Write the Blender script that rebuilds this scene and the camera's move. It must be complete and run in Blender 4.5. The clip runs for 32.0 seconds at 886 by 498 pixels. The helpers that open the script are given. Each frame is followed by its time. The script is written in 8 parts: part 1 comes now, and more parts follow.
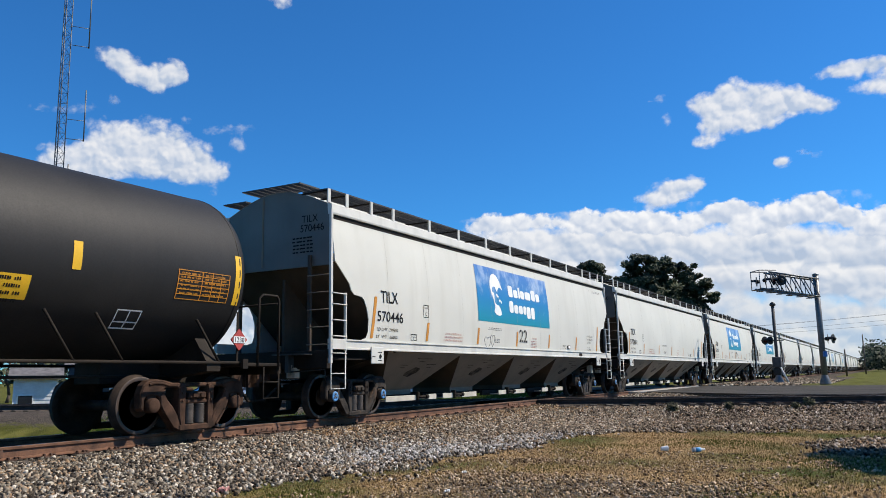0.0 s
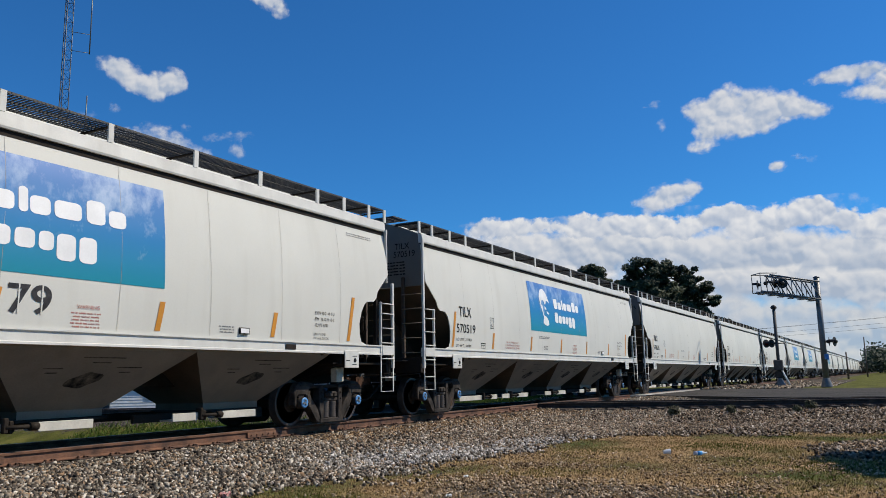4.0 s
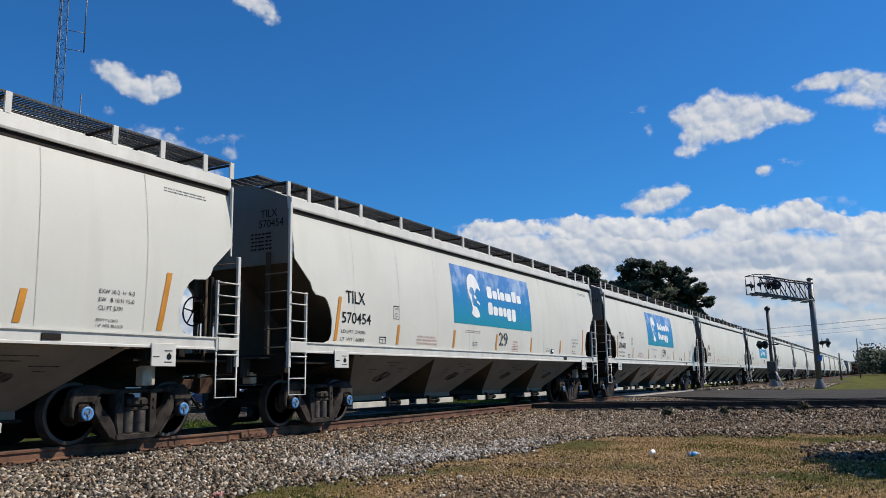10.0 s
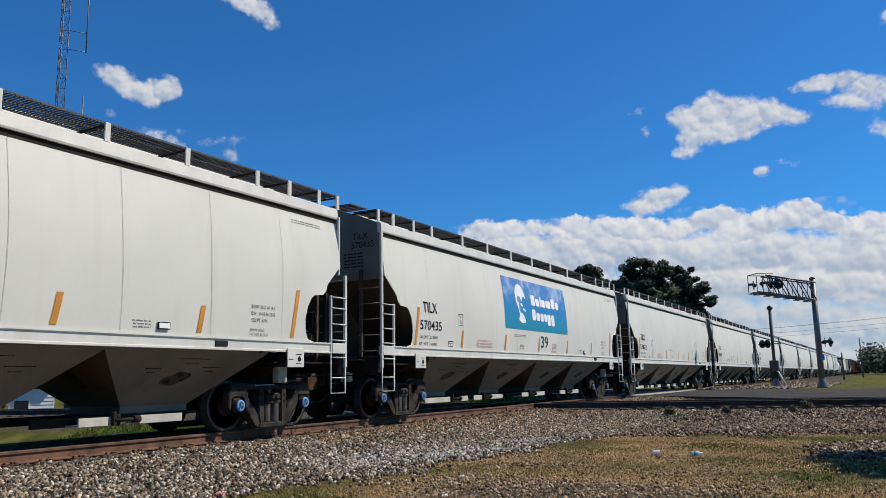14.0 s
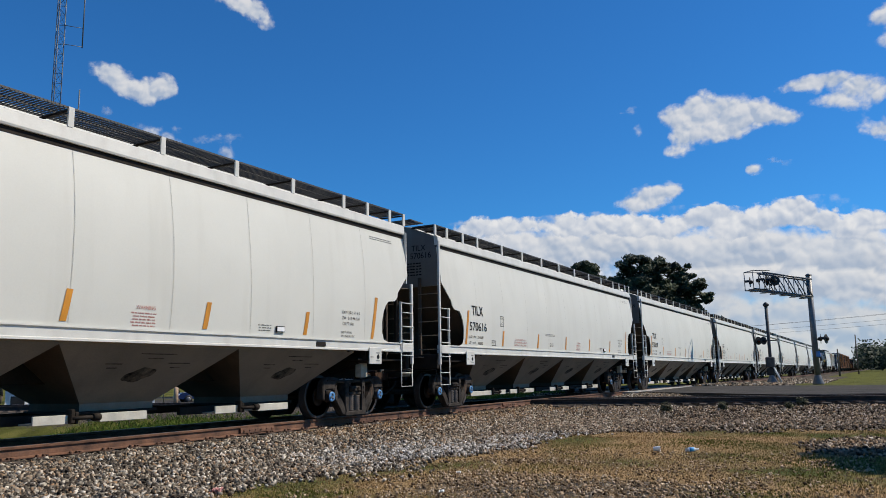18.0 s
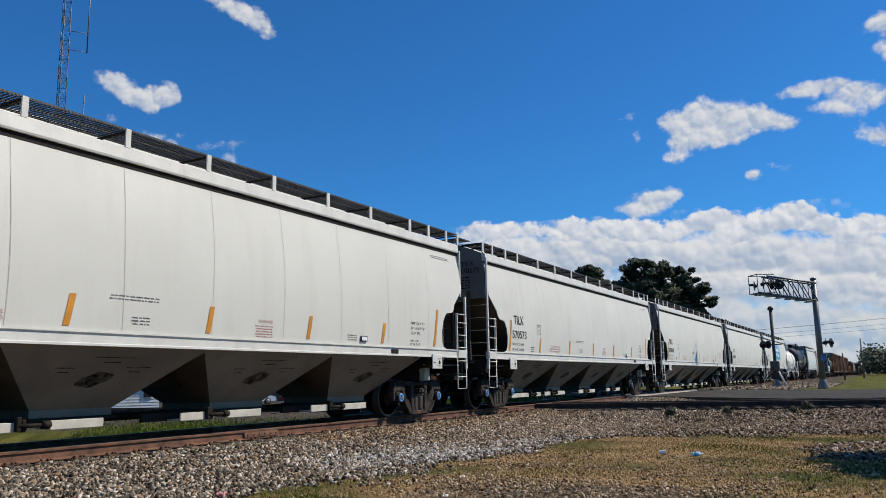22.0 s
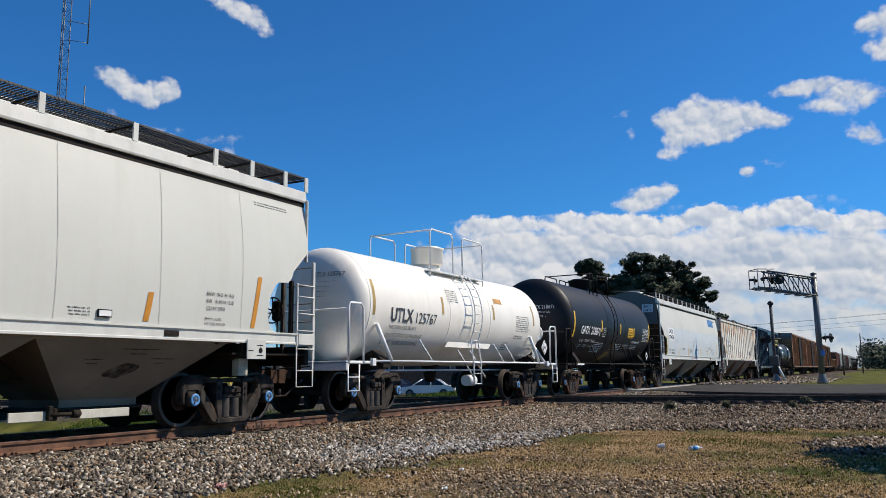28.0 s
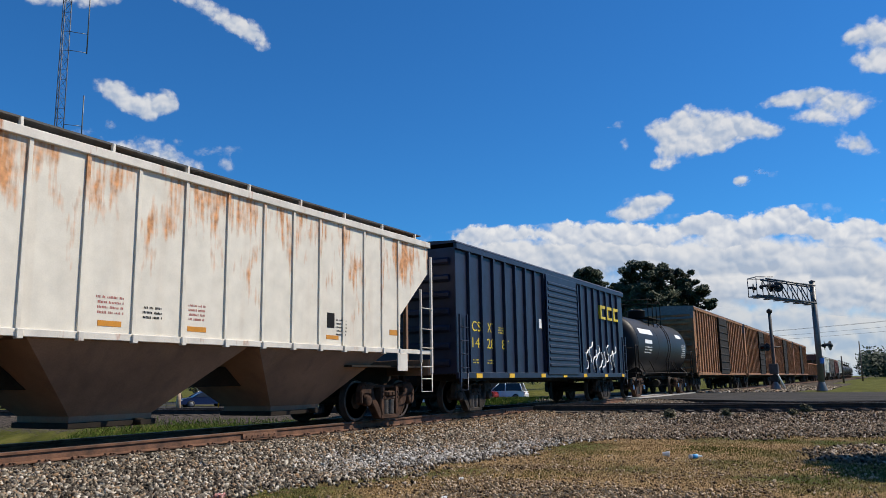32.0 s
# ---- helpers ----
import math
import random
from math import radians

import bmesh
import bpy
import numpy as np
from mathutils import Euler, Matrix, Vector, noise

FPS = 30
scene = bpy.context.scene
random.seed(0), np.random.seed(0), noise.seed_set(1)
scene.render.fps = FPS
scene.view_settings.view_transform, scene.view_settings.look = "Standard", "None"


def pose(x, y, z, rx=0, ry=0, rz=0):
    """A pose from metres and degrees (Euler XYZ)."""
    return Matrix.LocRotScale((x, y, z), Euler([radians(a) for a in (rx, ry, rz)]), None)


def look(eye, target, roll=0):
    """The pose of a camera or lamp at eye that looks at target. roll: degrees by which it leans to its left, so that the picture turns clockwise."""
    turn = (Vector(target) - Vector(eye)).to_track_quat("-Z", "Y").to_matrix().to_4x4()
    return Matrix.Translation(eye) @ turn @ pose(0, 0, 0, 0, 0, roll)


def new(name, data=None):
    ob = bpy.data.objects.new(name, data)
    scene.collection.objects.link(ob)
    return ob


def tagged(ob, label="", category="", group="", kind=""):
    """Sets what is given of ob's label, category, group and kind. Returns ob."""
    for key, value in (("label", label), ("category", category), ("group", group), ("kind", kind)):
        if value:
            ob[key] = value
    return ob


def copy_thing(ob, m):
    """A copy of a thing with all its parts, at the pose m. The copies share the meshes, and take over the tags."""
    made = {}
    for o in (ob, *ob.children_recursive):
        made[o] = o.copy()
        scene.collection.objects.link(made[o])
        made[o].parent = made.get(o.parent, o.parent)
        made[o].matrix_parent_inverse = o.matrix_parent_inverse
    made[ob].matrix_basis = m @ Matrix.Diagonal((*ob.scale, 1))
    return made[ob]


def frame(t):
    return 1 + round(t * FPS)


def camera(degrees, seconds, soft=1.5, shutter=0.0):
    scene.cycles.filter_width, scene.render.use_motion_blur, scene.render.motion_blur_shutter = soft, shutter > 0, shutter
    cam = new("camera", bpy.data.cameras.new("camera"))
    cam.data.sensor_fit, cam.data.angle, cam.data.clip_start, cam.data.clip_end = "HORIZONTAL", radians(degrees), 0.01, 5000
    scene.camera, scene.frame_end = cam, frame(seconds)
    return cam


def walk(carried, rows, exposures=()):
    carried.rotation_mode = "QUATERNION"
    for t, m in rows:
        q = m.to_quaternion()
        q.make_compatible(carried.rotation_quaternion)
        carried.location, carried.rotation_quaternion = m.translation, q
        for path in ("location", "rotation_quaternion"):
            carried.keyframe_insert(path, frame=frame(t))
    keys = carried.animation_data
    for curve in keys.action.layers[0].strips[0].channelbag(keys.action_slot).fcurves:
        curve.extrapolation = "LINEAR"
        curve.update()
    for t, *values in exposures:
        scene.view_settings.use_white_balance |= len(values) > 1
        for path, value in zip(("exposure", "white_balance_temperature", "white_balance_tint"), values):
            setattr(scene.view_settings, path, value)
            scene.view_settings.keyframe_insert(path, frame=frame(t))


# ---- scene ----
# x runs along the main track, y across it away from the camera, z up from the top of the rails
EYE = Vector((0, 0, 0.842))
TRACK_Y = 11.15


def aim(yaw, pitch, roll):
    a, b = radians(yaw), radians(pitch)
    way = Vector((math.cos(b) * math.cos(a), math.cos(b) * math.sin(a), math.sin(b)))
    return look(EYE, EYE + way, roll)


cam = camera(59.13, 32.0, soft=0.45)
walk(cam, [(t, aim(yaw, pitch, roll)) for t, yaw, pitch, roll in (
    (0, 29.26, 9.21, -0.99), (0.5, 29.24, 9.23, -1.08), (1, 29.22, 9.26, -1.12), (1.5, 29.22, 9.36, -1.17),
    (2, 29.27, 9.45, -1.23), (2.5, 29.37, 9.49, -1.16), (3, 29.40, 9.52, -1.10), (3.5, 29.35, 9.51, -1.12),
    (5.5, 29.25, 9.52, -1.35), (6, 29.25, 9.52, -1.34), (6.5, 29.25, 9.48, -1.31), (7, 29.25, 9.45, -1.23),
    (7.5, 29.16, 9.39, -1.24), (8, 29.14, 9.32, -1.11), (8.5, 29.09, 9.41, -1.05), (9, 29.00, 9.49, -1.10),
    (9.5, 28.96, 9.52, -1.04), (10, 28.91, 9.52, -1.04), (10.5, 28.89, 9.52, -1.04), (11, 28.87, 9.58, -1.04),
    (11.5, 28.96, 9.67, -1.10), (12, 29.00, 9.76, -1.16), (12.5, 29.02, 9.77, -1.14), (13, 29.02, 9.74, -1.10),
    (13.5, 29.03, 9.62, -1.11), (14, 29.06, 9.50, -1.10), (14.5, 29.09, 9.44, -1.11), (16.5, 28.95, 9.35, -1.03),
    (17, 28.92, 9.25, -0.99), (17.5, 28.89, 9.23, -1.01), (18, 28.84, 9.22, -1.03), (18.5, 28.83, 9.16, -1.03),
    (19, 28.82, 9.08, -1.08), (19.5, 28.82, 9.09, -1.05), (20, 28.86, 9.18, -1.11), (20.5, 28.93, 9.27, -1.06),
    (21, 28.99, 9.36, -1.02), (21.5, 29.07, 9.46, -1.08), (22, 29.11, 9.53, -1.06), (22.5, 29.09, 9.62, -0.99),
    (23, 28.98, 9.68, -0.96), (23.5, 28.93, 9.73, -0.97), (24, 28.89, 9.74, -0.95), (24.5, 28.84, 9.69, -0.91),
    (25, 28.81, 9.64, -0.90), (25.5, 28.70, 9.45, -0.91), (27.5, 29.04, 8.95, -0.76), (28, 29.15, 9.02, -0.75),
    (28.5, 29.23, 9.17, -0.80), (29, 29.27, 9.24, -0.79), (29.5, 29.33, 9.34, -0.84), (30, 29.24, 9.45, -0.97),
    (30.5, 29.19, 9.50, -0.99), (31, 29.11, 9.56, -0.98), (31.5, 29.07, 9.63, -0.96), (32, 29.05, 9.65, -0.90))],
     exposures=((0, 0.27), (1, 0.0), (2, 0.0), (3.5, -0.03), (6, 0.0), (25, 0.0), (28, 0.04), (29, -0.06), (30, 0.2), (31, 0.0), (32, 0.04)))

# ---- daylight ----
SUN_EL, SUN_AZ = 47.0, -52.0  # the azimuth runs from +x towards +y
world = bpy.data.worlds.new("sky")
scene.world = world
world.use_nodes = True
wn = world.node_tree
sky = wn.nodes.new("ShaderNodeTexSky")
sky.sky_type = "NISHITA"
sky.sun_disc = False
sky.sun_elevation = radians(SUN_EL)
sky.sun_rotation = radians(90 - SUN_AZ)
sky.air_density, sky.dust_density, sky.ozone_density = 1.0, 0.0, 3.0
back = wn.nodes["Background"]
tint = wn.nodes.new("ShaderNodeMix")
tint.data_type, tint.blend_type = "RGBA", "MULTIPLY"
tint.inputs[0].default_value = 1.0
tint.inputs[7].default_value = (0.222, 0.715, 1.175, 1)
wn.links.new(sky.outputs[0], tint.inputs[6])
wn.links.new(tint.outputs[2], back.inputs[0])
back.inputs[1].default_value = 0.1

sun_data = bpy.data.lights.new("sun", "SUN")
sun_data.energy, sun_data.angle, sun_data.color = 5.0, radians(0.5), (1.0, 0.91, 0.78)
sun = new("sun", sun_data)
sun_from = Vector((math.cos(radians(SUN_EL)) * math.cos(radians(SUN_AZ)),
                   math.cos(radians(SUN_EL)) * math.sin(radians(SUN_AZ)), math.sin(radians(SUN_EL))))
sun.matrix_world = look(sun_from * 60, (0, 0, 0))
scene.view_settings.exposure = 0.0


# ---- materials ----
def mat(name, color, rough=0.6, metal=0.0, vary=0.12, scale=3.0, fine=40.0, bump=0.0, bump_scale=60.0,
        rust=0.0, rust_color=(0.16, 0.06, 0.025), rust_scale=2.2, streak=0.0, streak_color=(0.2, 0.17, 0.13), per_piece=0.0, rise=0.0, gloss=0.5):
    """A painted, stained or weathered surface: two scales of colour change, streaks, rust and fine relief."""
    m = bpy.data.materials.new(name)
    m.use_nodes = True
    n, l = m.node_tree.nodes, m.node_tree.links
    b = n["Principled BSDF"]
    b.inputs["Roughness"].default_value, b.inputs["Metallic"].default_value = rough, metal
    b.inputs["Specular IOR Level"].default_value = gloss
    co = n.new("ShaderNodeTexCoord")
    who = n.new("ShaderNodeObjectInfo")
    shift = n.new("ShaderNodeVectorMath")
    shift.operation = "MULTIPLY_ADD"
    shift.inputs[1].default_value = (41.0, 17.0, 5.0)
    l.new(who.outputs["Random"], shift.inputs[0])
    l.new(co.outputs["Object"], shift.inputs[2])

    def noise_node(s, detail=4.0, stretch=None):
        t = n.new("ShaderNodeTexNoise")
        t.inputs["Scale"].default_value, t.inputs["Detail"].default_value = s, detail
        if stretch:
            mp = n.new("ShaderNodeMapping")
            mp.inputs["Scale"].default_value = stretch
            l.new(shift.outputs[0], mp.inputs["Vector"])
            l.new(mp.outputs[0], t.inputs["Vector"])
        else:
            l.new(shift.outputs[0], t.inputs["Vector"])
        return t

    def mix(fac, a, c, mode="MIX"):
        x = n.new("ShaderNodeMix")
        x.data_type, x.blend_type = "RGBA", mode
        for sock, val in ((x.inputs[0], fac), (x.inputs[6], a), (x.inputs[7], c)):
            if hasattr(val, "links"):
                l.new(val, sock)
            else:
                sock.default_value = val if isinstance(val, float) else (*val, 1.0)
        return x.outputs[2]

    def ramp(sock, lo, hi):
        r = n.new("ShaderNodeMapRange")
        r.inputs[1].default_value, r.inputs[2].default_value = lo, hi
        l.new(sock, r.inputs[0])
        return r.outputs[0]

    dark = tuple(c * (1 - 2.2 * vary) for c in color)
    light = tuple(min(1.0, c * (1 + 0.8 * vary)) for c in color)
    col = mix(ramp(noise_node(scale).outputs[0], 0.3, 0.7), dark, light)
    fine_n = noise_node(fine, 3.0).outputs[0]
    col = mix(ramp(fine_n, 0.35, 0.75), col, mix(1.0, col, tuple(1 - vary for _ in "rgb"), "MULTIPLY"))
    if per_piece:
        info = n.new("ShaderNodeObjectInfo")
        r = n.new("ShaderNodeMapRange")
        r.inputs[3].default_value, r.inputs[4].default_value = 1 - per_piece, 1 + per_piece
        l.new(info.outputs["Random"], r.inputs[0])
        comb = n.new("ShaderNodeCombineXYZ")
        for k in range(3):
            l.new(r.outputs[0], comb.inputs[k])
        col = mix(1.0, col, comb.outputs[0], "MULTIPLY")
    if streak:
        s = ramp(noise_node(1.0, 5.0, (3.0, 3.0, 0.22)).outputs[0], 0.52, 0.75)
        mm = n.new("ShaderNodeMath")
        mm.operation, mm.inputs[1].default_value = "MULTIPLY", streak
        l.new(s, mm.inputs[0])
        col = mix(mm.outputs[0], col, streak_color)
    if rust:
        mm = n.new("ShaderNodeMath")  # blotches broken up by fine upright streaks
        mm.operation, mm.inputs[1].default_value = "MULTIPLY_ADD", 0.45
        l.new(noise_node(rust_scale * 3.0, 6.0, (3.0, 3.0, 0.35)).outputs[0], mm.inputs[0])
        l.new(noise_node(rust_scale, 6.0, (1.0, 1.0, 0.6)).outputs[0], mm.inputs[2])
        if rise:  # more of it towards the roof
            sep = n.new("ShaderNodeSeparateXYZ")
            l.new(co.outputs["Object"], sep.inputs[0])
            up = n.new("ShaderNodeMath")
            up.operation, up.inputs[1].default_value = "MULTIPLY_ADD", rise
            l.new(sep.outputs[2], up.inputs[0])
            l.new(mm.outputs[0], up.inputs[2])
            mm = up
        s = ramp(mm.outputs[0], 0.92 - 0.3 * rust, 1.06 - 0.3 * rust)
        col = mix(s, col, mix(ramp(noise_node(9.0).outputs[0], 0.3, 0.7), rust_color, tuple(min(1, c * 2.4) for c in rust_color)))
    l.new(col, b.inputs["Base Color"])
    rr = n.new("ShaderNodeMapRange")
    rr.inputs[3].default_value, rr.inputs[4].default_value = max(0.02, rough - 0.1), min(1.0, rough + 0.12)
    l.new(fine_n, rr.inputs[0])
    l.new(rr.outputs[0], b.inputs["Roughness"])
    if bump:
        bn = n.new("ShaderNodeBump")
        bn.inputs["Strength"].default_value, bn.inputs["Distance"].default_value = bump, 0.02
        l.new(noise_node(bump_scale, 5.0).outputs[0], bn.inputs["Height"])
        l.new(bn.outputs[0], b.inputs["Normal"])
    return m


HOPPER_PAINT = mat("hopper_paint", (0.605, 0.6, 0.535), 0.62, vary=0.03, scale=0.6, streak=0.25, streak_color=(0.44, 0.42, 0.35), bump=0.05, bump_scale=2.0)
HOPPER_TRIM = mat("hopper_trim", (0.63, 0.62, 0.56), 0.5, vary=0.05, streak=0.2)
GATE_PAINT = mat("dusty_gate_paint", (0.56, 0.53, 0.45), 0.7, vary=0.12, scale=3.0, streak=0.3, streak_color=(0.3, 0.24, 0.17))
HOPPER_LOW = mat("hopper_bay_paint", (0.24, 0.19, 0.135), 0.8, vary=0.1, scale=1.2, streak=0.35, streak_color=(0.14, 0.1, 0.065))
# end walls: streaked body paint with their shade darkened into the base
HOPPER_END = mat("shade_dark_hopper_end_paint", (0.165, 0.155, 0.135), 0.55, vary=0.1, scale=1.0, streak=0.5, streak_color=(0.12, 0.1, 0.08))
# slope sheets, webs, end posts: shade under the car put into dark brown paint
HOPPER_SLOPE = mat("shade_dark_slope_paint", (0.085, 0.057, 0.036), 0.8, vary=0.2, scale=1.2, streak=0.4, streak_color=(0.03, 0.022, 0.015))
DARK_STEEL = mat("dark_steel", (0.026, 0.019, 0.013), 0.75, vary=0.2, bump=0.2, gloss=0.2)
TRUCK_STEEL = mat("truck_casting", (0.056, 0.046, 0.038), 0.8, vary=0.35, scale=5, bump=0.4, rust=0.25, rust_color=(0.06, 0.035, 0.02), gloss=0.2)
TRUCK_RUST = mat("rusty_truck_casting", (0.078, 0.04, 0.024), 0.85, vary=0.3, scale=5, bump=0.4, gloss=0.25)
WHEEL_STEEL = mat("wheel_steel", (0.046, 0.03, 0.021), 0.75, vary=0.25, scale=6, gloss=0.25)
GRATING = mat("grating_steel", (0.075, 0.072, 0.068), 0.6, 0.3)
RAIL_RUST = mat("rail_rust", (0.175, 0.08, 0.042), 0.8, vary=0.3, scale=4, bump=0.3, rust=0.2, rust_color=(0.1, 0.05, 0.03))
SPRING_STEEL = mat("spring_steel", (0.1, 0.08, 0.066), 0.6, 0.2, vary=0.25, scale=8)
# darker copy of the rail colour for rails whose visible face is shaded
SHADED_RAIL = mat("shade_dark_rail_steel", (0.055, 0.035, 0.025), 0.8, vary=0.3, scale=4, bump=0.3)
RAIL_TOP = mat("rail_running_surface", (0.14, 0.12, 0.11), 0.45, 0.5, vary=0.1)
TIE_WOOD = mat("tie_wood", (0.09, 0.07, 0.055), 0.9, vary=0.3, scale=6, bump=0.5, per_piece=0.3)
STONE = mat("ballast_stone", (0.33, 0.31, 0.29), 0.9, vary=0.3, scale=0.7, fine=9.0)
ASPHALT = mat("road_asphalt", (0.06, 0.054, 0.046), 0.95, vary=0.2, scale=0.6, fine=30, bump=0.5, gloss=0.15)
CONCRETE = mat("concrete", (0.42, 0.4, 0.37), 0.9, vary=0.15, scale=2, bump=0.2)
INK = mat("black_lettering", (0.012, 0.012, 0.013), 0.75, vary=0.1, gloss=0.15)
STENCIL_INK = mat("worn_black_stencil", (0.05, 0.05, 0.054), 0.75, vary=0.25, scale=9.0, gloss=0.2)
SEAM = mat("dirty_weld_seam", (0.45, 0.435, 0.38), 0.8, vary=0.2, scale=2.5)
FINE_INK = mat("faded_fine_print", (0.15, 0.15, 0.15), 0.8, vary=0.2, gloss=0.2)
BEIGE = mat("dusty_beige_paint", (0.52, 0.47, 0.36), 0.75, vary=0.15, scale=6.0)
RED_INK = mat("faded_red_lettering", (0.42, 0.15, 0.12), 0.6, vary=0.1)
WHITE_INK = mat("white_lettering", (0.8, 0.8, 0.78), 0.6, vary=0.05)
YELLOW_INK = mat("yellow_decal", (0.8, 0.47, 0.02), 0.5, vary=0.08)
ORANGE = mat("reflective_orange", (0.6, 0.25, 0.02), 0.45, vary=0.1)
BLUE_CAP = mat("blue_bearing_cap", (0.09, 0.27, 0.55), 0.5, vary=0.15)
WHITE_PAINT = mat("white_paint", (0.8, 0.8, 0.78), 0.4, vary=0.04, streak=0.1)
BLACK_TANK = mat("black_tank_paint", (0.010, 0.0105, 0.0125), 0.5, vary=0.2, scale=1.0, streak=0.2, streak_color=(0.022, 0.022, 0.022), gloss=0.3)
GREY_TANK = mat("charcoal_tank_paint", (0.016, 0.0155, 0.015), 0.6, vary=0.15, scale=1.0, streak=0.3, streak_color=(0.03, 0.027, 0.024), gloss=0.3)
WHITE_TANK = mat("white_tank_paint", (0.87, 0.825, 0.73), 0.45, vary=0.03, scale=0.8, streak=0.22, streak_color=(0.5, 0.42, 0.3))
BLUE_GREY = mat("pale_blue_panel", (0.6, 0.615, 0.605), 0.45, vary=0.03, streak=0.1)
RUSTY_WHITE = mat("rusting_white_paint", (0.7, 0.655, 0.555), 0.65, vary=0.06, rust=-0.48, rise=0.09, rust_color=(0.30, 0.14, 0.055), rust_scale=1.5, streak=0.25, streak_color=(0.4, 0.27, 0.17))
NAVY = mat("navy_boxcar_paint", (0.012, 0.018, 0.045), 0.45, vary=0.2, streak=0.2, streak_color=(0.05, 0.05, 0.06))
BROWN_BOX = mat("brown_boxcar_paint", (0.34, 0.155, 0.06), 0.7, vary=0.25, scale=1.5, streak=0.5, streak_color=(0.1, 0.05, 0.03))
GALVANISED = mat("galvanised_steel", (0.17, 0.17, 0.17), 0.5, 0.4, vary=0.12, scale=8)
WOOD_POLE = mat("weathered_pole_wood", (0.16, 0.13, 0.1), 0.9, vary=0.25, scale=5, bump=0.4)
BARK = mat("bark", (0.1, 0.075, 0.055), 0.95, vary=0.3, bump=0.6, bump_scale=20)
LEAF = mat("pine_foliage", (0.07, 0.088, 0.038), 0.75, vary=0.35, scale=0.4)
FAR_LEAF = mat("far_foliage", (0.05, 0.075, 0.03), 0.8, vary=0.35, scale=0.2)


# ---- building kit ----
class G:
    """Collects vertices and faces of one mesh."""

    def __init__(self):
        self.v, self.f, self.s = [], [], []

    def add(self, verts, faces, smooth=False):
        k = len(self.v)
        self.v += [tuple(p) for p in verts]
        self.f += [tuple(i + k for i in f) for f in faces]
        self.s += [smooth] * len(faces)
        return self

    def box(self, x0, x1, y0, y1, z0, z1, c=0.0):
        """A box; c chamfers its edges."""
        if x0 > x1: x0, x1 = x1, x0
        if y0 > y1: y0, y1 = y1, y0
        if z0 > z1: z0, z1 = z1, z0
        if not c:
            v = [(x, y, z) for z in (z0, z1) for y in (y0, y1) for x in (x0, x1)]
            return self.add(v, [(0, 2, 3, 1), (4, 5, 7, 6), (0, 1, 5, 4), (2, 6, 7, 3), (0, 4, 6, 2), (1, 3, 7, 5)])
        rings = []
        for z, o in ((z0, c), (z0 + c, 0), (z1 - c, 0), (z1, c)):
            a, b, d, e = x0 + o, x1 - o, y0 + o, y1 - o
            rings.append([(a + c, d, z), (b - c, d, z), (b, d + c, z), (b, e - c, z), (b - c, e, z), (a + c, e, z), (a, e - c, z), (a, d + c, z)])
        return self.loft(rings)

    def loft(self, rings, closed=True, caps=True, smooth=False):
        n, v, f = len(rings[0]), [p for r in rings for p in r], []
        for i in range(len(rings) - 1):
            for j in range(n if closed else n - 1):
                f.append((i * n + j, i * n + (j + 1) % n, (i + 1) * n + (j + 1) % n, (i + 1) * n + j))
        k = len(self.f)
        self.add(v, f, smooth)
        if caps and closed:
            m = len(self.v) - len(v)
            self.f += [tuple(m + i for i in reversed(range(n))), tuple(m + (len(rings) - 1) * n + i for i in range(n))]
            self.s += [False, False]
        return self

    def rod(self, a, b, r, r2=None, n=8, caps=True, smooth=True):
        a, b = Vector(a), Vector(b)
        d = (b - a).normalized()
        u = d.orthogonal().normalized()
        w = d.cross(u)
        r2 = r if r2 is None else r2
        ring = lambda p, q: [p + (u * math.cos(2 * math.pi * i / n) + w * math.sin(2 * math.pi * i / n)) * q for i in range(n)]
        return self.loft([ring(a, r), ring(b, r2)], True, caps, smooth)

    def pipe(self, pts, r, n=6):
        """A bent tube through the points."""
        pts = [Vector(p) for p in pts]
        rings = []
        u = (pts[1] - pts[0]).orthogonal().normalized()
        for i, p in enumerate(pts):
            d = (pts[min(i + 1, len(pts) - 1)] - pts[max(i - 1, 0)]).normalized()
            u = (u - d * u.dot(d)).normalized()
            w = d.cross(u)
            rings.append([p + (u * math.cos(2 * math.pi * k / n) + w * math.sin(2 * math.pi * k / n)) * r for k in range(n)])
        return self.loft(rings, True, True, True)

    def slab(self, poly, y0, y1):
        """A plate: the outline (x, z) pushed from y0 to y1."""
        n = len(poly)
        area = sum(poly[i][0] * poly[(i + 1) % n][1] - poly[(i + 1) % n][0] * poly[i][1] for i in range(n))
        p = poly if area > 0 else list(reversed(poly))
        if y0 > y1: y0, y1 = y1, y0
        v = [(x, y0, z) for x, z in p] + [(x, y1, z) for x, z in p]
        return self.add(v, [tuple(range(n)), tuple(range(2 * n - 1, n - 1, -1))] + [(i + n, (i + 1) % n + n, (i + 1) % n, i) for i in range(n)])

    def plate(self, poly, yf, yb, c):
        """A cast plate: the outline (x, z) from the front yf back to yb, its front edge chamfered by c."""
        n = len(poly)
        area = sum(poly[i][0] * poly[(i + 1) % n][1] - poly[(i + 1) % n][0] * poly[i][1] for i in range(n))
        p = [Vector(q) for q in (poly if area > 0 else reversed(poly))]
        small = []
        for i in range(n):
            a, b = (p[i] - p[i - 1]).normalized(), (p[(i + 1) % n] - p[i]).normalized()
            m = Vector((-(a.y + b.y), a.x + b.x))
            m = m.normalized() if m.length > 1e-4 else Vector((-a.y, a.x))
            small.append(p[i] + m * c)
        s = 1 if yb > yf else -1
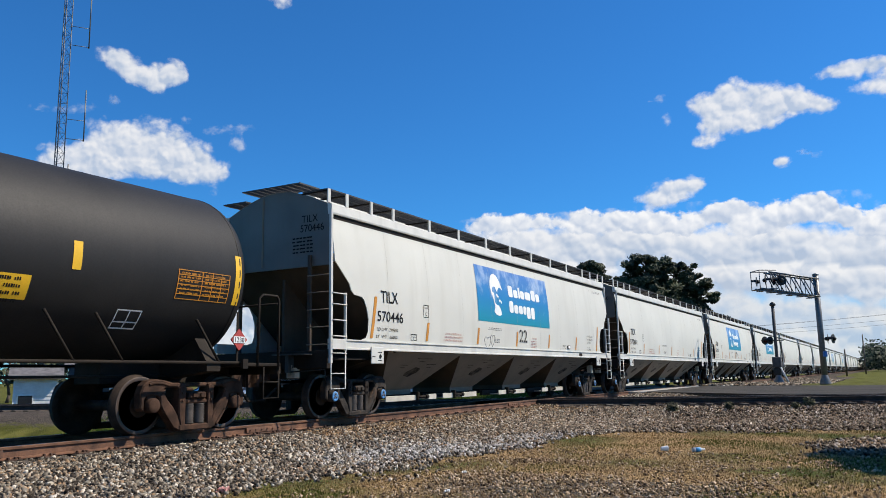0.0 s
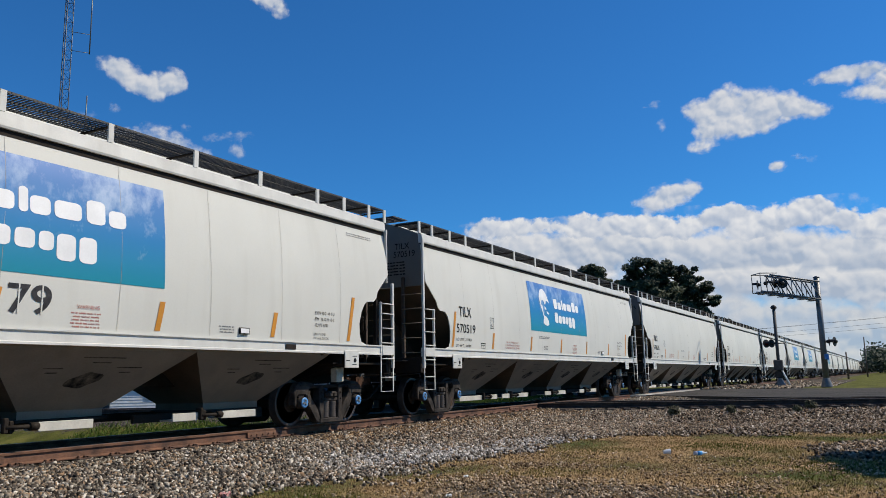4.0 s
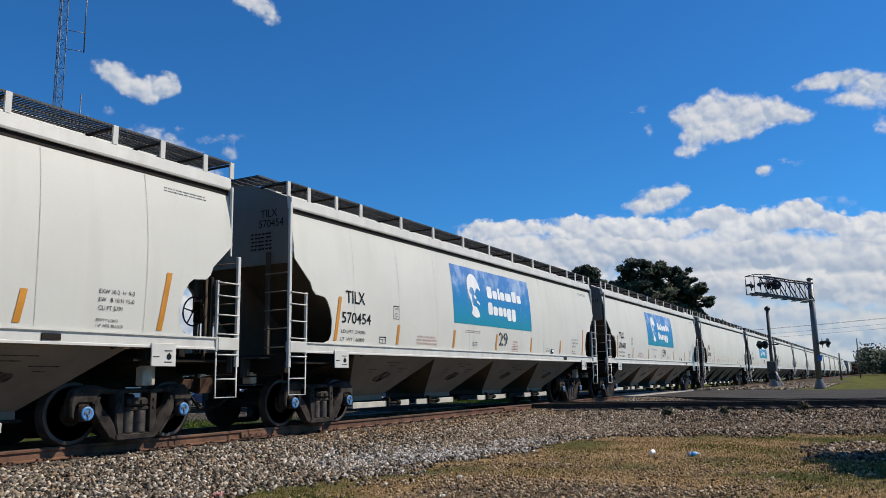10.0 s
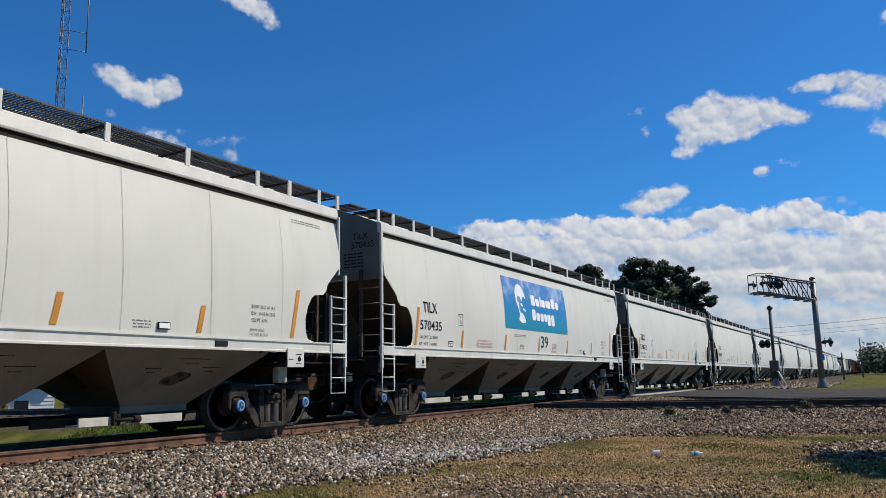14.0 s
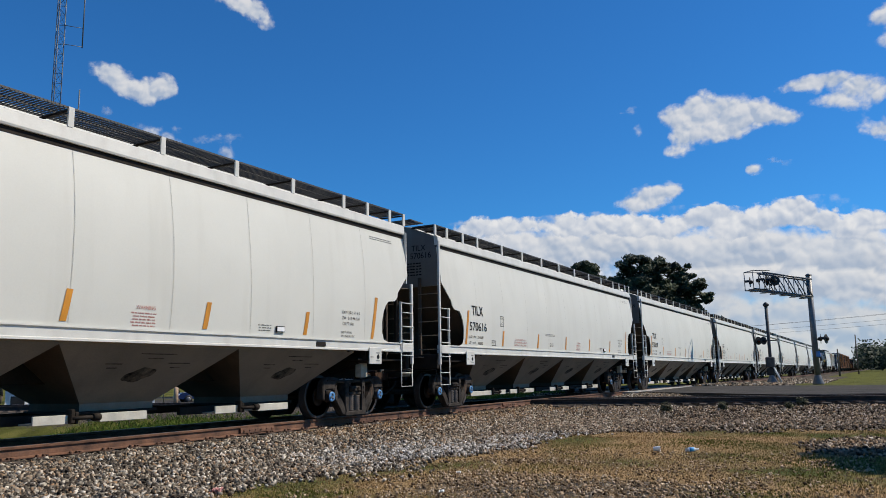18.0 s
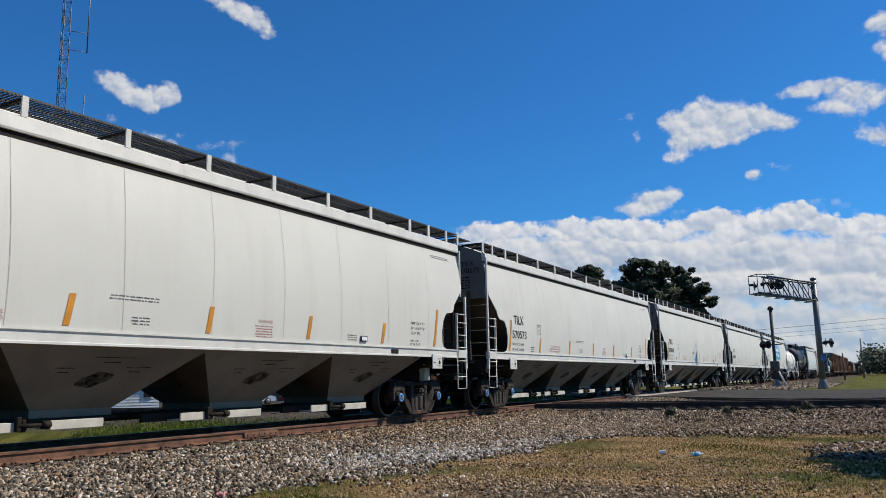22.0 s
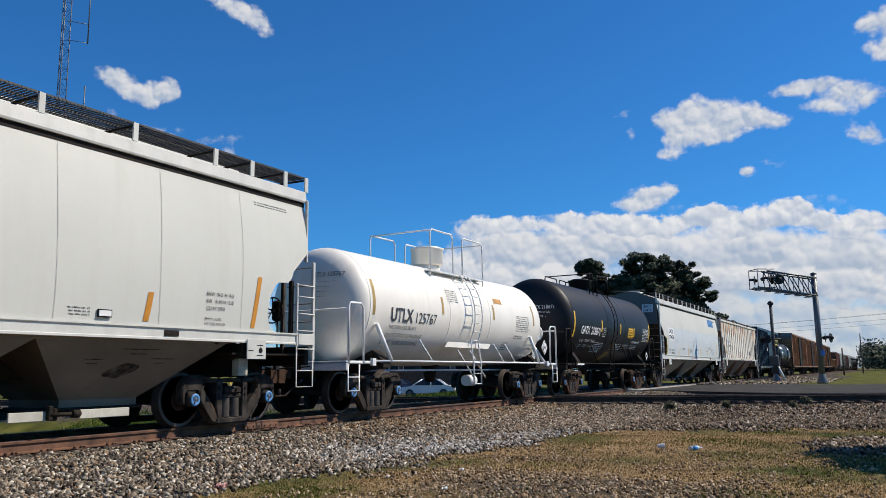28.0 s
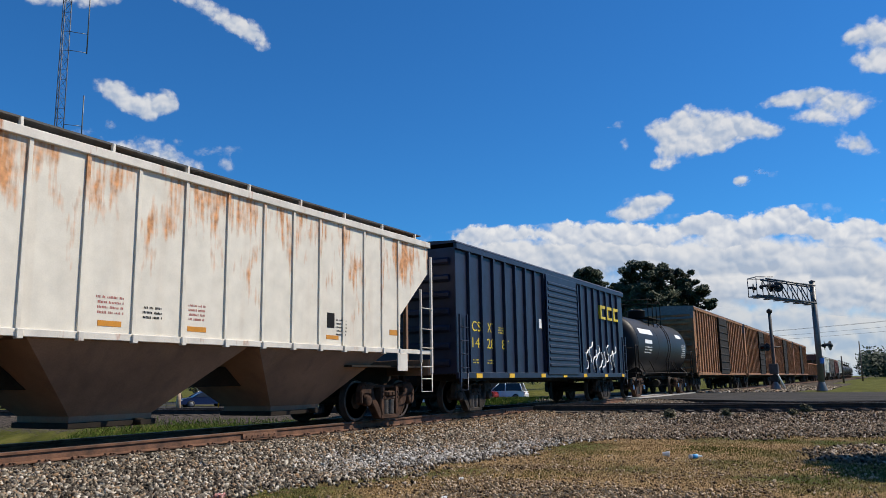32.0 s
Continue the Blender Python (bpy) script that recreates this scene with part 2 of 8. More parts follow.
        rings = [[(q.x, yf, q.y) for q in small], [(q.x, yf + s * c, q.y) for q in p], [(q.x, yb, q.y) for q in p]]
        if s < 0:
            rings = [list(reversed(r)) for r in rings]
        v = [q for r in rings for q in r]
        f = [tuple(range(n)), tuple(range(3 * n - 1, 2 * n - 1, -1))]
        for k in range(2):
            f += [(k * n + n + i, k * n + n + (i + 1) % n, k * n + (i + 1) % n, k * n + i) for i in range(n)]
        return self.add(v, f)

    def slab_x(self, poly, x0, x1):
        """A plate: the outline (y, z) pushed from x0 to x1."""
        g = G().slab(poly, x0, x1)
        return self.add([(y, x, z) for x, y, z in g.v], [tuple(reversed(f)) for f in g.f])

    def lathe(self, prof, n=24, axis="y", at=(0, 0, 0), smooth=True):
        """Turns the profile (along, radius) round an axis."""
        rings = []
        for a, r in prof:
            ring = []
            for i in range(n):
                c, s = math.cos(2 * math.pi * i / n) * r, math.sin(2 * math.pi * i / n) * r
                p = {"y": (c, a, s), "x": (a, c, s), "z": (c, s, a)}[axis]
                ring.append((p[0] + at[0], p[1] + at[1], p[2] + at[2]))
            rings.append(ring)
        return self.loft(rings, True, True, smooth)

    def grid(self, fn, nu, nv, smooth=True):
        v = [fn(i / nu, j / nv) for j in range(nv + 1) for i in range(nu + 1)]
        return self.add(v, [(j * (nu + 1) + i, j * (nu + 1) + i + 1, (j + 1) * (nu + 1) + i + 1, (j + 1) * (nu + 1) + i) for j in range(nv) for i in range(nu)], smooth)

    def mirror_x(self, c):
        """Adds a mirrored copy about the plane x = c."""
        return self.add([(2 * c - x, y, z) for x, y, z in self.v], [tuple(reversed(f)) for f in self.f], self.s[0] if self.s else False)

    def mirror_y(self):
        return self.add([(x, -y, z) for x, y, z in self.v], [tuple(reversed(f)) for f in self.f], self.s[0] if self.s else False)

    def weld(self):
        """Joins vertices that lie at one place."""
        seen, order, out = {}, [], []
        for p in self.v:
            key = tuple(round(q, 3) for q in p)
            if key not in seen:
                seen[key] = len(out)
                out.append(p)
            order.append(seen[key])
        keep = [(tuple(dict.fromkeys(order[i] for i in f)), sm) for f, sm in zip(self.f, self.s)]
        keep = [(f, sm) for f, sm in keep if len(f) > 2]
        self.v, self.f, self.s = out, [f for f, _ in keep], [sm for _, sm in keep]
        return self

    def mesh(self, name, material):
        me = bpy.data.meshes.new(name)
        me.from_pydata(self.v, [], self.f)
        me.polygons.foreach_set("use_smooth", self.s)
        me.materials.append(material)
        me.update()
        return me


def part(name, g, material, parent, label="", at=None):
    """Links a mesh as one part under a thing or under a part."""
    me = g.mesh(name, material) if isinstance(g, G) else g
    ob = new(name, me)
    ob.parent = parent
    if at is not None:
        ob.matrix_basis = at
    return tagged(ob, label)


def thing(name, label, category, group="", kind="", at=None):
    ob = new(name)
    ob.empty_display_size = 0.3
    if at is not None:
        ob.matrix_basis = at
    return tagged(ob, label, category, group, kind)


def solid(name, g, material, label, category="", group="", kind="", at=None):
    ob = new(name, g.mesh(name, material))
    if at is not None:
        ob.matrix_basis = at
    return tagged(ob, label, category, group, kind)


def letters(text, height, width=None, bold=0.0):
    """The outlines of a line of text as a mesh in the xy plane, capitals of that height, from x = 0."""
    cu = bpy.data.curves.new("text", "FONT")
    cu.body, cu.size, cu.offset = text, height / 0.69, bold
    ob = bpy.data.objects.new("text", cu)
    me = bpy.data.meshes.new_from_object(ob)
    bpy.data.objects.remove(ob)
    bpy.data.curves.remove(cu)
    xs = [v.co.x for v in me.vertices]
    if not xs:
        return me
    lo, hi = min(xs), max(xs)
    k = (width / (hi - lo)) if width else 1.0
    for v in me.vertices:
        v.co.x = (v.co.x - lo) * k
    return me


def side_text(parent, text, x, z, y, height, material, width=None, lean=0.0, name="lettering", bold=0.0):
    """Lettering on the side that faces -y, from x at the base line z; lean tilts its top inwards (degrees)."""
    me = letters(text, height, width, bold)
    me.materials.append(material)
    return part(name, me, material, parent, at=pose(x, -y, z, 90 + lean, 0, 0))


def curved_text(parent, text, x, z, height, material, width=None, bold=0.0, off=0.008):
    """Lettering laid on a bulged hopper side."""
    me = letters(text, height, width, bold)
    me.materials.append(material)
    for v in me.vertices:
        zz = z + v.co.y
        v.co = (x + v.co.x, -curve_y(zz) - off, zz)
    return part("lettering", me, None, parent)


def end_text(parent, text, x, y, z, height, material, width=None, name="lettering"):
    """Lettering on an end wall that faces -x, from y running towards -y."""
    me = letters(text, height, width)
    me.materials.append(material)
    return part(name, me, material, parent, at=pose(x, y, z, 90, 0, -90))


def head_text(parent, text, y, z, height, radius, zc, start, head, material, width=None):
    """Lettering on a tank's domed front head, from y running towards -y."""
    me = letters(text, height, width)
    me.materials.append(material)
    for v in me.vertices:
        yy, zz = y - v.co.x, z + v.co.y
        k = min(1.0, math.hypot(yy, zz - zc) / radius) ** 1.25
        v.co = (start + head * (1 - math.sqrt(max(0.0, 1 - k * k))) - 0.02, yy, zz)
    return part("lettering", me, None, parent)


def bars(x0, x1, z0, rows, height, y, seed):
    """Fine print too small to read: short bars in lines."""
    g, r = G(), random.Random(seed)
    step = height * 0.74
    for k in range(rows):
        x, z = x0 + r.uniform(0, 0.04), z0 - k * height * 2.1
        left = r.randint(3, 8)
        while x < x1 - step:
            w = step * r.uniform(0.5, 0.8)
            h = height * (1.0 if r.random() < 0.7 else 0.8)
            g.add([(x, -y, z), (x + w, -y, z), (x + w, -y, z + h), (x, -y, z + h)], [(0, 1, 2, 3)])
            x += step
            left -= 1
            if left == 0:
                x, left = x + step * 1.1, r.randint(2, 8)
    return g


# ---- running gear ----
def truck_meshes(steel, tag):
    """Meshes of one two-axle truck, its centre at x = 0."""
    m = {}
    g = G()  # one cast side frame, outer face towards -y
    yf, yb = -1.10, -0.95
    for s in (1, -1):
        # compression member with its humped nose, and the pedestal jaw round the bearing
        g.plate([(s * a, b) for a, b in ((0.22, 0.745), (0.30, 0.80), (0.50, 0.805), (0.68, 0.85), (0.84, 0.865), (0.98, 0.84), (1.07, 0.77), (1.115, 0.65), (1.115, 0.42), (1.05, 0.37), (1.03, 0.56),
                                         (0.99, 0.60), (0.78, 0.60), (0.74, 0.56), (0.70, 0.60), (0.66, 0.70), (0.60, 0.735), (0.40, 0.725), (0.36, 0.69), (0.24, 0.69))], yf, yb, 0.022)
        # inner jaw and slanted tension member, open triangle above it
        g.plate([(s * a, b) for a, b in ((0.755, 0.60), (0.745, 0.46), (0.69, 0.36), (0.62, 0.30), (0.44, 0.07), (0.36, 0.035), (0.24, 0.035), (0.24, 0.15), (0.33, 0.185), (0.37, 0.28), (0.47, 0.42), (0.58, 0.53),
                                         (0.635, 0.62), (0.63, 0.70), (0.70, 0.68))], yf - 0.012, yb, 0.026)
        # column beside the springs, with its wear-plate bolts
        g.plate([(s * a, b) for a, b in ((0.235, 0.10), (0.33, 0.10), (0.375, 0.30), (0.375, 0.72), (0.33, 0.775), (0.235, 0.775))], yf - 0.03, yb, 0.018)
        for z in (0.64, 0.52):
            g.rod((s * 0.31, -1.15, z), (s * 0.31, -1.12, z), 0.024, n=8)
        # raised ribs along the nose and the foot, bearing adapter
        g.plate([(s * a, b) for a, b in ((0.56, 0.775), (0.70, 0.815), (0.86, 0.825), (0.97, 0.80), (0.96, 0.765), (0.85, 0.785), (0.70, 0.775), (0.58, 0.745))], yf - 0.02, yf + 0.03, 0.01)
        g.plate([(s * a, b) for a, b in ((0.43, 0.12), (0.62, 0.36), (0.655, 0.33), (0.46, 0.085))], yf - 0.03, yf + 0.02, 0.009)
        g.box(s * 0.80, s * 0.98, -1.08, -0.96, 0.545, 0.61, 0.012)
    g.box(-0.36, 0.36, -1.13, -0.90, 0.03, 0.135, 0.02)
    g.box(-0.26, 0.26, -1.09, -0.93, 0.73, 0.80, 0.02)
    m["side_frame"] = g.mesh("side_frame", steel)
    g = G()
    prof, k = [], 0
    while 0.13 + k * 0.022 < 0.47:
        prof.append((0.13 + k * 0.022, 0.112 if k % 2 else 0.09))
        k += 1
    g.lathe(prof, 12, "z", (0, -1.03, 0))
    m["spring"] = g.mesh("spring", SPRING_STEEL)
    g = G()
    g.box(-0.225, 0.225, -1.13, 1.13, 0.46, 0.535, 0.02)
    g.box(-0.19, 0.19, -1.16, 1.16, 0.53, 0.66, 0.03)
    for y in (-1.175, 1.175):
        g.box(-0.13, -0.03, y - 0.01, y + 0.01, 0.555, 0.635, 0.008)
        g.box(0.03, 0.13, y - 0.01, y + 0.01, 0.555, 0.635, 0.008)
    g.box(-0.2, 0.2, -0.85, 0.85, 0.42, 0.72, 0.03)
    m["bolster"] = g.mesh("bolster", steel)
    g = G()  # wheels and axle about the axle line
    wheel = [(-0.815, 0.13), (-0.815, 0.17), (-0.79, 0.20), (-0.785, 0.36), (-0.80, 0.385), (-0.80, 0.452), (-0.70, 0.458), (-0.69, 0.485), (-0.665, 0.485), (-0.66, 0.39), (-0.70, 0.36), (-0.72, 0.20), (-0.66, 0.17), (-0.66, 0.13)]
    m["wheel"] = G().lathe(wheel, 36, "y").mesh("wheel", WHEEL_STEEL)
    m["tread"] = G().lathe([(-0.803, 0.39), (-0.806, 0.40), (-0.806, 0.44), (-0.803, 0.45)], 36, "y").mesh("tread_rim", mat("worn_wheel_rim_" + tag, (0.12, 0.09, 0.075), 0.5, 0.5, vary=0.15))
    m["axle"] = G().rod((0, -1.0, 0), (0, 1.0, 0), 0.085, n=14).mesh("axle", WHEEL_STEEL)
    g = G().lathe([(-1.16, 0.02), (-1.16, 0.10), (-1.145, 0.115), (-1.02, 0.12), (-1.0, 0.10)], 16, "y")
    m["bearing"] = g.mesh("bearing", steel)
    g = G().lathe([(-1.168, 0.055), (-1.175, 0.06), (-1.175, 0.098), (-1.16, 0.104), (-1.16, 0.055)], 18, "y")
    m["cap"] = g.mesh("bearing_cap", BLUE_CAP)
    g = G()
    for a in (90, 210, 330):
        c, d = math.cos(radians(a)), math.sin(radians(a))
        g.rod((0.045 * c, -1.19, 0.045 * d), (0.045 * c, -1.15, 0.045 * d), 0.02, n=6)
    g.rod((0, -1.185, 0), (0, -1.15, 0), 0.018, n=8)
    m["mark"] = g.mesh("cap_bolts", GALVANISED)
    return m


TRUCKS = {"grey": truck_meshes(TRUCK_STEEL, "grey"), "rust": truck_meshes(TRUCK_RUST, "rust")}
WHEELSETS = []  # (wheel set, its car's place in the train, its place on the car)


def add_truck(car, x, style="grey", caps=True, detail=True):
    m = TRUCKS[style]
    t = part("truck", m["bolster"], None, car, "cast steel two-axle truck", pose(x, 0, 0))
    for turn in (0, 180):
        part("side_frame", m["side_frame"], None, t, at=pose(0, 0, 0, 0, 0, turn))
        if detail and turn == 0:
            for sx in (-0.115, 0.115):
                part("spring", m["spring"], None, t, at=pose(sx, 0, 0))
    for dx in (-0.89, 0.89):
        w = part("wheel_set", m["axle"], None, car, "steel wheel set", pose(x + dx, 0, 0.457))
        for turn in (0, 180):
            part("wheel", m["wheel"], None, w, at=pose(0, 0, 0, 0, 0, turn))
        if detail:
            part("tread_rim", m["tread"], None, w)
            part("bearing", m["bearing"], None, w)
            if caps:
                part("bearing_cap", m["cap"], None, w)
                part("cap_bolts", m["mark"], None, w)


def truck_text(car, text, x, way):
    """Stencilled marks running down the slanted member of a truck's side frame."""
    me = letters(text, 0.075, 0.60)
    me.materials.append(WHITE_INK)
    if way < 0:
        at = pose(x - 0.78, -1.11, 0.53) @ pose(0, 0, 0, 0, 51, 0) @ pose(0, 0, 0, 90, 0, 0)
    else:
        at = pose(x + 0.37, -1.11, 0.10) @ pose(0, 0, 0, 0, -51, 0) @ pose(0, 0, 0, 90, 0, 0)
    part("lettering", me, None, car, at=at)


def coupler(car, x, way):
    """Coupler head, shank, air hose at a car's end; way is -1 or 1."""
    g = G()
    g.box(x, x + way * 0.55, -0.09, 0.09, 0.76, 0.94, 0.01)
    g.slab_x([(-0.17, 0.70), (0.10, 0.70), (0.17, 0.78), (0.17, 0.98), (-0.17, 0.98)], x + way * 0.45, x + way * 0.72)
    g.slab_x([(-0.22, 0.68), (-0.06, 0.68), (-0.06, 1.0), (-0.22, 1.0)], x + way * 0.52, x + way * 0.78)
    part("coupler", g, TRUCK_RUST, car)
    h = G().pipe([(x, -0.35, 0.75), (x + way * 0.15, -0.35, 0.62), (x + way * 0.4, -0.28, 0.42), (x + way * 0.68, -0.18, 0.40), (x + way * 0.75, -0.1, 0.55)], 0.025)
    part("air_hose", h, DARK_STEEL, car)


def ladder_parts(car, x0, x1, y, zb, zt, zt2, material, rungs, stirrup=True):
    """Corner ladder: a tall stringer at x0, a short one at x1, rungs, and a stirrup below."""
    w = 0.035
    part("ladder_stringer", G().box(x0 - w, x0 + w, y - 0.02, y + 0.035, zb, zt, 0.006), material, car)
    part("ladder_stringer", G().box(x1 - w * 0.6, x1 + w * 0.6, y - 0.02, y + 0.035, zb + 0.25, zt2, 0.006), material, car)
    for z in rungs:
        part("rung", G().rod((x0, y - 0.03, z), (x1, y - 0.03, z), 0.012, n=6), material, car)
    if stirrup:
        g = G().pipe([(x0, y, zb + 0.1), (x0, y, 0.62), (x1, y, 0.62), (x1, y, zb + 0.3)], 0.014)
        g.rod((x0, y, 0.92), (x1, y, 0.92), 0.012, n=6)
        part("sill_step", g, material, car)


def end_rungs(car, x, y0, y1, zs, material):
    for z in zs:
        part("rung", G().rod((x, y0, z), (x, y1, z), 0.011, n=6), material, car)


# ---- covered hoppers ----
def curve_y(z, w=1.62):
    """Half width of a bulged hopper side at the height z."""
    pts = ((1.38, w - 0.04), (1.9, w - 0.01), (2.5, w), (3.1, w - 0.03), (3.7, w - 0.10), (4.12, w - 0.17), (5, w - 0.2))
    for (a, p), (b, q) in zip(pts, pts[1:]):
        if z <= b:
            return p + (q - p) * max(0.0, z - a) / (b - a)
    return pts[-1][1]


NEAR_CUT = ((0.15, 3.18), (0.19, 3.14), (0.60, 2.76), (0.66, 2.62), (0.76, 2.535), (1.03, 2.51), (1.12, 2.44), (1.22, 2.28), (1.285, 2.05), (1.30, 1.59))


def hopper_side(length, cut=NEAR_CUT, top=4.12):
    """One thick bulged side sheet with its end cut-outs, on the -y side."""
    cols = list(cut) + [(1.6, 1.59)] + [(1.6 + (length - 3.2) * k / 14, 1.59) for k in range(1, 14)] + [(length - 1.6, 1.59)]
    cols += [(length - x, z) for x, z in reversed(cut)]
    outer, inner, low, high = [], [], [], []
    for x, zl in cols:
        zs = [zl + (top - zl) * k / 9 for k in range(10)]
        outer.append([(x, -curve_y(z), z) for z in zs])
        inner.append([(x, -curve_y(z) + 0.02, z) for z in reversed(zs)])
        low.append([inner[-1][-1], outer[-1][0]])
        high.append([outer[-1][-1], inner[-1][0]])
    g = G().loft(outer, False, False, True)
    g.loft(inner, False, False, True).loft(low, False, False).loft(high, False, False)
    g.add([*outer[0], *inner[0]], [tuple(range(19, -1, -1))])
    g.add([*outer[-1], *inner[-1]], [tuple(range(20))])
    for m in (False, True):
        pts = [(1.0, 1.6), (1.2, 1.66), (1.27, 1.8), (1.285, 2.05), (1.31, 1.59)]
        v = [((length - x if m else x), -curve_y(z) - 0.001, z) for x, z in pts]
        g.add(v, [tuple(range(5)) if not m else tuple(reversed(range(5)))])
    return g


def decal(x0, x1, z0, z1, off=0.0035, n=8, nx=1):
    return G().grid(lambda u, v: (x0 + (x1 - x0) * u, -curve_y(z0 + (z1 - z0) * v) - off, z0 + (z1 - z0) * v), nx, n)


def hopper_car(label, length, posts, bays, paint, stripe, bay_half=1.70, truck_at=1.61, truck_style="grey", trim=HOPPER_TRIM, stripes=(), gate=GATE_PAINT, caps=True):
    car = thing("covered_hopper_car", label, "hopper car", "cars of the train")
    mid = length / 2
    side = hopper_side(length)
    side_me = side.mesh("side_sheet", paint)
    part("side_sheet", side_me, None, car)
    part("side_sheet", side_me, None, car, at=pose(length, 0, 0, 0, 0, 180))
    # top chords, roof and end walls
    for s in (-1, 1):
        g = G().slab_x([(s * 1.40, 4.17), (s * 1.50, 4.17), (s * 1.51, 4.20), (s * 1.49, 4.38), (s * 1.43, 4.41), (s * 1.38, 4.41)], 0.14, length - 0.14)
        part("roof_chord", g, trim, car)
        if s < 0:
            # dark strip drawn in place of the shadow under the chord
            part("chord_seal", G().box(0.16, length - 0.16, s * 1.42, s * 1.462, 4.08, 4.17), DARK_STEEL, car)
    roof = G().grid(lambda u, v: (0.16 + (length - 0.32) * u, -1.42 + 2.84 * v, 4.38 + 0.42 * math.sin(math.pi * v)), 4, 12)
    part("roof", roof, paint, car)
    wall = [(-1.44, 3.12), (1.44, 3.12), (1.44, 4.38)] + [(1.42 - 2.84 * k / 12, 4.38 + 0.42 * math.sin(math.pi * k / 12)) for k in range(1, 12)] + [(-1.44, 4.38)]
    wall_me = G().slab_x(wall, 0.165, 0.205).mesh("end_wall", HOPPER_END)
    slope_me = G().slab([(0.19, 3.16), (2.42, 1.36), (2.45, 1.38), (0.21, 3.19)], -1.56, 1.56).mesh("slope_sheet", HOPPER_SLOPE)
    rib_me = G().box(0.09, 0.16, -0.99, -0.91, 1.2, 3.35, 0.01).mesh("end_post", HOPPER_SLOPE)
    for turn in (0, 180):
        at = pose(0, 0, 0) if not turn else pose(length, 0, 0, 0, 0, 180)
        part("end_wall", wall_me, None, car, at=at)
        part("slope_sheet", slope_me, None, car, "brown slope sheet, darkened for shade", at)
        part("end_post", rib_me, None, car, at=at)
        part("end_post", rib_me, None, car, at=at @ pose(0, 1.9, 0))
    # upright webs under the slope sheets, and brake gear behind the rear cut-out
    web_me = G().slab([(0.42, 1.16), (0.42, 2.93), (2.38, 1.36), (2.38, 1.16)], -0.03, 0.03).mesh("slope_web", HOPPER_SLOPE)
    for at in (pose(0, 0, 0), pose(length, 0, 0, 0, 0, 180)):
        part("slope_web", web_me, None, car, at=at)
    part("rear_post", G().box(length - 0.57, length - 0.50, -1.54, -1.46, 1.4, 2.6, 0.008), DARK_STEEL, car)
    # underframe
    part("centre_sill", G().box(-0.05, length + 0.05, -0.3, 0.3, 0.82, 1.16, 0.01), DARK_STEEL, car)
    for s in (-1, 1):
        g = G().slab_x([(s * 1.50, 1.40), (s * 1.61, 1.40), (s * 1.61, 1.43), (s * 1.595, 1.44), (s * 1.595, 1.56), (s * 1.62, 1.58), (s * 1.62, 1.605), (s * 1.50, 1.605)], 0.02, length - 0.02)
        part("side_sill", g, trim, car)
    for x in (0.0, length - 0.12):
        part("end_sill", G().box(x, x + 0.12, -1.5, 1.5, 1.02, 1.38, 0.01), DARK_STEEL, car)
    for x in (truck_at, length - truck_at):
        g = G().slab_x([(-1.55, 1.39), (-1.55, 1.2), (-0.4, 0.9), (0.4, 0.9), (1.55, 1.2), (1.55, 1.39)], x - 0.25, x + 0.25)
        part("body_bolster", g, DARK_STEEL, car)
        g = G().box(x - 1.55 if x < mid else x - 0.4, x + 0.4 if x < mid else x + 1.55, -1.48, 1.48, 1.20, 1.24)
        part("shear_plate", g, DARK_STEEL, car)
        if x > length / 2:
            part("bolster_end", G().box(x - 0.12, x + 0.12, -1.36, -1.2, 0.84, 1.14, 0.012), BEIGE, car, "dusty beige bolster end")
    for k, x in enumerate((0.0, length)):  # ladder foot plates, cross-over step and uncoupling lever at each end
        w = 1 if k == 0 else -1
        part("corner_plate", G().box(x, x + w * 0.46, -1.632, -1.612, 1.40, 1.60, 0.004), trim, car)
        g = G().pipe([(x - w * 0.06, -1.5, 1.0), (x - w * 0.10, -1.1, 0.98), (x - w * 0.12, -0.5, 0.96), (x - w * 0.3, -0.1, 1.02)], 0.013)
        g.pipe([(x - w * 0.06, -1.5, 1.0), (x - w * 0.06, -1.52, 0.72)], 0.013)
        part("uncoupling_lever", g, DARK_STEEL, car)
        if k == 0:
            part("striker_bracket", G().box(-0.06, 0.10, -0.74, -0.52, 0.84, 1.05, 0.012).box(-0.10, -0.06, -0.68, -0.58, 0.90, 1.12, 0.01), BEIGE, car, "dusty beige bracket beside the coupler")
        part("cross_over_step", G().box(x - w * 0.26, x - w * 0.02, -1.15, -0.3, 1.30, 1.325).box(x - w * 0.2, x - w * 0.02, -0.68, -0.60, 0.95, 1.3), GRATING, car)
    part("sill_plate", G().box(length - 3.58, length - 3.30, -1.612, -1.594, 1.455, 1.545, 0.004).box(length - 3.54, length - 3.34, -1.615, -1.61, 1.48, 1.52), DARK_STEEL, car, "small dark plate on the side sill")
    for x in (1.35, length - 1.82):
        for s in (-1,):
            g = G().box(x, x + 0.47, s * 1.615, s * 1.64, 1.12, 1.47, 0.006)
            pad = part("jack_pad", g, trim, car)
            g = G().lathe([(-1.647 if s < 0 else 1.636, 0.045), (-1.64 if s < 0 else 1.646, 0.045)], 14, "y", (x + 0.33, 0, 1.27))
            part("pad_hole", g, INK, pad)
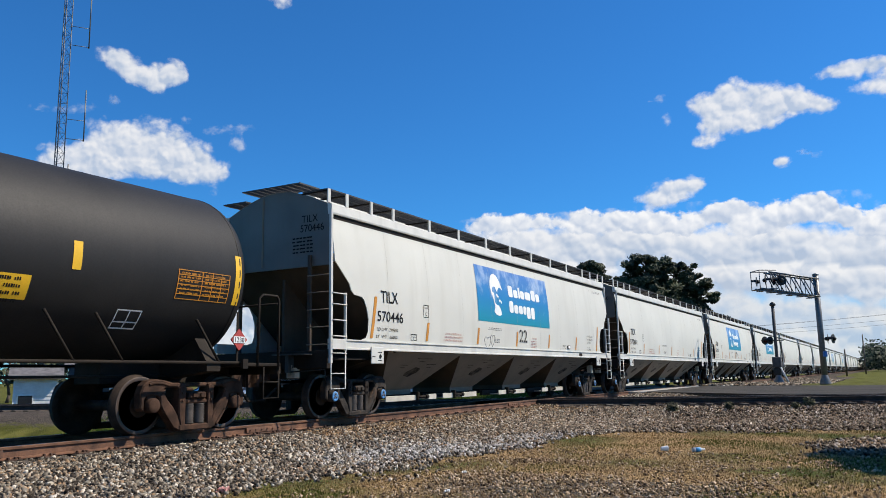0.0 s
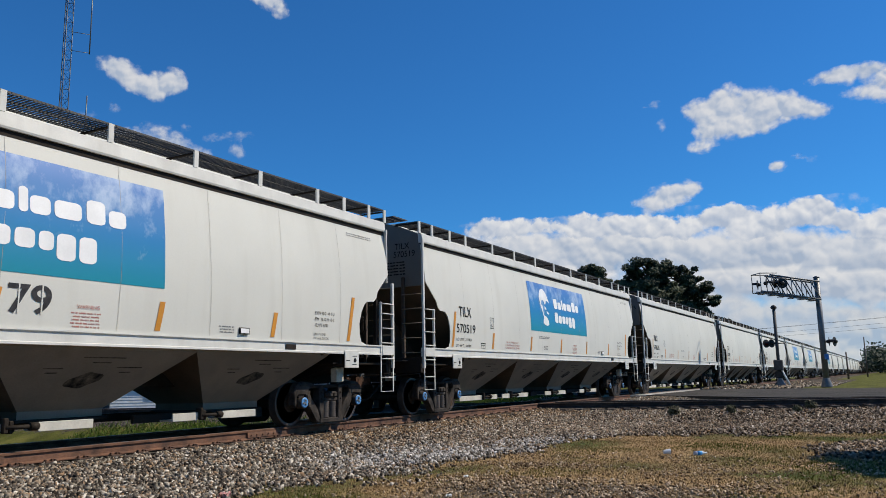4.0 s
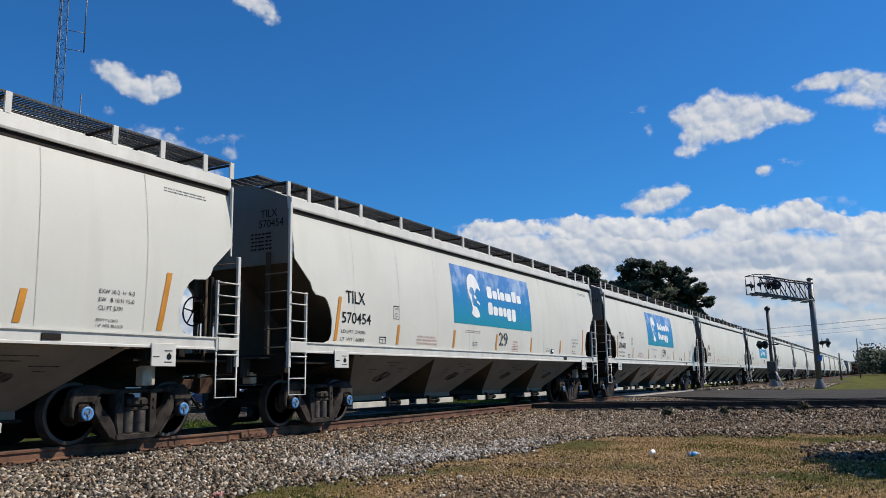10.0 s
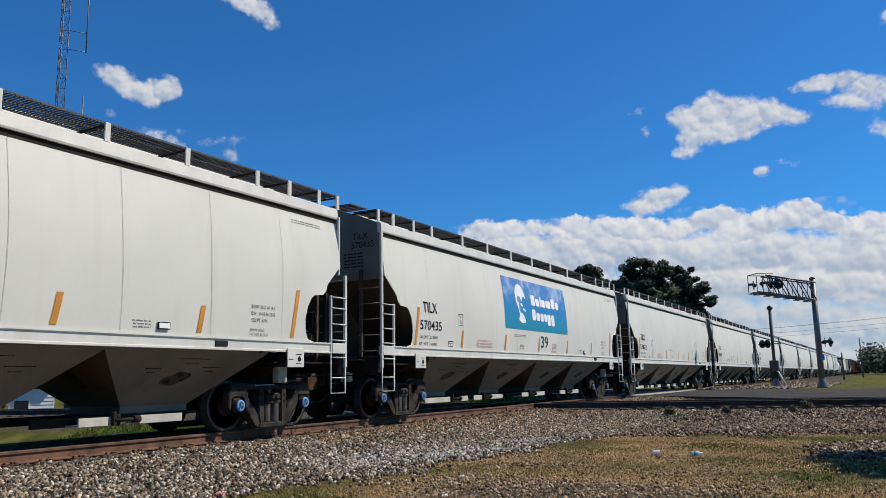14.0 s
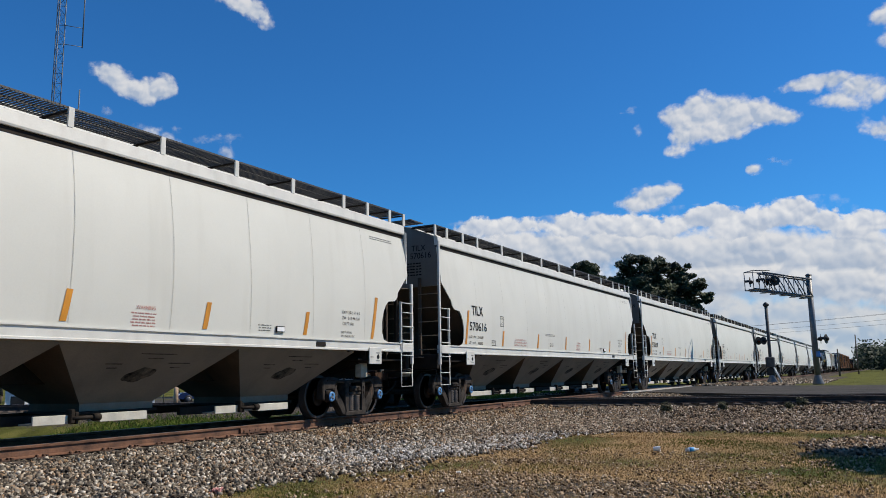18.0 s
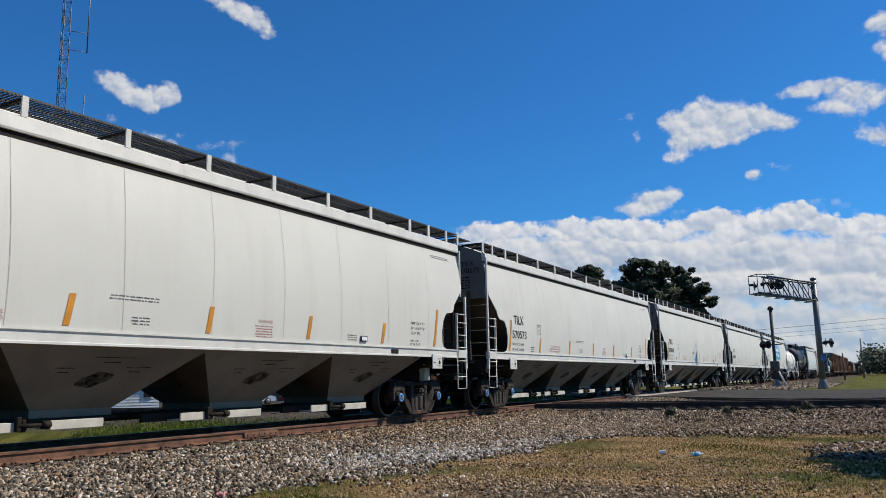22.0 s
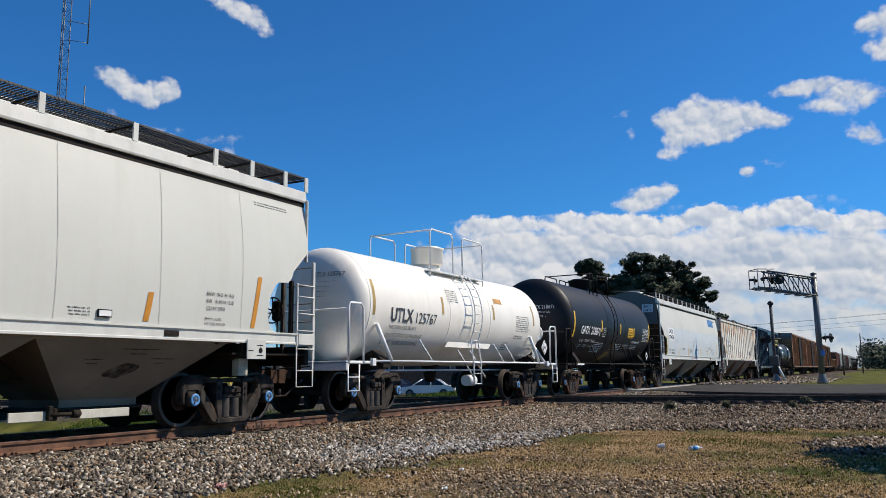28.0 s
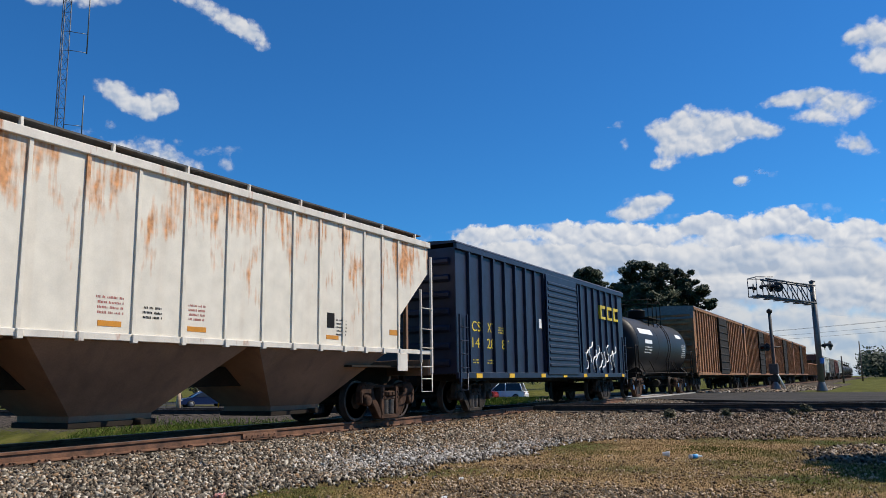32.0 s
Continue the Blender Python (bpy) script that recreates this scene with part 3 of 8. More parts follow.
    # discharge bays: taupe outer faces, slopes in the paint darkened for shade
    for c in bays:
        b = bay_half
        q = 0.68
        g, ends = G(), G()
        for w in (-1, 1):
            g.add([(c - b, w * 1.52, 1.42), (c + b, w * 1.52, 1.42), (c + b, w * 1.50, 1.36), (c + q, w * 0.60, 0.52), (c + q, w * 0.60, 0.40), (c - q, w * 0.60, 0.40), (c - q, w * 0.60, 0.52), (c - b, w * 1.50, 1.36)],
                  [(0, 1, 2, 7), (7, 2, 3, 6), (6, 3, 4, 5)] if w < 0 else [(7, 2, 1, 0), (6, 3, 2, 7), (5, 4, 3, 6)])
            ends.add([(c + w * b, -1.52, 1.42), (c + w * b, 1.52, 1.42), (c + w * b, 1.50, 1.36), (c + w * q, 0.60, 0.52), (c + w * q, 0.60, 0.40), (c + w * q, -0.60, 0.40), (c + w * q, -0.60, 0.52), (c + w * b, -1.50, 1.36)],
                     [(0, 1, 2, 7), (7, 2, 3, 6), (6, 3, 4, 5)] if w > 0 else [(7, 2, 1, 0), (6, 3, 2, 7), (5, 4, 3, 6)])
        bay = part("discharge_bay", g, HOPPER_LOW, car, "streaked taupe hopper bay sheet")
        part("bay_slope", ends, HOPPER_SLOPE, bay, "inner slope sheet painted dark brown for shade")
        part("gate_guide", G().box(c - 0.74, c + 0.74, -0.66, 0.66, 0.36, 0.41, 0.008).box(c - 2.15, c - 0.70, -0.62, -0.55, 0.255, 0.39, 0.006).box(c - 2.15, c + 0.72, 0.55, 0.62, 0.255, 0.39, 0.006), DARK_STEEL, bay)
        plates, gx0 = (((c - 0.94, c + 0.42), (c + 1.02, c + 1.42)), c + 0.44) if c < mid - 2.5 else (((c - 1.63, c - 1.08), (c - 0.56, c + 0.30)), c - 1.06)
        for x0, x1 in plates:
            part("gate_frame", G().box(x0, x1, -0.925, -0.895, 0.255, 0.385, 0.006).box(x0, x1, -0.90, -0.60, 0.262, 0.285), gate, bay)
        g = G().rod((gx0, -0.97, 0.335), (gx0 + 0.48, -0.97, 0.335), 0.03, n=8)
        g.rod((gx0 + 0.34, -0.97, 0.335), (gx0 + 0.46, -0.97, 0.335), 0.055, n=8)
        g.box(gx0 - 0.03, gx0 + 0.04, -0.99, -0.86, 0.26, 0.46, 0.01)
        g.box(gx0 + 0.08, gx0 + 0.14, -0.94, -0.80, 0.25, 0.42, 0.01)
        part("gate_gear", g, DARK_STEEL, bay)
    # running boards on posts along both roof edges
    for s in (-1, 1):
        for x in posts if s < 0 else ():
            part("board_post", G().box(x - 0.045, x + 0.045, s * 1.44, s * 1.47, 4.40, 4.69), trim, car)
            if s < 0:
                part("board_bracket", G().box(x - 0.02, x + 0.02, s * 0.75, s * 1.44, 4.635, 4.665), DARK_STEEL, car)
        g = G()
        n = int((length - 0.1) / 0.06)
        for k in range(n):
            x = 0.05 + k * 0.06
            g.box(x, x + 0.018, s * 0.80, s * 1.46, 4.672, 4.692)
        for y in (0.80, 1.12, 1.45):
            g.box(0.05, length - 0.05, s * y - 0.006, s * y + 0.006, 4.665, 4.695)
        tagged(part("running_board", g, GRATING, car, "steel grating running board"), kind="stuff")
    for x0 in (-0.05, length - 0.65):
        g = G()
        for k in range(11):
            g.box(x0 + k * 0.064, x0 + k * 0.064 + 0.010, -0.8, 0.8, 4.86, 4.88)
        for k in range(9):
            g.box(x0, x0 + 0.66, -0.8 + k * 0.2, -0.79 + k * 0.2, 4.855, 4.885)
        tagged(part("end_platform", g, GRATING, car, "steel grating platform"), kind="stuff")
    part("hatch_cover", G().slab_x([(-0.45, 4.74), (0.45, 4.74), (0.42, 4.86), (0.2, 4.9), (-0.2, 4.9), (-0.42, 4.86)], 0.9, length - 0.9), paint, car)
    # ladders, grab irons, brake gear
    for y in (-1.6,):
        ladder_parts(car, 0.0, 0.48, y, 1.12, 4.24, 2.55, trim, (1.32, 1.66, 1.98, 2.30, 2.52))
        ladder_parts(car, length, length - 0.48, y, 1.12, 3.0, 2.55, trim, (1.32, 1.66, 1.98, 2.30, 2.52))
    part("corner_post", G().box(length - 0.16, length - 0.12, -1.55, -1.49, 3.0, 4.22, 0.006), trim, car)
    end_rungs(car, 0.02, -1.58, -0.97, (1.5, 1.85, 2.2, 2.55, 2.9), HOPPER_LOW)
    end_rungs(car, length - 0.02, -1.58, -0.97, (1.5, 1.85, 2.2, 2.55, 2.9), HOPPER_LOW)
    wheel = G().pipe([(length - 0.2, -0.75 + 0.25 * math.cos(math.pi * k / 12), 2.1 + 0.25 * math.sin(math.pi * k / 12)) for k in range(25)], 0.015)
    for k in range(5):
        a = 2 * math.pi * k / 5 + 0.3
        wheel.rod((length - 0.2, -0.75, 2.1), (length - 0.2, -0.75 + 0.245 * math.cos(a), 2.1 + 0.245 * math.sin(a)), 0.013, n=5)
    wheel.rod((length - 0.22, -0.75, 2.1), (length - 0.02, -0.75, 2.1), 0.03)
    wheel.box(length - 0.12, length + 0.04, -0.86, -0.64, 1.9, 2.3, 0.03)
    wheel.rod((length - 0.05, -0.75, 1.2), (length - 0.05, -0.75, 1.95), 0.018, n=6)
    part("brake_wheel", wheel, DARK_STEEL, car)
    g = G().rod((length - 0.9, -0.5, 1.62), (length - 0.5, -0.5, 1.62), 0.13, n=12)
    g.box(length - 0.5, length - 0.2, -0.6, -0.2, 1.3, 1.75, 0.02)
    part("brake_cylinder", g, DARK_STEEL, car)
    for x, z0, z1 in stripes:
        g = decal(x - 0.05, x + 0.05, z0, z1, 0.0075)
        g.v = [(a + 0.17 * (c - z1) + 0.03, b, c) for a, b, c in g.v]
        part("reflector_strip", g, stripe, car, "orange reflective strip, leaning")
    seams = int((length - 2.4) / 1.75)
    for k in range(seams + 1):
        x = length / 2 + (k - seams / 2) * 1.75 + 0.05
        g = decal(x - 0.003, x + 0.003, 1.62, 4.08, 0.0065, 14)
        g.v = [(a + 0.012 * math.sin(2.1 * c + 1.7 * k), b, c) for a, b, c in g.v]
        part("weld_seam", g, SEAM, car)
    coupler(car, -0.05, -1)
    coupler(car, length + 0.05, 1)
    add_truck(car, truck_at, truck_style, caps)
    add_truck(car, length - truck_at, truck_style, caps)
    return car


def hopper_stencils(car):
    """Lettering that all cars of the series share."""
    y = 1.632
    curved_text(car, "LD LMT  219200", 1.60, 1.83, 0.068, INK, 0.84)
    curved_text(car, "LT  WT   66800", 1.58, 1.67, 0.068, INK, 0.84)
    g = G()
    for a, b, c, d in ((3.56, 3.574, 2.22, 2.52), (3.78, 3.794, 2.22, 2.52), (3.56, 3.794, 2.22, 2.232), (3.56, 3.794, 2.508, 2.52)):
        g.add([(a, -curve_y(c) - 0.004, c), (b, -curve_y(c) - 0.004, c), (b, -curve_y(d) - 0.004, d), (a, -curve_y(d) - 0.004, d)], [(0, 1, 2, 3)])
    part("stencil_frame", g, INK, car)
    curved_text(car, "PLATE", 3.60, 2.43, 0.04, INK, 0.15)
    curved_text(car, "C", 3.64, 2.27, 0.085, INK, 0.075)
    g = G()
    for a, b, c, d in ((3.0, 3.014, 1.66, 1.80), (3.24, 3.254, 1.66, 1.80), (3.0, 3.254, 1.66, 1.672), (3.0, 3.254, 1.735, 1.745), (2.99, 3.27, 1.785, 1.805), (3.12, 3.13, 1.66, 1.735)):
        g.add([(a, -curve_y(c) - 0.004, c), (b, -curve_y(c) - 0.004, c), (b, -curve_y(d) - 0.004, d), (a, -curve_y(d) - 0.004, d)], [(0, 1, 2, 3)])
    part("stencil_box", g, INK, car)
    for k, line in enumerate(("CAUTION - HOPPERS A AND AC", "CLOSE HOPPER SLIDES ON OPPOSITE", "COMPARTMENT BEFORE OPENING")):
        curved_text(car, line, 4.60 - (0.05 if k else 0), 1.85 - 0.08 * k, 0.048, RED_INK, 0.86 if k == 0 else 0.98)
    curved_text(car, "WARNING", 10.13, 1.90, 0.055, RED_INK, 0.36)
    for x0, x1, z, rows, ink, sd in ((10.05, 10.52, 1.83, 5, RED_INK, 1), (7.05, 7.95, 2.12, 2, FINE_INK, 2), (7.45, 7.8, 1.82, 3, FINE_INK, 3), (12.75, 13.12, 1.78, 3, FINE_INK, 4), (16.4, 17.3, 3.92, 2, FINE_INK, 7)):
        g = bars(x0, x1, z, rows, 0.022, 0, sd)
        g.v = [(a, -curve_y(c) - 0.0035, c) for a, b, c in g.v]
        tagged(part("fine_print", g, ink, car), kind="stuff")
    for k, line in enumerate(("EXW 10-2  H  9-3", "EW   8-10 H 15-0", "CU FT 5791")):
        curved_text(car, line, 15.24, 2.14 - 0.118 * k, 0.062, INK, (0.60, 0.60, 0.40)[k])
    for k, line in enumerate(("EMPTY LOAD", '1/4" ADJ. BLOCK')):
        curved_text(car, line, 15.22, 1.74 - 0.075 * k, 0.042, STENCIL_INK, (0.36, 0.46)[k])
    for x in (1.35, 18.0 - 1.82):
        g = G()
        for a, b, c in ((0.24, 0.42, 1.35), (0.03, 0.18, 1.26), (0.24, 0.42, 1.18)):
            g.box(x + a, x + b - 0.03, -1.6435, -1.642, c, c + 0.014)
        g.add([(x + 0.33, -1.644, 1.335), (x + 0.31, -1.644, 1.31), (x + 0.35, -1.644, 1.31)], [(0, 1, 2)])
        tagged(part("fine_print", g, INK, car), kind="stuff")
    part("data_plate", G().box(13.22, 13.45, -1.634, -1.608, 1.68, 1.79, 0.003), INK, car)
    part("data_card", G().box(13.235, 13.435, -1.6365, -1.63, 1.695, 1.775), WHITE_INK, car)
    g = G()
    r = random.Random(3)
    for k in range(5):
        for j in range(6):
            y0 = -0.45 - 0.09 * j - r.random() * 0.03
            g.add([(0.155, y0, 3.72 - 0.075 * k), (0.155, y0 - 0.07, 3.72 - 0.075 * k), (0.155, y0 - 0.07, 3.75 - 0.075 * k), (0.155, y0, 3.75 - 0.075 * k)], [(0, 1, 2, 3)])
    tagged(part("fine_print", g, INK, car), kind="stuff")
    part("end_seam", G().box(0.15, 0.165, 0.36, 0.40, 3.2, 4.7), HOPPER_LOW, car)
    for c in BAYS:  # smeared dark oval stamp and small print on each bay
        def on_bay(x, k):
            return (x, -(1.50 - 0.90 * k) - 0.006, 1.36 - 0.84 * k)
        v = [on_bay(c + 0.25 * math.cos(a) + 0.09 * math.sin(a) + 0.02 * math.sin(3 * a), 0.5 - 0.13 * math.sin(a) + 0.01 * math.cos(5 * a)) for a in [2 * math.pi * k / 30 for k in range(30)]]
        part("oval_stamp", G().add(v, [tuple(range(29, -1, -1))]), STAMP, car)
        g = G()
        for x0, k0, w in ((c - 0.75, 0.30, 0.3), (c - 0.68, 0.37, 0.18), (c - 0.25, 0.12, 0.7), (c - 0.05, 0.2, 0.3), (c + 0.4, 0.28, 0.45), (c + 0.5, 0.36, 0.2)):
            g.add([on_bay(x0, k0 + 0.017), on_bay(x0 + w, k0 + 0.017), on_bay(x0 + w, k0), on_bay(x0, k0)], [(0, 1, 2, 3)])
        tagged(part("fine_print", g, STAMP, car), kind="stuff")


def hopper_print(car, mark, number, x=1.68, y=1.632):
    curved_text(car, mark, x + 0.07, 2.455, 0.255, INK, 0.68, bold=0.003)
    curved_text(car, number, x - 0.07, 2.04, 0.22, INK, 1.04, bold=0.002)
    end_text(car, mark, 0.158, -0.70, 4.06, 0.15, INK, 0.42)
    end_text(car, number, 0.158, -0.66, 3.86, 0.15, INK, 0.62)


STAMP = mat("smeared_stamp", (0.14, 0.11, 0.077), 0.85, vary=0.45, scale=7, gloss=0.2)


def laid_shape(poly, off, rows=34):
    """A flat outline (x, z) laid on the bulged side in thin level strips."""
    lo, hi = min(z for _, z in poly), max(z for _, z in poly)
    n = len(poly)

    def cuts(z):
        out = []
        for i in range(n):
            (x0, z0), (x1, z1) = poly[i], poly[(i + 1) % n]
            if (z0 <= z) != (z1 <= z):
                out.append(x0 + (x1 - x0) * (z - z0) / (z1 - z0))
        return sorted(out)

    g = G()
    for k in range(rows):
        za, zb = lo + (hi - lo) * k / rows, lo + (hi - lo) * (k + 1) / rows
        mid, low, top = cuts((za + zb) / 2), cuts(za + 1e-5), cuts(zb - 1e-5)
        low = low if len(low) == len(mid) else mid
        top = top if len(top) == len(mid) else mid
        for j in range(0, len(mid) - 1, 2):
            g.add([(low[j], -curve_y(za) - off, za), (low[j + 1], -curve_y(za) - off, za), (top[j + 1], -curve_y(zb) - off, zb), (top[j], -curve_y(zb) - off, zb)], [(0, 1, 2, 3)])
    return g.weld()


GLOBE = ((0.125, 0.62), (0.13, 0.75), (0.16, 0.86), (0.21, 0.905), (0.26, 0.88), (0.30, 0.80), (0.325, 0.72), (0.35, 0.60), (0.30, 0.66), (0.265, 0.63), (0.245, 0.54), (0.232, 0.60),
         (0.215, 0.655), (0.18, 0.655), (0.155, 0.60), (0.16, 0.54), (0.185, 0.55), (0.19, 0.46), (0.19, 0.38), (0.21, 0.33), (0.245, 0.33), (0.28, 0.29), (0.315, 0.16), (0.27, 0.125),
         (0.22, 0.13), (0.165, 0.19), (0.18, 0.225), (0.197, 0.29), (0.18, 0.35), (0.17, 0.43), (0.145, 0.49))


def rounded(pts):
    """The outline with its corners cut twice."""
    for _ in range(2):
        pts = [(a[0] * p + b[0] * (1 - p), a[1] * p + b[1] * (1 - p)) for a, b in zip(pts, pts[1:] + pts[:1]) for p in (0.75, 0.25)]
    return pts


def banner(car, x0, x1, z0, z1, digits):
    """A blue-green company panel: a white globe emblem, white rounded bars in place of its words, and a stencilled fleet number below."""
    part("banner", decal(x0, x1, z0, z1, 0.005, 10, 6), BANNER_BLUE, car, "blue-green printed panel")
    h, w = z1 - z0, x1 - x0
    at = lambda u, v: (x0 + w * (0.165 + (u - 0.125) * 0.70), z0 + h * v)
    part("emblem", laid_shape(rounded([at(u, v) for u, v in GLOBE]), 0.009, 60), WHITE_INK, car, "white globe emblem")
    for u, v, a, b in ((0.222, 0.52, 0.035, 0.05), (0.265, 0.42, 0.03, 0.02), (0.30, 0.395, 0.014, 0.014)):
        (xa, za), (xb, zb) = at(u, v), at(u + a, v - b)
        part("emblem", laid_shape([(xa, za), (xa + 0.05, za + 0.02), (xb + 0.04, zb + 0.02), (xb, zb - 0.03), (xa + 0.02, za - 0.06)], 0.009, 8), WHITE_INK, car)
    for row, cap, low, widths in ((0.515, 0.22, 0.16, (0.072, 0.068, 0.03, 0.068, 0.095, 0.07, 0.068)), (0.215, 0.225, 0.165, (0.066, 0.066, 0.064, 0.05, 0.066, 0.064))):
        x = x0 + w * 0.40
        for k, a in enumerate(widths):
            tall = cap if k == 0 or (cap < 0.222 and k in (2, 5)) else low
            drop = 0.07 if cap > 0.222 and k > 3 else 0.0
            za, zb, b = z0 + h * (row - drop), z0 + h * (row + tall), x + w * a * 0.84
            c = min(0.07, (b - x) * 0.35)
            pts = []
            for cx, cz, t0 in ((b - c, za + c, -90), (b - c, zb - c, 0), (x + c, zb - c, 90), (x + c, za + c, 180)):
                pts += [(cx + c * math.cos(radians(t0 + 22.5 * j)), cz + c * math.sin(radians(t0 + 22.5 * j))) for j in range(5)]
            part("word_bar", laid_shape(pts, 0.009, 14), WHITE_INK, car)
            x += w * a
    if digits:
        xd, zd = x0 + w * 0.525, z0 - 0.5
        curved_text(car, digits, xd, zd, 0.36, STENCIL_INK, 0.60, bold=0.006)
        for k in (0, 1):  # bridges of the stencil
            xb = xd + 0.135 + 0.32 * k
            part("stencil_bridge", laid_shape([(xb, zd - 0.01), (xb + 0.02, zd - 0.01), (xb + 0.02, zd + 0.37), (xb, zd + 0.37)], 0.0105, 4), HOPPER_PAINT, car)


# ---- tank cars ----
def tank_car(label, length, radius, zc, paint, rail_paint, gear, manway_x, head=0.55, tone="black", light=False, deck=None, start=0.55, caps=True):
    """deck: platform z, rail top z, rail spans on the near and far side, manway centre, radius, foot and head, ladder centre."""
    car = thing("tank_car", label, "tank car", "cars of the train")
    prof = []
    a, b = start, length - start
    for k in range(11):
        th = math.pi / 2 * k / 10
        prof.append((a + head * (1 - math.cos(th)), max(0.02, radius * math.sin(th) ** 0.8)))
    prof = sorted(prof)
    prof = [(x, r) for x, r in prof]
    far = [(length - x, r) for x, r in reversed(prof)]
    mid = [(a + head + (b - a - 2 * head) * k / 4, radius) for k in range(1, 4)]
    g = G().lathe(prof + mid + far, 48, "x", (0, 0, zc))
    shell = part("tank_shell", g, paint, car)
    for x in (a + head, length / 2 - 1.2, length / 2 + 1.2, length - a - head):
        part("weld_band", G().lathe([(x - 0.015, radius + 0.001), (x - 0.012, radius + 0.006), (x + 0.012, radius + 0.006), (x + 0.015, radius + 0.001)], 48, "x", (0, 0, zc)), paint, shell)
    # stub sills, bolsters, cradles
    for s in (0, 1):
        m = (lambda x: x) if not s else (lambda x: length - x)
        part("stub_sill", G().box(m(-0.05), m(2.9), -0.32, 0.32, 0.80, 1.14, 0.01), gear, car)
        g = G().slab_x([(-1.45, 1.12), (-1.45, 0.98), (-0.4, 0.86), (0.4, 0.86), (1.45, 0.98), (1.45, 1.12), (1.15, zc - 0.75 * radius), (0.5, zc - radius * 0.96), (-0.5, zc - radius * 0.96), (-1.15, zc - 0.75 * radius)], m(1.45), m(1.75))
        part("bolster_cradle", g, gear, car)
        g = G().box(m(0.0), m(1.0), -1.5, 1.5, 1.06, 1.12, 0.01)
        part("end_platform", g, rail_paint, car)
        part("end_sill", G().box(m(0.0), m(0.1), -1.5, 1.5, 0.92, 1.10, 0.01), rail_paint, car)
        for y in (-1.5, 1.5) if not light else ():
            g = G().pipe([(m(0.08), y, 1.0), (m(0.08), y, 2.26), (m(0.14), y, 2.33), (m(0.5), y, 2.33), (m(0.6), y, 2.26), (m(0.62), y, 1.05)], 0.026)
            part("hand_rail", g, rail_paint, car)
            g = G().pipe([(m(0.06), y, 1.05), (m(0.06), y, 0.50), (m(0.46), y, 0.50), (m(0.46), y, 1.05)], 0.016)
            g.rod((m(0.06), y, 0.78), (m(0.46), y, 0.78), 0.013, n=6)
            part("sill_step", g, rail_paint, car)
            g = G().box(m(0.9), m(1.02), y - 0.05 * (1 if y < 0 else -1), y + 0.02, 1.02, 1.18)
            part("rail_bracket", g, rail_paint, car)
        g = G().pipe([(m(0.05), -1.45, 2.2), (m(0.05), 1.45, 2.2)], 0.02)
        part("cross_rail", g, rail_paint, car)
        coupler(car, -0.05 if not s else length + 0.05, -1 if not s else 1)
        add_truck(car, m(1.63), "rust" if tone == "black" else "grey", caps and not light, not light)
    for y in (-1.46, 1.46):
        part("side_rail", G().rod((0.95, y, 1.12), (length - 0.95, y, 1.12), 0.025), rail_paint, car)
        k = 0
        for x in (1.75, 3.6, length - 4.2, length - 3.4, length - 1.5) if not light else ():
            thick = 0.05 if x in (1.75, length - 1.5) and tone == "white" else 0.022
            part("rail_brace", G().rod((x, y, 1.13), (x - 0.38, y * 0.9, zc - radius * (0.32 if thick > 0.03 else 0.55)), thick), rail_paint, car)
    # manway, platform, safety rails, ladder
    zt = zc + radius
    mx = manway_x
    zp, z_rail, near, far, (mw, mr, m0, m1), lx = deck or (zt + 0.04, zt + 1.0, ((mx - 1.25, mx - 0.35), (mx + 0.45, mx + 1.25)), None, (mx, 0.45, zt + 0.1, zt + 0.54), mx + 0.02)
    g = G().lathe([(zt - 0.1, mr * 0.8), (m0 + 0.02, mr * 0.8)], 20, "z", (mw, 0, 0))
    g.lathe([(m0, mr * 0.93), (m0 + 0.02, mr), (m1 - 0.08, mr), (m1 - 0.06, mr + 0.03), (m1 - 0.02, mr + 0.03), (m1, mr * 0.85)], 28, "z", (mw, 0, 0))
    part("manway_housing", g, paint, car)
    part("manway_lid", G().lathe([(m1 - 0.01, mr * 0.8), (m1 + 0.03, mr * 0.75), (m1 + 0.05, mr * 0.3)], 24, "z", (mw, 0, 0)), rail_paint, car)
    for y in (-1, 1):
        yo = y * 0.95
        spans = near if y < 0 or not far else far
        ys = math.sqrt(max(0.05, radius ** 2 - (zp - zc) ** 2)) if zp < zt else 0.42
        part("platform", G().box(spans[0][0], spans[-1][1], y * min(ys, 0.8), y * 0.98, zp, zp + 0.035), rail_paint, car)
        foot = zc + math.sqrt(radius ** 2 - 0.95 ** 2) - 0.02
        for a, b in spans:
            g = G().pipe([(a, yo, foot), (a, yo, z_rail - 0.08), (a + 0.08, yo, z_rail), (b - 0.08, yo, z_rail), (b, yo, z_rail - 0.08), (b, yo, foot)], 0.024)
            part("safety_rail", g, rail_paint, car)
        th0 = math.acos(min(1, 0.95 / radius))
        arc = [th0 + (-0.45 - th0) * k / 8 for k in range(9)]
        for dx in (-0.22, 0.22):
            pts = [(lx + dx, y * (radius + 0.22) * math.cos(t), zc + (radius + 0.22) * math.sin(t)) for t in arc]
            pts += [(lx + dx, y * 1.5, 1.1), (lx + dx, y * 1.5, 0.52)]
            part("ladder_stringer", G().pipe(pts, 0.02), rail_paint, car)
        rungs = [(y * (radius + 0.22) * math.cos(t), zc + (radius + 0.22) * math.sin(t)) for t in arc] + [(y * 1.5, z) for z in (1.1, 0.82, 0.54)]
        for yy, zz in rungs if not light else ():
            part("rung", G().rod((lx - 0.22, yy, zz), (lx + 0.22, yy, zz), 0.013, n=6), rail_paint, car)
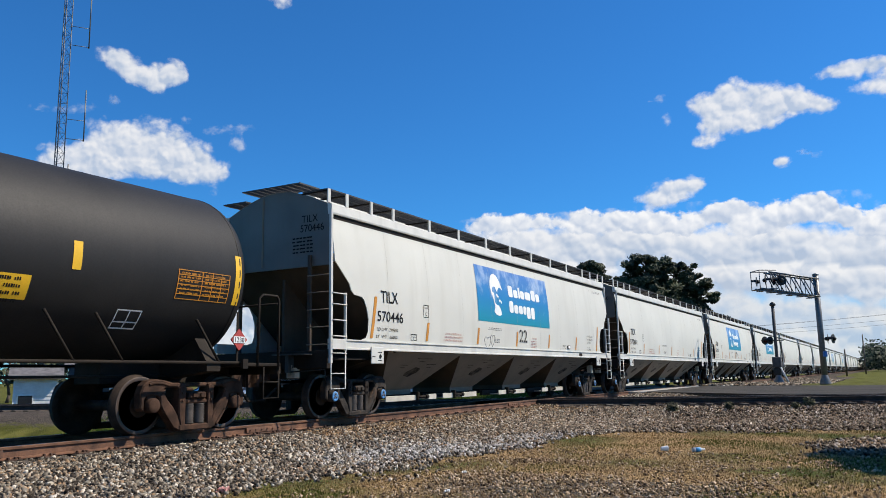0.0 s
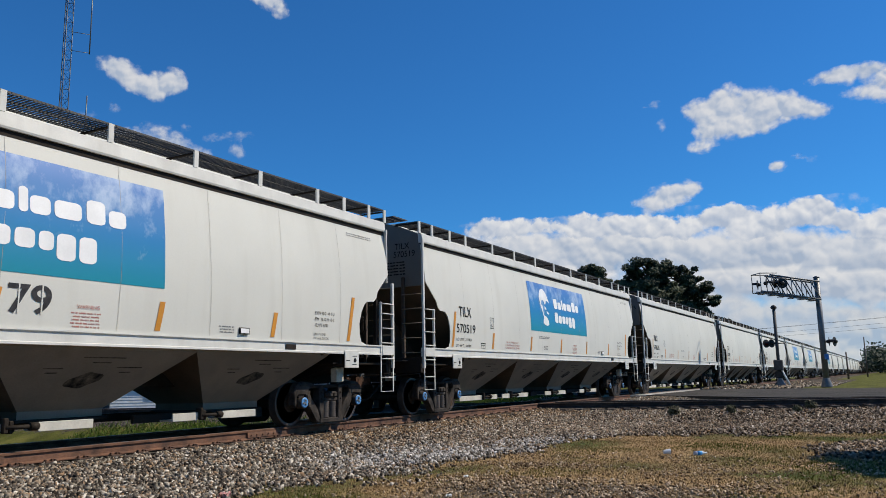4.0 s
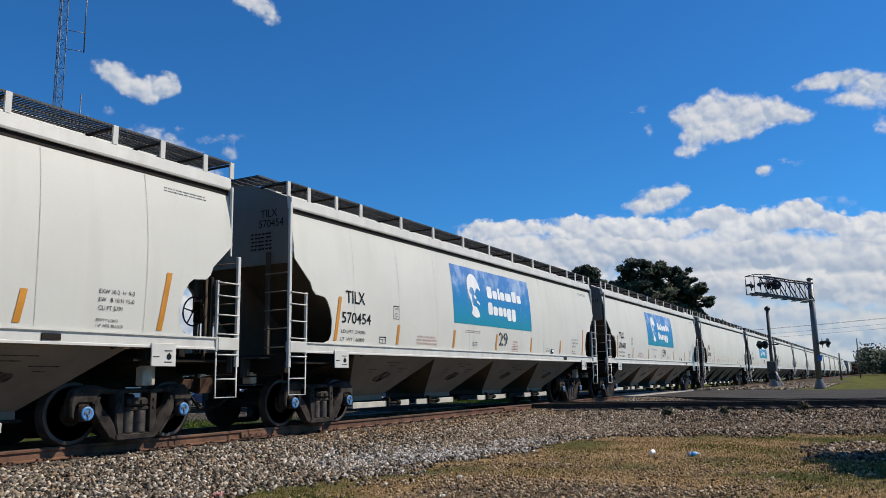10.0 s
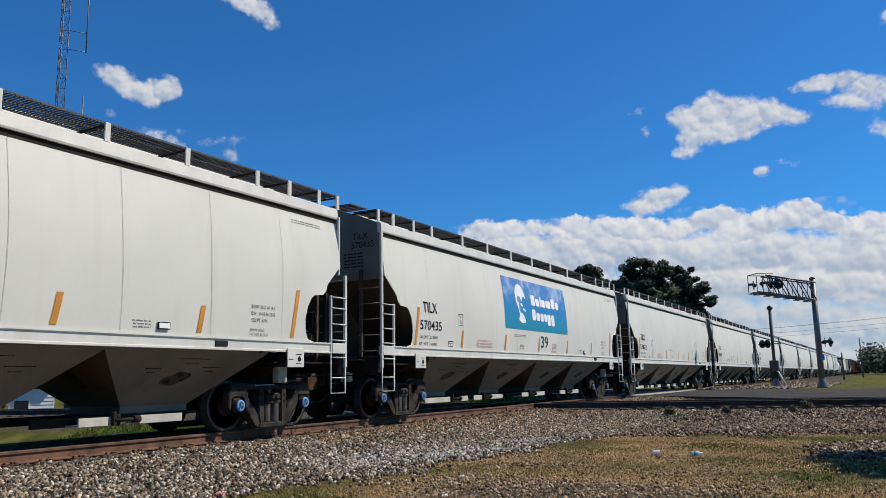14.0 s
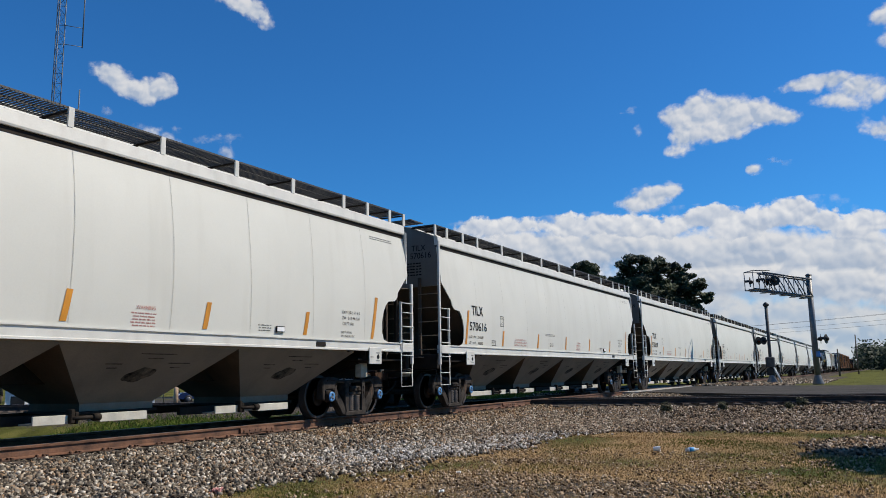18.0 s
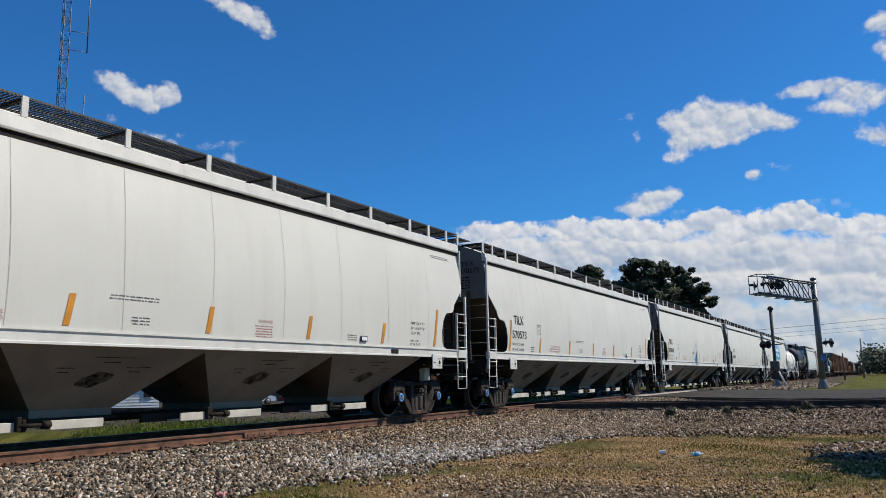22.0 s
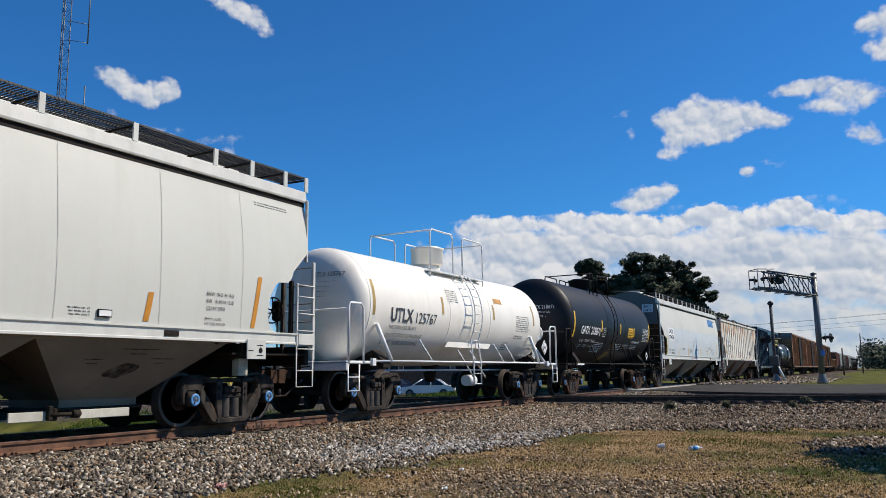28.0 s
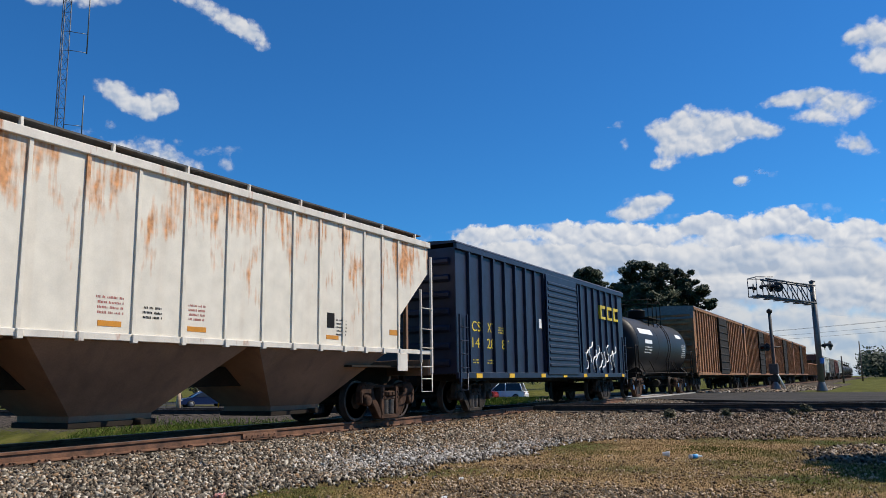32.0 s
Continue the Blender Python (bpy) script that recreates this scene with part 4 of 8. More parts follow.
    for x in (near[0][0], near[-1][1]):
        part("cross_rail", G().rod((x, -0.95, z_rail - 0.03), (x, 0.95, z_rail - 0.03), 0.022), rail_paint, car)
    g = G().rod((length / 2 + 1.2, -0.5, 0.62), (length / 2 + 1.65, -0.5, 0.62), 0.16, n=14)
    part("air_reservoir", g, rail_paint if tone == "white" else gear, car)
    part("bottom_outlet", G().lathe([(zc - radius - 0.45, 0.12), (zc - radius - 0.2, 0.18), (zc - radius + 0.05, 0.28)], 16, "z", (length / 2, 0, 0)), gear, car)
    part("brake_pipe", G().rod((1.5, -0.55, 0.92), (length - 1.5, -0.55, 0.92), 0.022), rail_paint if tone == "white" else gear, car)
    return car


def tank_y(radius, zc, z):
    return math.sqrt(max(0.01, radius ** 2 - (z - zc) ** 2))


def tank_decal(car, name, x0, x1, z0, z1, radius, zc, material, off=0.004, label=""):
    g = G().grid(lambda u, v: (x0 + (x1 - x0) * u, -tank_y(radius, zc, z0 + (z1 - z0) * v) - off, z0 + (z1 - z0) * v), 2, 8)
    return part(name, g, material, car, label)


def tank_text(car, text, x, z, height, radius, zc, material, width=None, bold=0.0):
    me = letters(text, height, width, bold)
    me.materials.append(material)
    for v in me.vertices:
        zz = z + v.co.y
        v.co = (x + v.co.x, -tank_y(radius, zc, zz) - 0.011, zz)
    return part("lettering", me, None, car)


def tank_bars(car, x0, x1, z, rows, height, radius, zc, material, seed):
    g = bars(x0, x1, z, rows, height, 0, seed)
    g.v = [(a, -tank_y(radius, zc, c) - 0.004, c) for a, b, c in g.v]
    return tagged(part("fine_print", g, material, car), kind="stuff")


# ---- boxcars ----
def box_car(label, length, z0, z1, paint, door_paint, ribs, door, grey_top=None, truck_style="grey", detail=True):
    car = thing("boxcar", label, "boxcar", "cars of the train")
    body = G().box(0.05, length - 0.05, -1.47, 1.47, z0 + 0.12, z1 - 0.16, 0.01)
    part("body", body, paint, car)
    for s in (-1, 1):
        part("side_sill", G().box(0, length, s * 1.46, s * 1.55, z0, z0 + 0.16, 0.008), paint, car)
        part("top_chord", G().box(0, length, s * 1.45, s * 1.55, z1 - 0.22, z1 - 0.04, 0.01), paint, car)
        for x in ribs:
            part("side_post", G().slab_x([(s * 1.46, z0 + 0.16), (s * 1.55, z0 + 0.16), (s * 1.55, z1 - 0.22), (s * 1.46, z1 - 0.22)], x - 0.045, x + 0.045), paint, car)
        g = G().box(door[0], door[1], s * 1.50, s * 1.59, z0 + 0.10, z1 - 0.20, 0.012)
        d = part("door", g, door_paint, car, "corrugated sliding door")
        k = 0
        zz = z0 + 0.35
        while zz < z1 - 0.4:
            part("door_rib", G().slab_x([(s * 1.585, zz), (s * 1.63, zz + 0.03), (s * 1.63, zz + 0.09), (s * 1.585, zz + 0.12)], door[0] + 0.12, door[1] - 0.12), door_paint, d)
            zz += 0.21 if detail else 0.5
        g = G().box(door[0] - 0.06, door[0] + 0.02, s * 1.59, s * 1.63, z0 + 0.2, z1 - 0.3)
        g.box(door[1] - 0.02, door[1] + 0.06, s * 1.59, s * 1.63, z0 + 0.2, z1 - 0.3)
        part("door_post", g, door_paint, d)
    roof = G().slab_x([(-1.56, z1 - 0.06), (1.56, z1 - 0.06), (1.5, z1), (0, z1 + 0.08), (-1.5, z1)], -0.02, length + 0.02)
    part("roof", roof, grey_top or paint, car)
    for x in (0.0, length):
        zz = z0 + 0.3
        s = -1 if x == 0 else 1
        while zz < z1 - 0.4:
            part("end_rib", G().slab([(x, zz), (x + s * 0.06, zz + 0.06), (x + s * 0.06, zz + 0.14), (x, zz + 0.2)], -1.3, 1.3), paint, car)
            zz += 0.45
        if grey_top:
            part("end_cap", G().box(x - 0.01, x + 0.03 * s, -1.5, 1.5, z1 - 0.75, z1 - 0.06), grey_top, car)
    part("centre_sill", G().box(-0.05, length + 0.05, -0.3, 0.3, 0.78, z0 + 0.13), DARK_STEEL, car)
    part("floor_frame", G().box(0.5, length - 0.5, -1.4, 1.4, z0 - 0.06, z0 + 0.13), DARK_STEEL, car)
    for y in (-1.56, 1.56):
        ladder_parts(car, 0.1, 0.5, y, z0 - 0.1, 2.6, 2.6, paint, (1.2, 1.55, 1.9, 2.25), detail)
        ladder_parts(car, length - 0.1, length - 0.5, y, z0 - 0.1, 2.6, 2.6, paint, (1.2, 1.55, 1.9, 2.25), detail)
    coupler(car, -0.05, -1)
    coupler(car, length + 0.05, 1)
    add_truck(car, 1.75, truck_style, False, detail)
    add_truck(car, length - 1.75, truck_style, False, detail)
    return car


# ---- ribbed covered hopper ----
def ribbed_hopper(label, length, paint, low, trim, rib_n, bays, truck_style, top=4.2, ribs=()):
    car = thing("covered_hopper_car", label, "hopper car", "cars of the train")
    out = [(0.1, top), (0.1, 3.5), (1.38, 2.38), (1.42, 1.56), (length - 1.42, 1.56), (length - 1.38, 2.38), (length - 0.1, 3.5), (length - 0.1, top)]
    for s in (-1, 1):
        part("side_sheet", G().slab(out, s * 1.48, s * 1.5), paint, car)
        part("side_sill", G().box(0.05, length - 0.05, s * 1.46, s * 1.55, 1.50, 1.60, 0.006), trim, car)
        part("roof_chord", G().box(0.05, length - 0.05, s * 1.44, s * 1.56, top - 0.08, top + 0.06, 0.01), trim, car)
    for x in ribs or [1.43 + (length - 2.86) * k / (rib_n - 1) for k in range(rib_n)]:
        part("side_rib", G().slab_x([(-1.49, 1.6), (-1.532, 1.6), (-1.532, top - 0.08), (-1.49, top - 0.08)], x - 0.03, x + 0.03), paint, car)
        part("rib_foot", G().box(x - 0.045, x + 0.045, -1.585, -1.5, 1.47, 1.60, 0.006), trim, car)
    part("roof", G().slab_x([(-1.5, top), (1.5, top), (0.9, top + 0.2), (-0.9, top + 0.2)], 0.1, length - 0.1), paint, car)
    part("running_board", G().box(0.0, length, -1.25, -0.85, top + 0.26, top + 0.29), GRATING, car)
    for k in range(12):
        x = 0.3 + (length - 0.6) * k / 11
        part("board_post", G().box(x - 0.02, x + 0.02, -1.28, -1.22, top + 0.05, top + 0.28), trim, car)
    for turn in (0, 180):
        at = pose(0, 0, 0) if not turn else pose(length, 0, 0, 0, 0, 180)
        part("end_wall", G().box(0.08, 0.14, -1.48, 1.48, 3.45, top + 0.05), paint, car, at=at)
        part("slope_sheet", G().slab([(0.1, 3.5), (2.6, 1.5), (2.63, 1.53), (0.13, 3.53)], -1.48, 1.48), low, car, "streaked brown slope sheet", at)
        for y in (-0.85, 0.85):
            part("end_post", G().box(0.06, 0.16, y - 0.05, y + 0.05, 1.1, 3.6, 0.01), low, car, at=at)
        part("end_sill", G().box(0.0, 0.14, -1.5, 1.5, 1.0, 1.38, 0.01), low, car, at=at)
        part("shear_plate", G().box(0.1, 3.2, -1.45, 1.45, 1.18, 1.22), DARK_STEEL, car, at=at)
        part("jack_pad", G().box(1.2, 1.62, -1.58, -1.55, 1.1, 1.5, 0.006) if not turn else G().box(1.2, 1.62, 1.55, 1.58, 1.1, 1.5, 0.006), trim, car, at=at)
    part("centre_sill", G().box(-0.05, length + 0.05, -0.3, 0.3, 0.82, 1.18, 0.01), DARK_STEEL, car)
    half = (length - 4.6) / len(bays) / 2
    for c in bays:
        ring = lambda hx, hy, z: [(c - hx, -hy, z), (c + hx, -hy, z), (c + hx, hy, z), (c - hx, hy, z)]
        bay = part("discharge_bay", G().loft([ring(half, 1.47, 1.54), ring(half, 1.46, 1.48), ring(0.75, 0.62, 0.42), ring(0.75, 0.62, 0.32)]), low, car, "streaked brown hopper bay")
        g = G().box(c - 0.8, c + 0.8, -0.68, 0.68, 0.24, 0.33, 0.01)
        g.rod((c + 0.4, -0.85, 0.30), (c + 0.4, -0.6, 0.30), 0.05)
        part("gate_gear", g, DARK_STEEL, bay)
    for x, w in ((0.05, 0.5), (length - 0.05, -0.5)):
        ladder_parts(car, x, x + w, -1.56, 1.05, 4.0 if w > 0 else 3.9, 3.05, trim, (1.2, 1.65, 2.1, 2.6))
    end_rungs(car, 0.03, -1.5, -0.85, (1.6, 2.0, 2.4, 2.8, 3.2), low)
    coupler(car, -0.05, -1)
    coupler(car, length + 0.05, 1)
    add_truck(car, 1.25, truck_style, False)
    add_truck(car, length - 1.25, truck_style, False)
    return car


def gondola(label, length, paint):
    car = thing("gondola_car", label, "gondola", "cars of the train")
    for s in (-1, 1):
        part("side_wall", G().box(0, length, s * 1.45, s * 1.5, 1.0, 2.7), paint, car)
        part("top_chord", G().box(0, length, s * 1.42, s * 1.56, 2.62, 2.74, 0.01), paint, car)
        for k in range(14):
            x = 0.5 + (length - 1) * k / 13
            part("side_post", G().box(x - 0.06, x + 0.06, s * 1.5, s * 1.57, 1.0, 2.62), paint, car)
    for x in (0, length - 0.06):
        part("end_wall", G().box(x, x + 0.06, -1.45, 1.45, 1.0, 2.7), paint, car)
    part("floor_frame", G().box(0, length, -1.45, 1.45, 0.92, 1.05), DARK_STEEL, car)
    coupler(car, -0.05, -1)
    coupler(car, length + 0.05, 1)
    add_truck(car, 1.75, "rust", False, False)
    add_truck(car, length - 1.75, "rust", False, False)
    return car


# ---- the train, from its head backwards: places along the train in metres ----
POSTS = (0.09, 0.71, 1.62, 2.51, 4.17, 5.71, 7.36, 9.0, 10.64, 12.29, 13.83, 15.49, 16.38, 17.29, 17.91)
BAYS = (3.9, 7.3, 10.7, 14.1)
STRIPES = [(1.52, 1.66, 2.56)] + [(x, 1.66, 2.1) for x in (3.76, 6.45, 9.0, 11.55, 14.1)] + [(16.45, 1.66, 2.56)]
TRAIN = []  # (car, place)



def banner_material():
    """Printed panel: teal at the foot to blue at the head, with worn white streaks."""
    m = mat("banner_print", (0.05, 0.25, 0.42), 0.4)
    n, l = m.node_tree.nodes, m.node_tree.links
    b = n["Principled BSDF"]
    co = n.new("ShaderNodeTexCoord")
    sep = n.new("ShaderNodeSeparateXYZ")
    l.new(co.outputs["Object"], sep.inputs[0])
    r = n.new("ShaderNodeMapRange")
    r.inputs[1].default_value, r.inputs[2].default_value = 2.3, 3.86
    l.new(sep.outputs[2], r.inputs[0])
    ramp = n.new("ShaderNodeValToRGB")
    ramp.color_ramp.elements.new(0.5)
    for e, (p, c) in zip(ramp.color_ramp.elements, ((0.0, (0.008, 0.23, 0.31, 1)), (0.45, (0.02, 0.19, 0.42, 1)), (1.0, (0.075, 0.19, 0.46, 1)))):
        e.position, e.color = p, c
    l.new(r.outputs[0], ramp.inputs[0])
    mp = n.new("ShaderNodeMapping")
    mp.inputs["Scale"].default_value = (1.5, 1.0, 1.1)
    l.new(co.outputs["Object"], mp.inputs[0])
    t = n.new("ShaderNodeTexNoise")
    t.inputs["Scale"].default_value, t.inputs["Detail"].default_value, t.inputs["Roughness"].default_value = 1.2, 10, 0.66
    l.new(mp.outputs[0], t.inputs["Vector"])
    up = n.new("ShaderNodeMath")
    up.operation = "MULTIPLY_ADD"
    up.inputs[1].default_value = 0.22
    l.new(r.outputs[0], up.inputs[0])
    l.new(t.outputs[0], up.inputs[2])
    w = n.new("ShaderNodeMapRange")
    w.inputs[1].default_value, w.inputs[2].default_value, w.inputs[4].default_value = 0.64, 0.82, 0.55
    l.new(up.outputs[0], w.inputs[0])
    mx = n.new("ShaderNodeMix")
    mx.data_type = "RGBA"
    mx.inputs[7].default_value = (0.6, 0.68, 0.75, 1)
    l.new(w.outputs[0], mx.inputs[0])
    l.new(ramp.outputs[0], mx.inputs[6])
    l.new(mx.outputs[2], b.inputs["Base Color"])
    return m


BANNER_BLUE = banner_material()


master = hopper_car("dusty white bulged covered hopper car with roof running boards", 18.0, POSTS, BAYS, HOPPER_PAINT, ORANGE, stripes=STRIPES)
hopper_stencils(master)
NUMBERS = ("570446", "570601", "570513", "570519", "570635", "570788", "570583", "570454", "570431", "570578",
           "570435", "570612", "570609", "570616", "570559", "570533", "570573", "570560", "570810", "570474")
BANNERS = {0: "22", 2: "79", 3: "", 7: "29", 8: "59", 10: "39", 19: "36"}
for k in range(20):
    car = master if k == 0 else None
    if k:
        car = copy_thing(BLANK, pose(0, 0, 0))
    else:
        BLANK = copy_thing(master, pose(0, 0, 0))
    hopper_print(car, "TILX", NUMBERS[k])
    if k == 0:
        for x, z, w, h in ((7.02, 1.74, 0.2, 0.2), (7.33, 1.80, 0.14, 0.19)):  # chalk scribbles: a loop and a heart
            pts = [(x + w * 0.062 * 16 * math.sin(a) ** 3, z + h * 0.062 * (13 * math.cos(a) - 5 * math.cos(2 * a) - 2 * math.cos(3 * a))) for a in [2 * math.pi * j / 28 for j in range(27)]]
            part("chalk_scribble", G().pipe([(a, -curve_y(b) - 0.004, b) for a, b in pts], 0.005, 4), FINE_INK, car)
        truck_text(car, "TILX" + NUMBERS[0], 1.61, -1)
    if k in BANNERS:
        banner(car, 6.45, 11.6, 2.30, 3.86, BANNERS[k])
        tagged(car, "dusty white covered hopper car with a blue-green company panel")
    TRAIN.append((car, 12.38 + 19.35 * k + (0.07 if k == 0 else -0.05 if k > 11 else -0.02)))
for o in (*BLANK.children_recursive, BLANK):
    bpy.data.objects.remove(o)

tank0 = tank_car("charcoal tank car with yellow marks and a red placard", 17.8, 1.50, 2.65, GREY_TANK, DARK_STEEL, DARK_STEEL, 8.9, caps=False)
TRAIN.append((tank0, -6.7))
utlx = tank_car("clean white tank car with white rails and ladder", 11.95, 1.35, 2.39, WHITE_TANK, WHITE_PAINT, DARK_STEEL, 5.6, tone="white",
                deck=(3.5, 4.62, ((4.42, 5.66), (6.22, 7.50)), None, (5.88, 0.46, 3.86, 4.36), 5.98))
TRAIN.append((utlx, 399.2))
gatx = tank_car("glossy black tank car with white lettering", 12.05, 1.55, 2.70, BLACK_TANK, DARK_STEEL, DARK_STEEL, 5.75, start=0.3,
                deck=(3.85, 4.78, ((4.45, 4.9), (5.42, 6.88)), ((4.45, 5.8), (6.1, 6.88)), (6.05, 0.48, 4.32, 4.7), 5.22))
TRAIN.append((gatx, 412.0))
gacx = hopper_car("white covered hopper car with a pale blue lower band", 15.75, (0.09, 0.8, 1.5, 2.6, 3.7, 4.8, 5.9, 7.0, 8.1, 9.2, 10.3, 11.4, 12.5, 13.6, 14.6, 15.66),
                  (4.1, 7.875, 11.65), HOPPER_PAINT, YELLOW_INK, 1.8875, 1.2, gate=DARK_STEEL, caps=False, stripes=[(1.2, 1.62, 2.6), (3.97, 1.62, 2.08), (6.08, 1.62, 2.05), (9.3, 1.62, 2.05), (11.4, 1.62, 2.05), (14.5, 1.62, 2.6)])
TRAIN.append((gacx, 425.1))
DECK_DARK = mat("streaked_dark_hopper_paint", (0.12, 0.1, 0.085), 0.75, vary=0.2, streak=0.4, streak_color=(0.05, 0.04, 0.03))
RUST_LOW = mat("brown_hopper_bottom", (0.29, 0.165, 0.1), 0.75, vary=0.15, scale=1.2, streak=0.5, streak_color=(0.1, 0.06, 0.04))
RUSTY_TRIM = mat("rusting_white_trim", (0.66, 0.62, 0.54), 0.6, vary=0.08, rust=0.22, rust_color=(0.25, 0.11, 0.05), rust_scale=3)
pmrx = ribbed_hopper("rust-stained white ribbed covered hopper car", 16.75, RUSTY_WHITE, RUST_LOW, RUSTY_TRIM, 18, (4.0, 8.375, 12.75), "rust",
                     ribs=(1.43, 2.09, 2.85, 3.68, 4.47, 5.37, 6.17, 7.05, 7.95, 8.88, 9.82, 10.73, 11.55, 12.36, 13.15, 13.9, 14.6, 15.27))
TRAIN.append((pmrx, 442.1))
csx = box_car("navy blue boxcar with yellow lettering and white graffiti", 15.3, 0.92, 4.55, NAVY, NAVY, [0.75 + 0.77 * k for k in range(8)] + [9.75 + 0.77 * k for k in range(7)], (6.2, 9.2))
TRAIN.append((csx, 460.2))
procor = tank_car("black tank car with white bars of lettering", 12.2, 1.4, 2.45, BLACK_TANK, DARK_STEEL, DARK_STEEL, 6.1)
TRAIN.append((procor, 477.0))
brown = box_car("tall rust-brown boxcar with dark double doors", 18.5, 1.0, 5.1, BROWN_BOX, DARK_STEEL, [0.8 + 0.78 * k for k in range(9)] + [11.4 + 0.78 * k for k in range(9)], (7.6, 10.9), GALVANISED, detail=False)
TRAIN.append((brown, 490.2))
for k in range(1, 4):
    TRAIN.append((copy_thing(brown, pose(0, 0, 0)), 490.2 + 19.5 * k))

# marks on the leading charcoal tank car
R, C = 1.50, 2.65
OX = 6.7
for x, z0, z1 in ((6.86, 2.38, 2.78), (9.97, 2.1, 2.95)):
    tank_decal(tank0, "reflector_strip", OX + x - 0.07, OX + x + 0.07, z0, z1, R, C, YELLOW_INK)
tank_decal(tank0, "notice_panel", OX + 5.2, OX + 6.24, 1.92, 2.24, R, C, YELLOW_INK, label="yellow notice panel")
tank_bars(tank0, OX + 5.3, OX + 6.15, 2.16, 4, 0.045, R + 0.003, C, INK, 3)
g = G()
for k in range(7):
    z = 2.12 + 0.076 * k
    g.grid(lambda u, v: (OX + 8.65 + 1.12 * u, -tank_y(R, C, z + 0.012 * v) - 0.007, z + 0.012 * v), 1, 1, False)
for k in range(5):
    x = OX + 8.65 + (0, 0.5, 0.72, 0.92, 1.105)[k]
    g.grid(lambda u, v: (x + 0.015 * u, -tank_y(R, C, 2.12 + 0.47 * v) - 0.007, 2.12 + 0.47 * v), 1, 5, False)
tagged(part("test_table", g, ORANGE, tank0), "orange outlined test table", kind="stuff")
tank_bars(tank0, OX + 8.7, OX + 9.12, 2.52, 6, 0.03, R, C, ORANGE, 5)
tank_bars(tank0, OX + 9.2, OX + 9.7, 2.52, 6, 0.03, R, C, ORANGE, 6)
g = G()
for a, b, c, d in ((7.7, 8.15, 1.62, 1.64), (7.7, 8.15, 1.88, 1.90), (7.7, 7.72, 1.62, 1.90), (8.13, 8.15, 1.62, 1.90), (7.92, 7.94, 1.62, 1.90), (7.7, 8.15, 1.71, 1.73)):
    g.grid(lambda u, v: (OX + a + (b - a) * u, -tank_y(R, C, c + (d - c) * v) - 0.007, c + (d - c) * v), 1, 2, False)
tagged(part("stencil_box", g, WHITE_INK, tank0), kind="stuff")
ph = part("placard_holder", G().box(OX + 10.15, OX + 10.19, -1.32, -1.30, 1.1, 2.0), DARK_STEEL, tank0)
g = G().slab([(OX + 9.98, 1.52), (OX + 10.17, 1.33), (OX + 10.36, 1.52), (OX + 10.17, 1.71)], -1.36, -1.335)
pl = part("placard", g, mat("red_placard", (0.45, 0.06, 0.05), 0.5), tank0, "red diamond placard")
part("placard_strip", G().box(OX + 10.03, OX + 10.31, -1.366, -1.361, 1.46, 1.575), WHITE_INK, pl)
me = letters("1230", 0.085, 0.22)
me.materials.append(INK)
part("lettering", me, None, pl, at=pose(OX + 10.06, -1.37, 1.475, 90, 0, 0))

# marks on the white tank car
R, C = 1.35, 2.39
GOLD = mat("faded_gold_strip", (0.45, 0.3, 0.08), 0.5, vary=0.15)
SLATE = mat("slate_lettering", (0.06, 0.065, 0.075), 0.6, vary=0.2)
tank_text(utlx, "UTLX", 1.95, 2.05, 0.30, R, C, SLATE, 0.98, 0.012)
tank_text(utlx, "125767", 3.08, 2.05, 0.25, R, C, SLATE, 0.98)
tank_text(utlx, "THE TANK CAR PEOPLE", 1.93, 1.87, 0.085, R, C, SLATE, 1.22)
tank_text(utlx, "LD LMT 207700 LB 94 200 KG", 1.90, 1.69, 0.085, R, C, SLATE, 1.62)
tank_text(utlx, "LT WT   55300 LB 25 100 KG", 1.86, 1.52, 0.085, R, C, SLATE, 1.62)
for x, z0, z1 in ((1.24, 2.15, 2.95), (4.38, 2.33, 2.78), (7.40, 2.34, 2.78), (10.36, 2.3, 2.95)):
    tank_decal(utlx, "reflector_strip", x - 0.05, x + 0.05, z0, z1, R, C, GOLD)
tank_decal(utlx, "notice_panel", 7.55, 8.1, 2.84, 2.99, R, C, mat("orange_notice", (0.6, 0.3, 0.06), 0.5, vary=0.15), label="faded orange notice panel")
tank_bars(utlx, 8.95, 9.98, 2.52, 8, 0.03, R, C, SLATE, 4)
tank_bars(utlx, 4.65, 5.3, 2.98, 6, 0.028, R, C, SLATE, 5)
tank_bars(utlx, 8.9, 9.6, 1.92, 2, 0.03, R, C, SLATE, 6)
tank_bars(utlx, 8.3, 8.7, 1.70, 4, 0.03, R, C, SLATE, 7)
part("spill_plate", G().slab([(4.6, 1.64), (7.1, 1.64), (6.95, 1.50), (4.45, 1.50)], -1.36, -1.33), WHITE_TANK, utlx)
for x, zz in ((5.2, 1.62), (5.9, 1.60)):
    part("ladder_strut", G().rod((x, -1.3, 1.45), (x + 0.6, -1.48, 0.7), 0.02), WHITE_PAINT, utlx)
head_text(utlx, "UTLX 125767", -0.15, 3.0, 0.10, R, C, 0.55, 0.55, SLATE, 0.75)
for k in range(4):
    head_text(utlx, "--- ----- --- -- ----"[: 21 - 3 * k], -0.15, 2.86 - 0.11 * k, 0.06, R, C, 0.55, 0.55, SLATE, 0.6 - 0.1 * k)
part("rail_brace", G().rod((10.9, -1.46, 1.13), (10.5, -1.2, 1.75), 0.05), WHITE_PAINT, utlx)
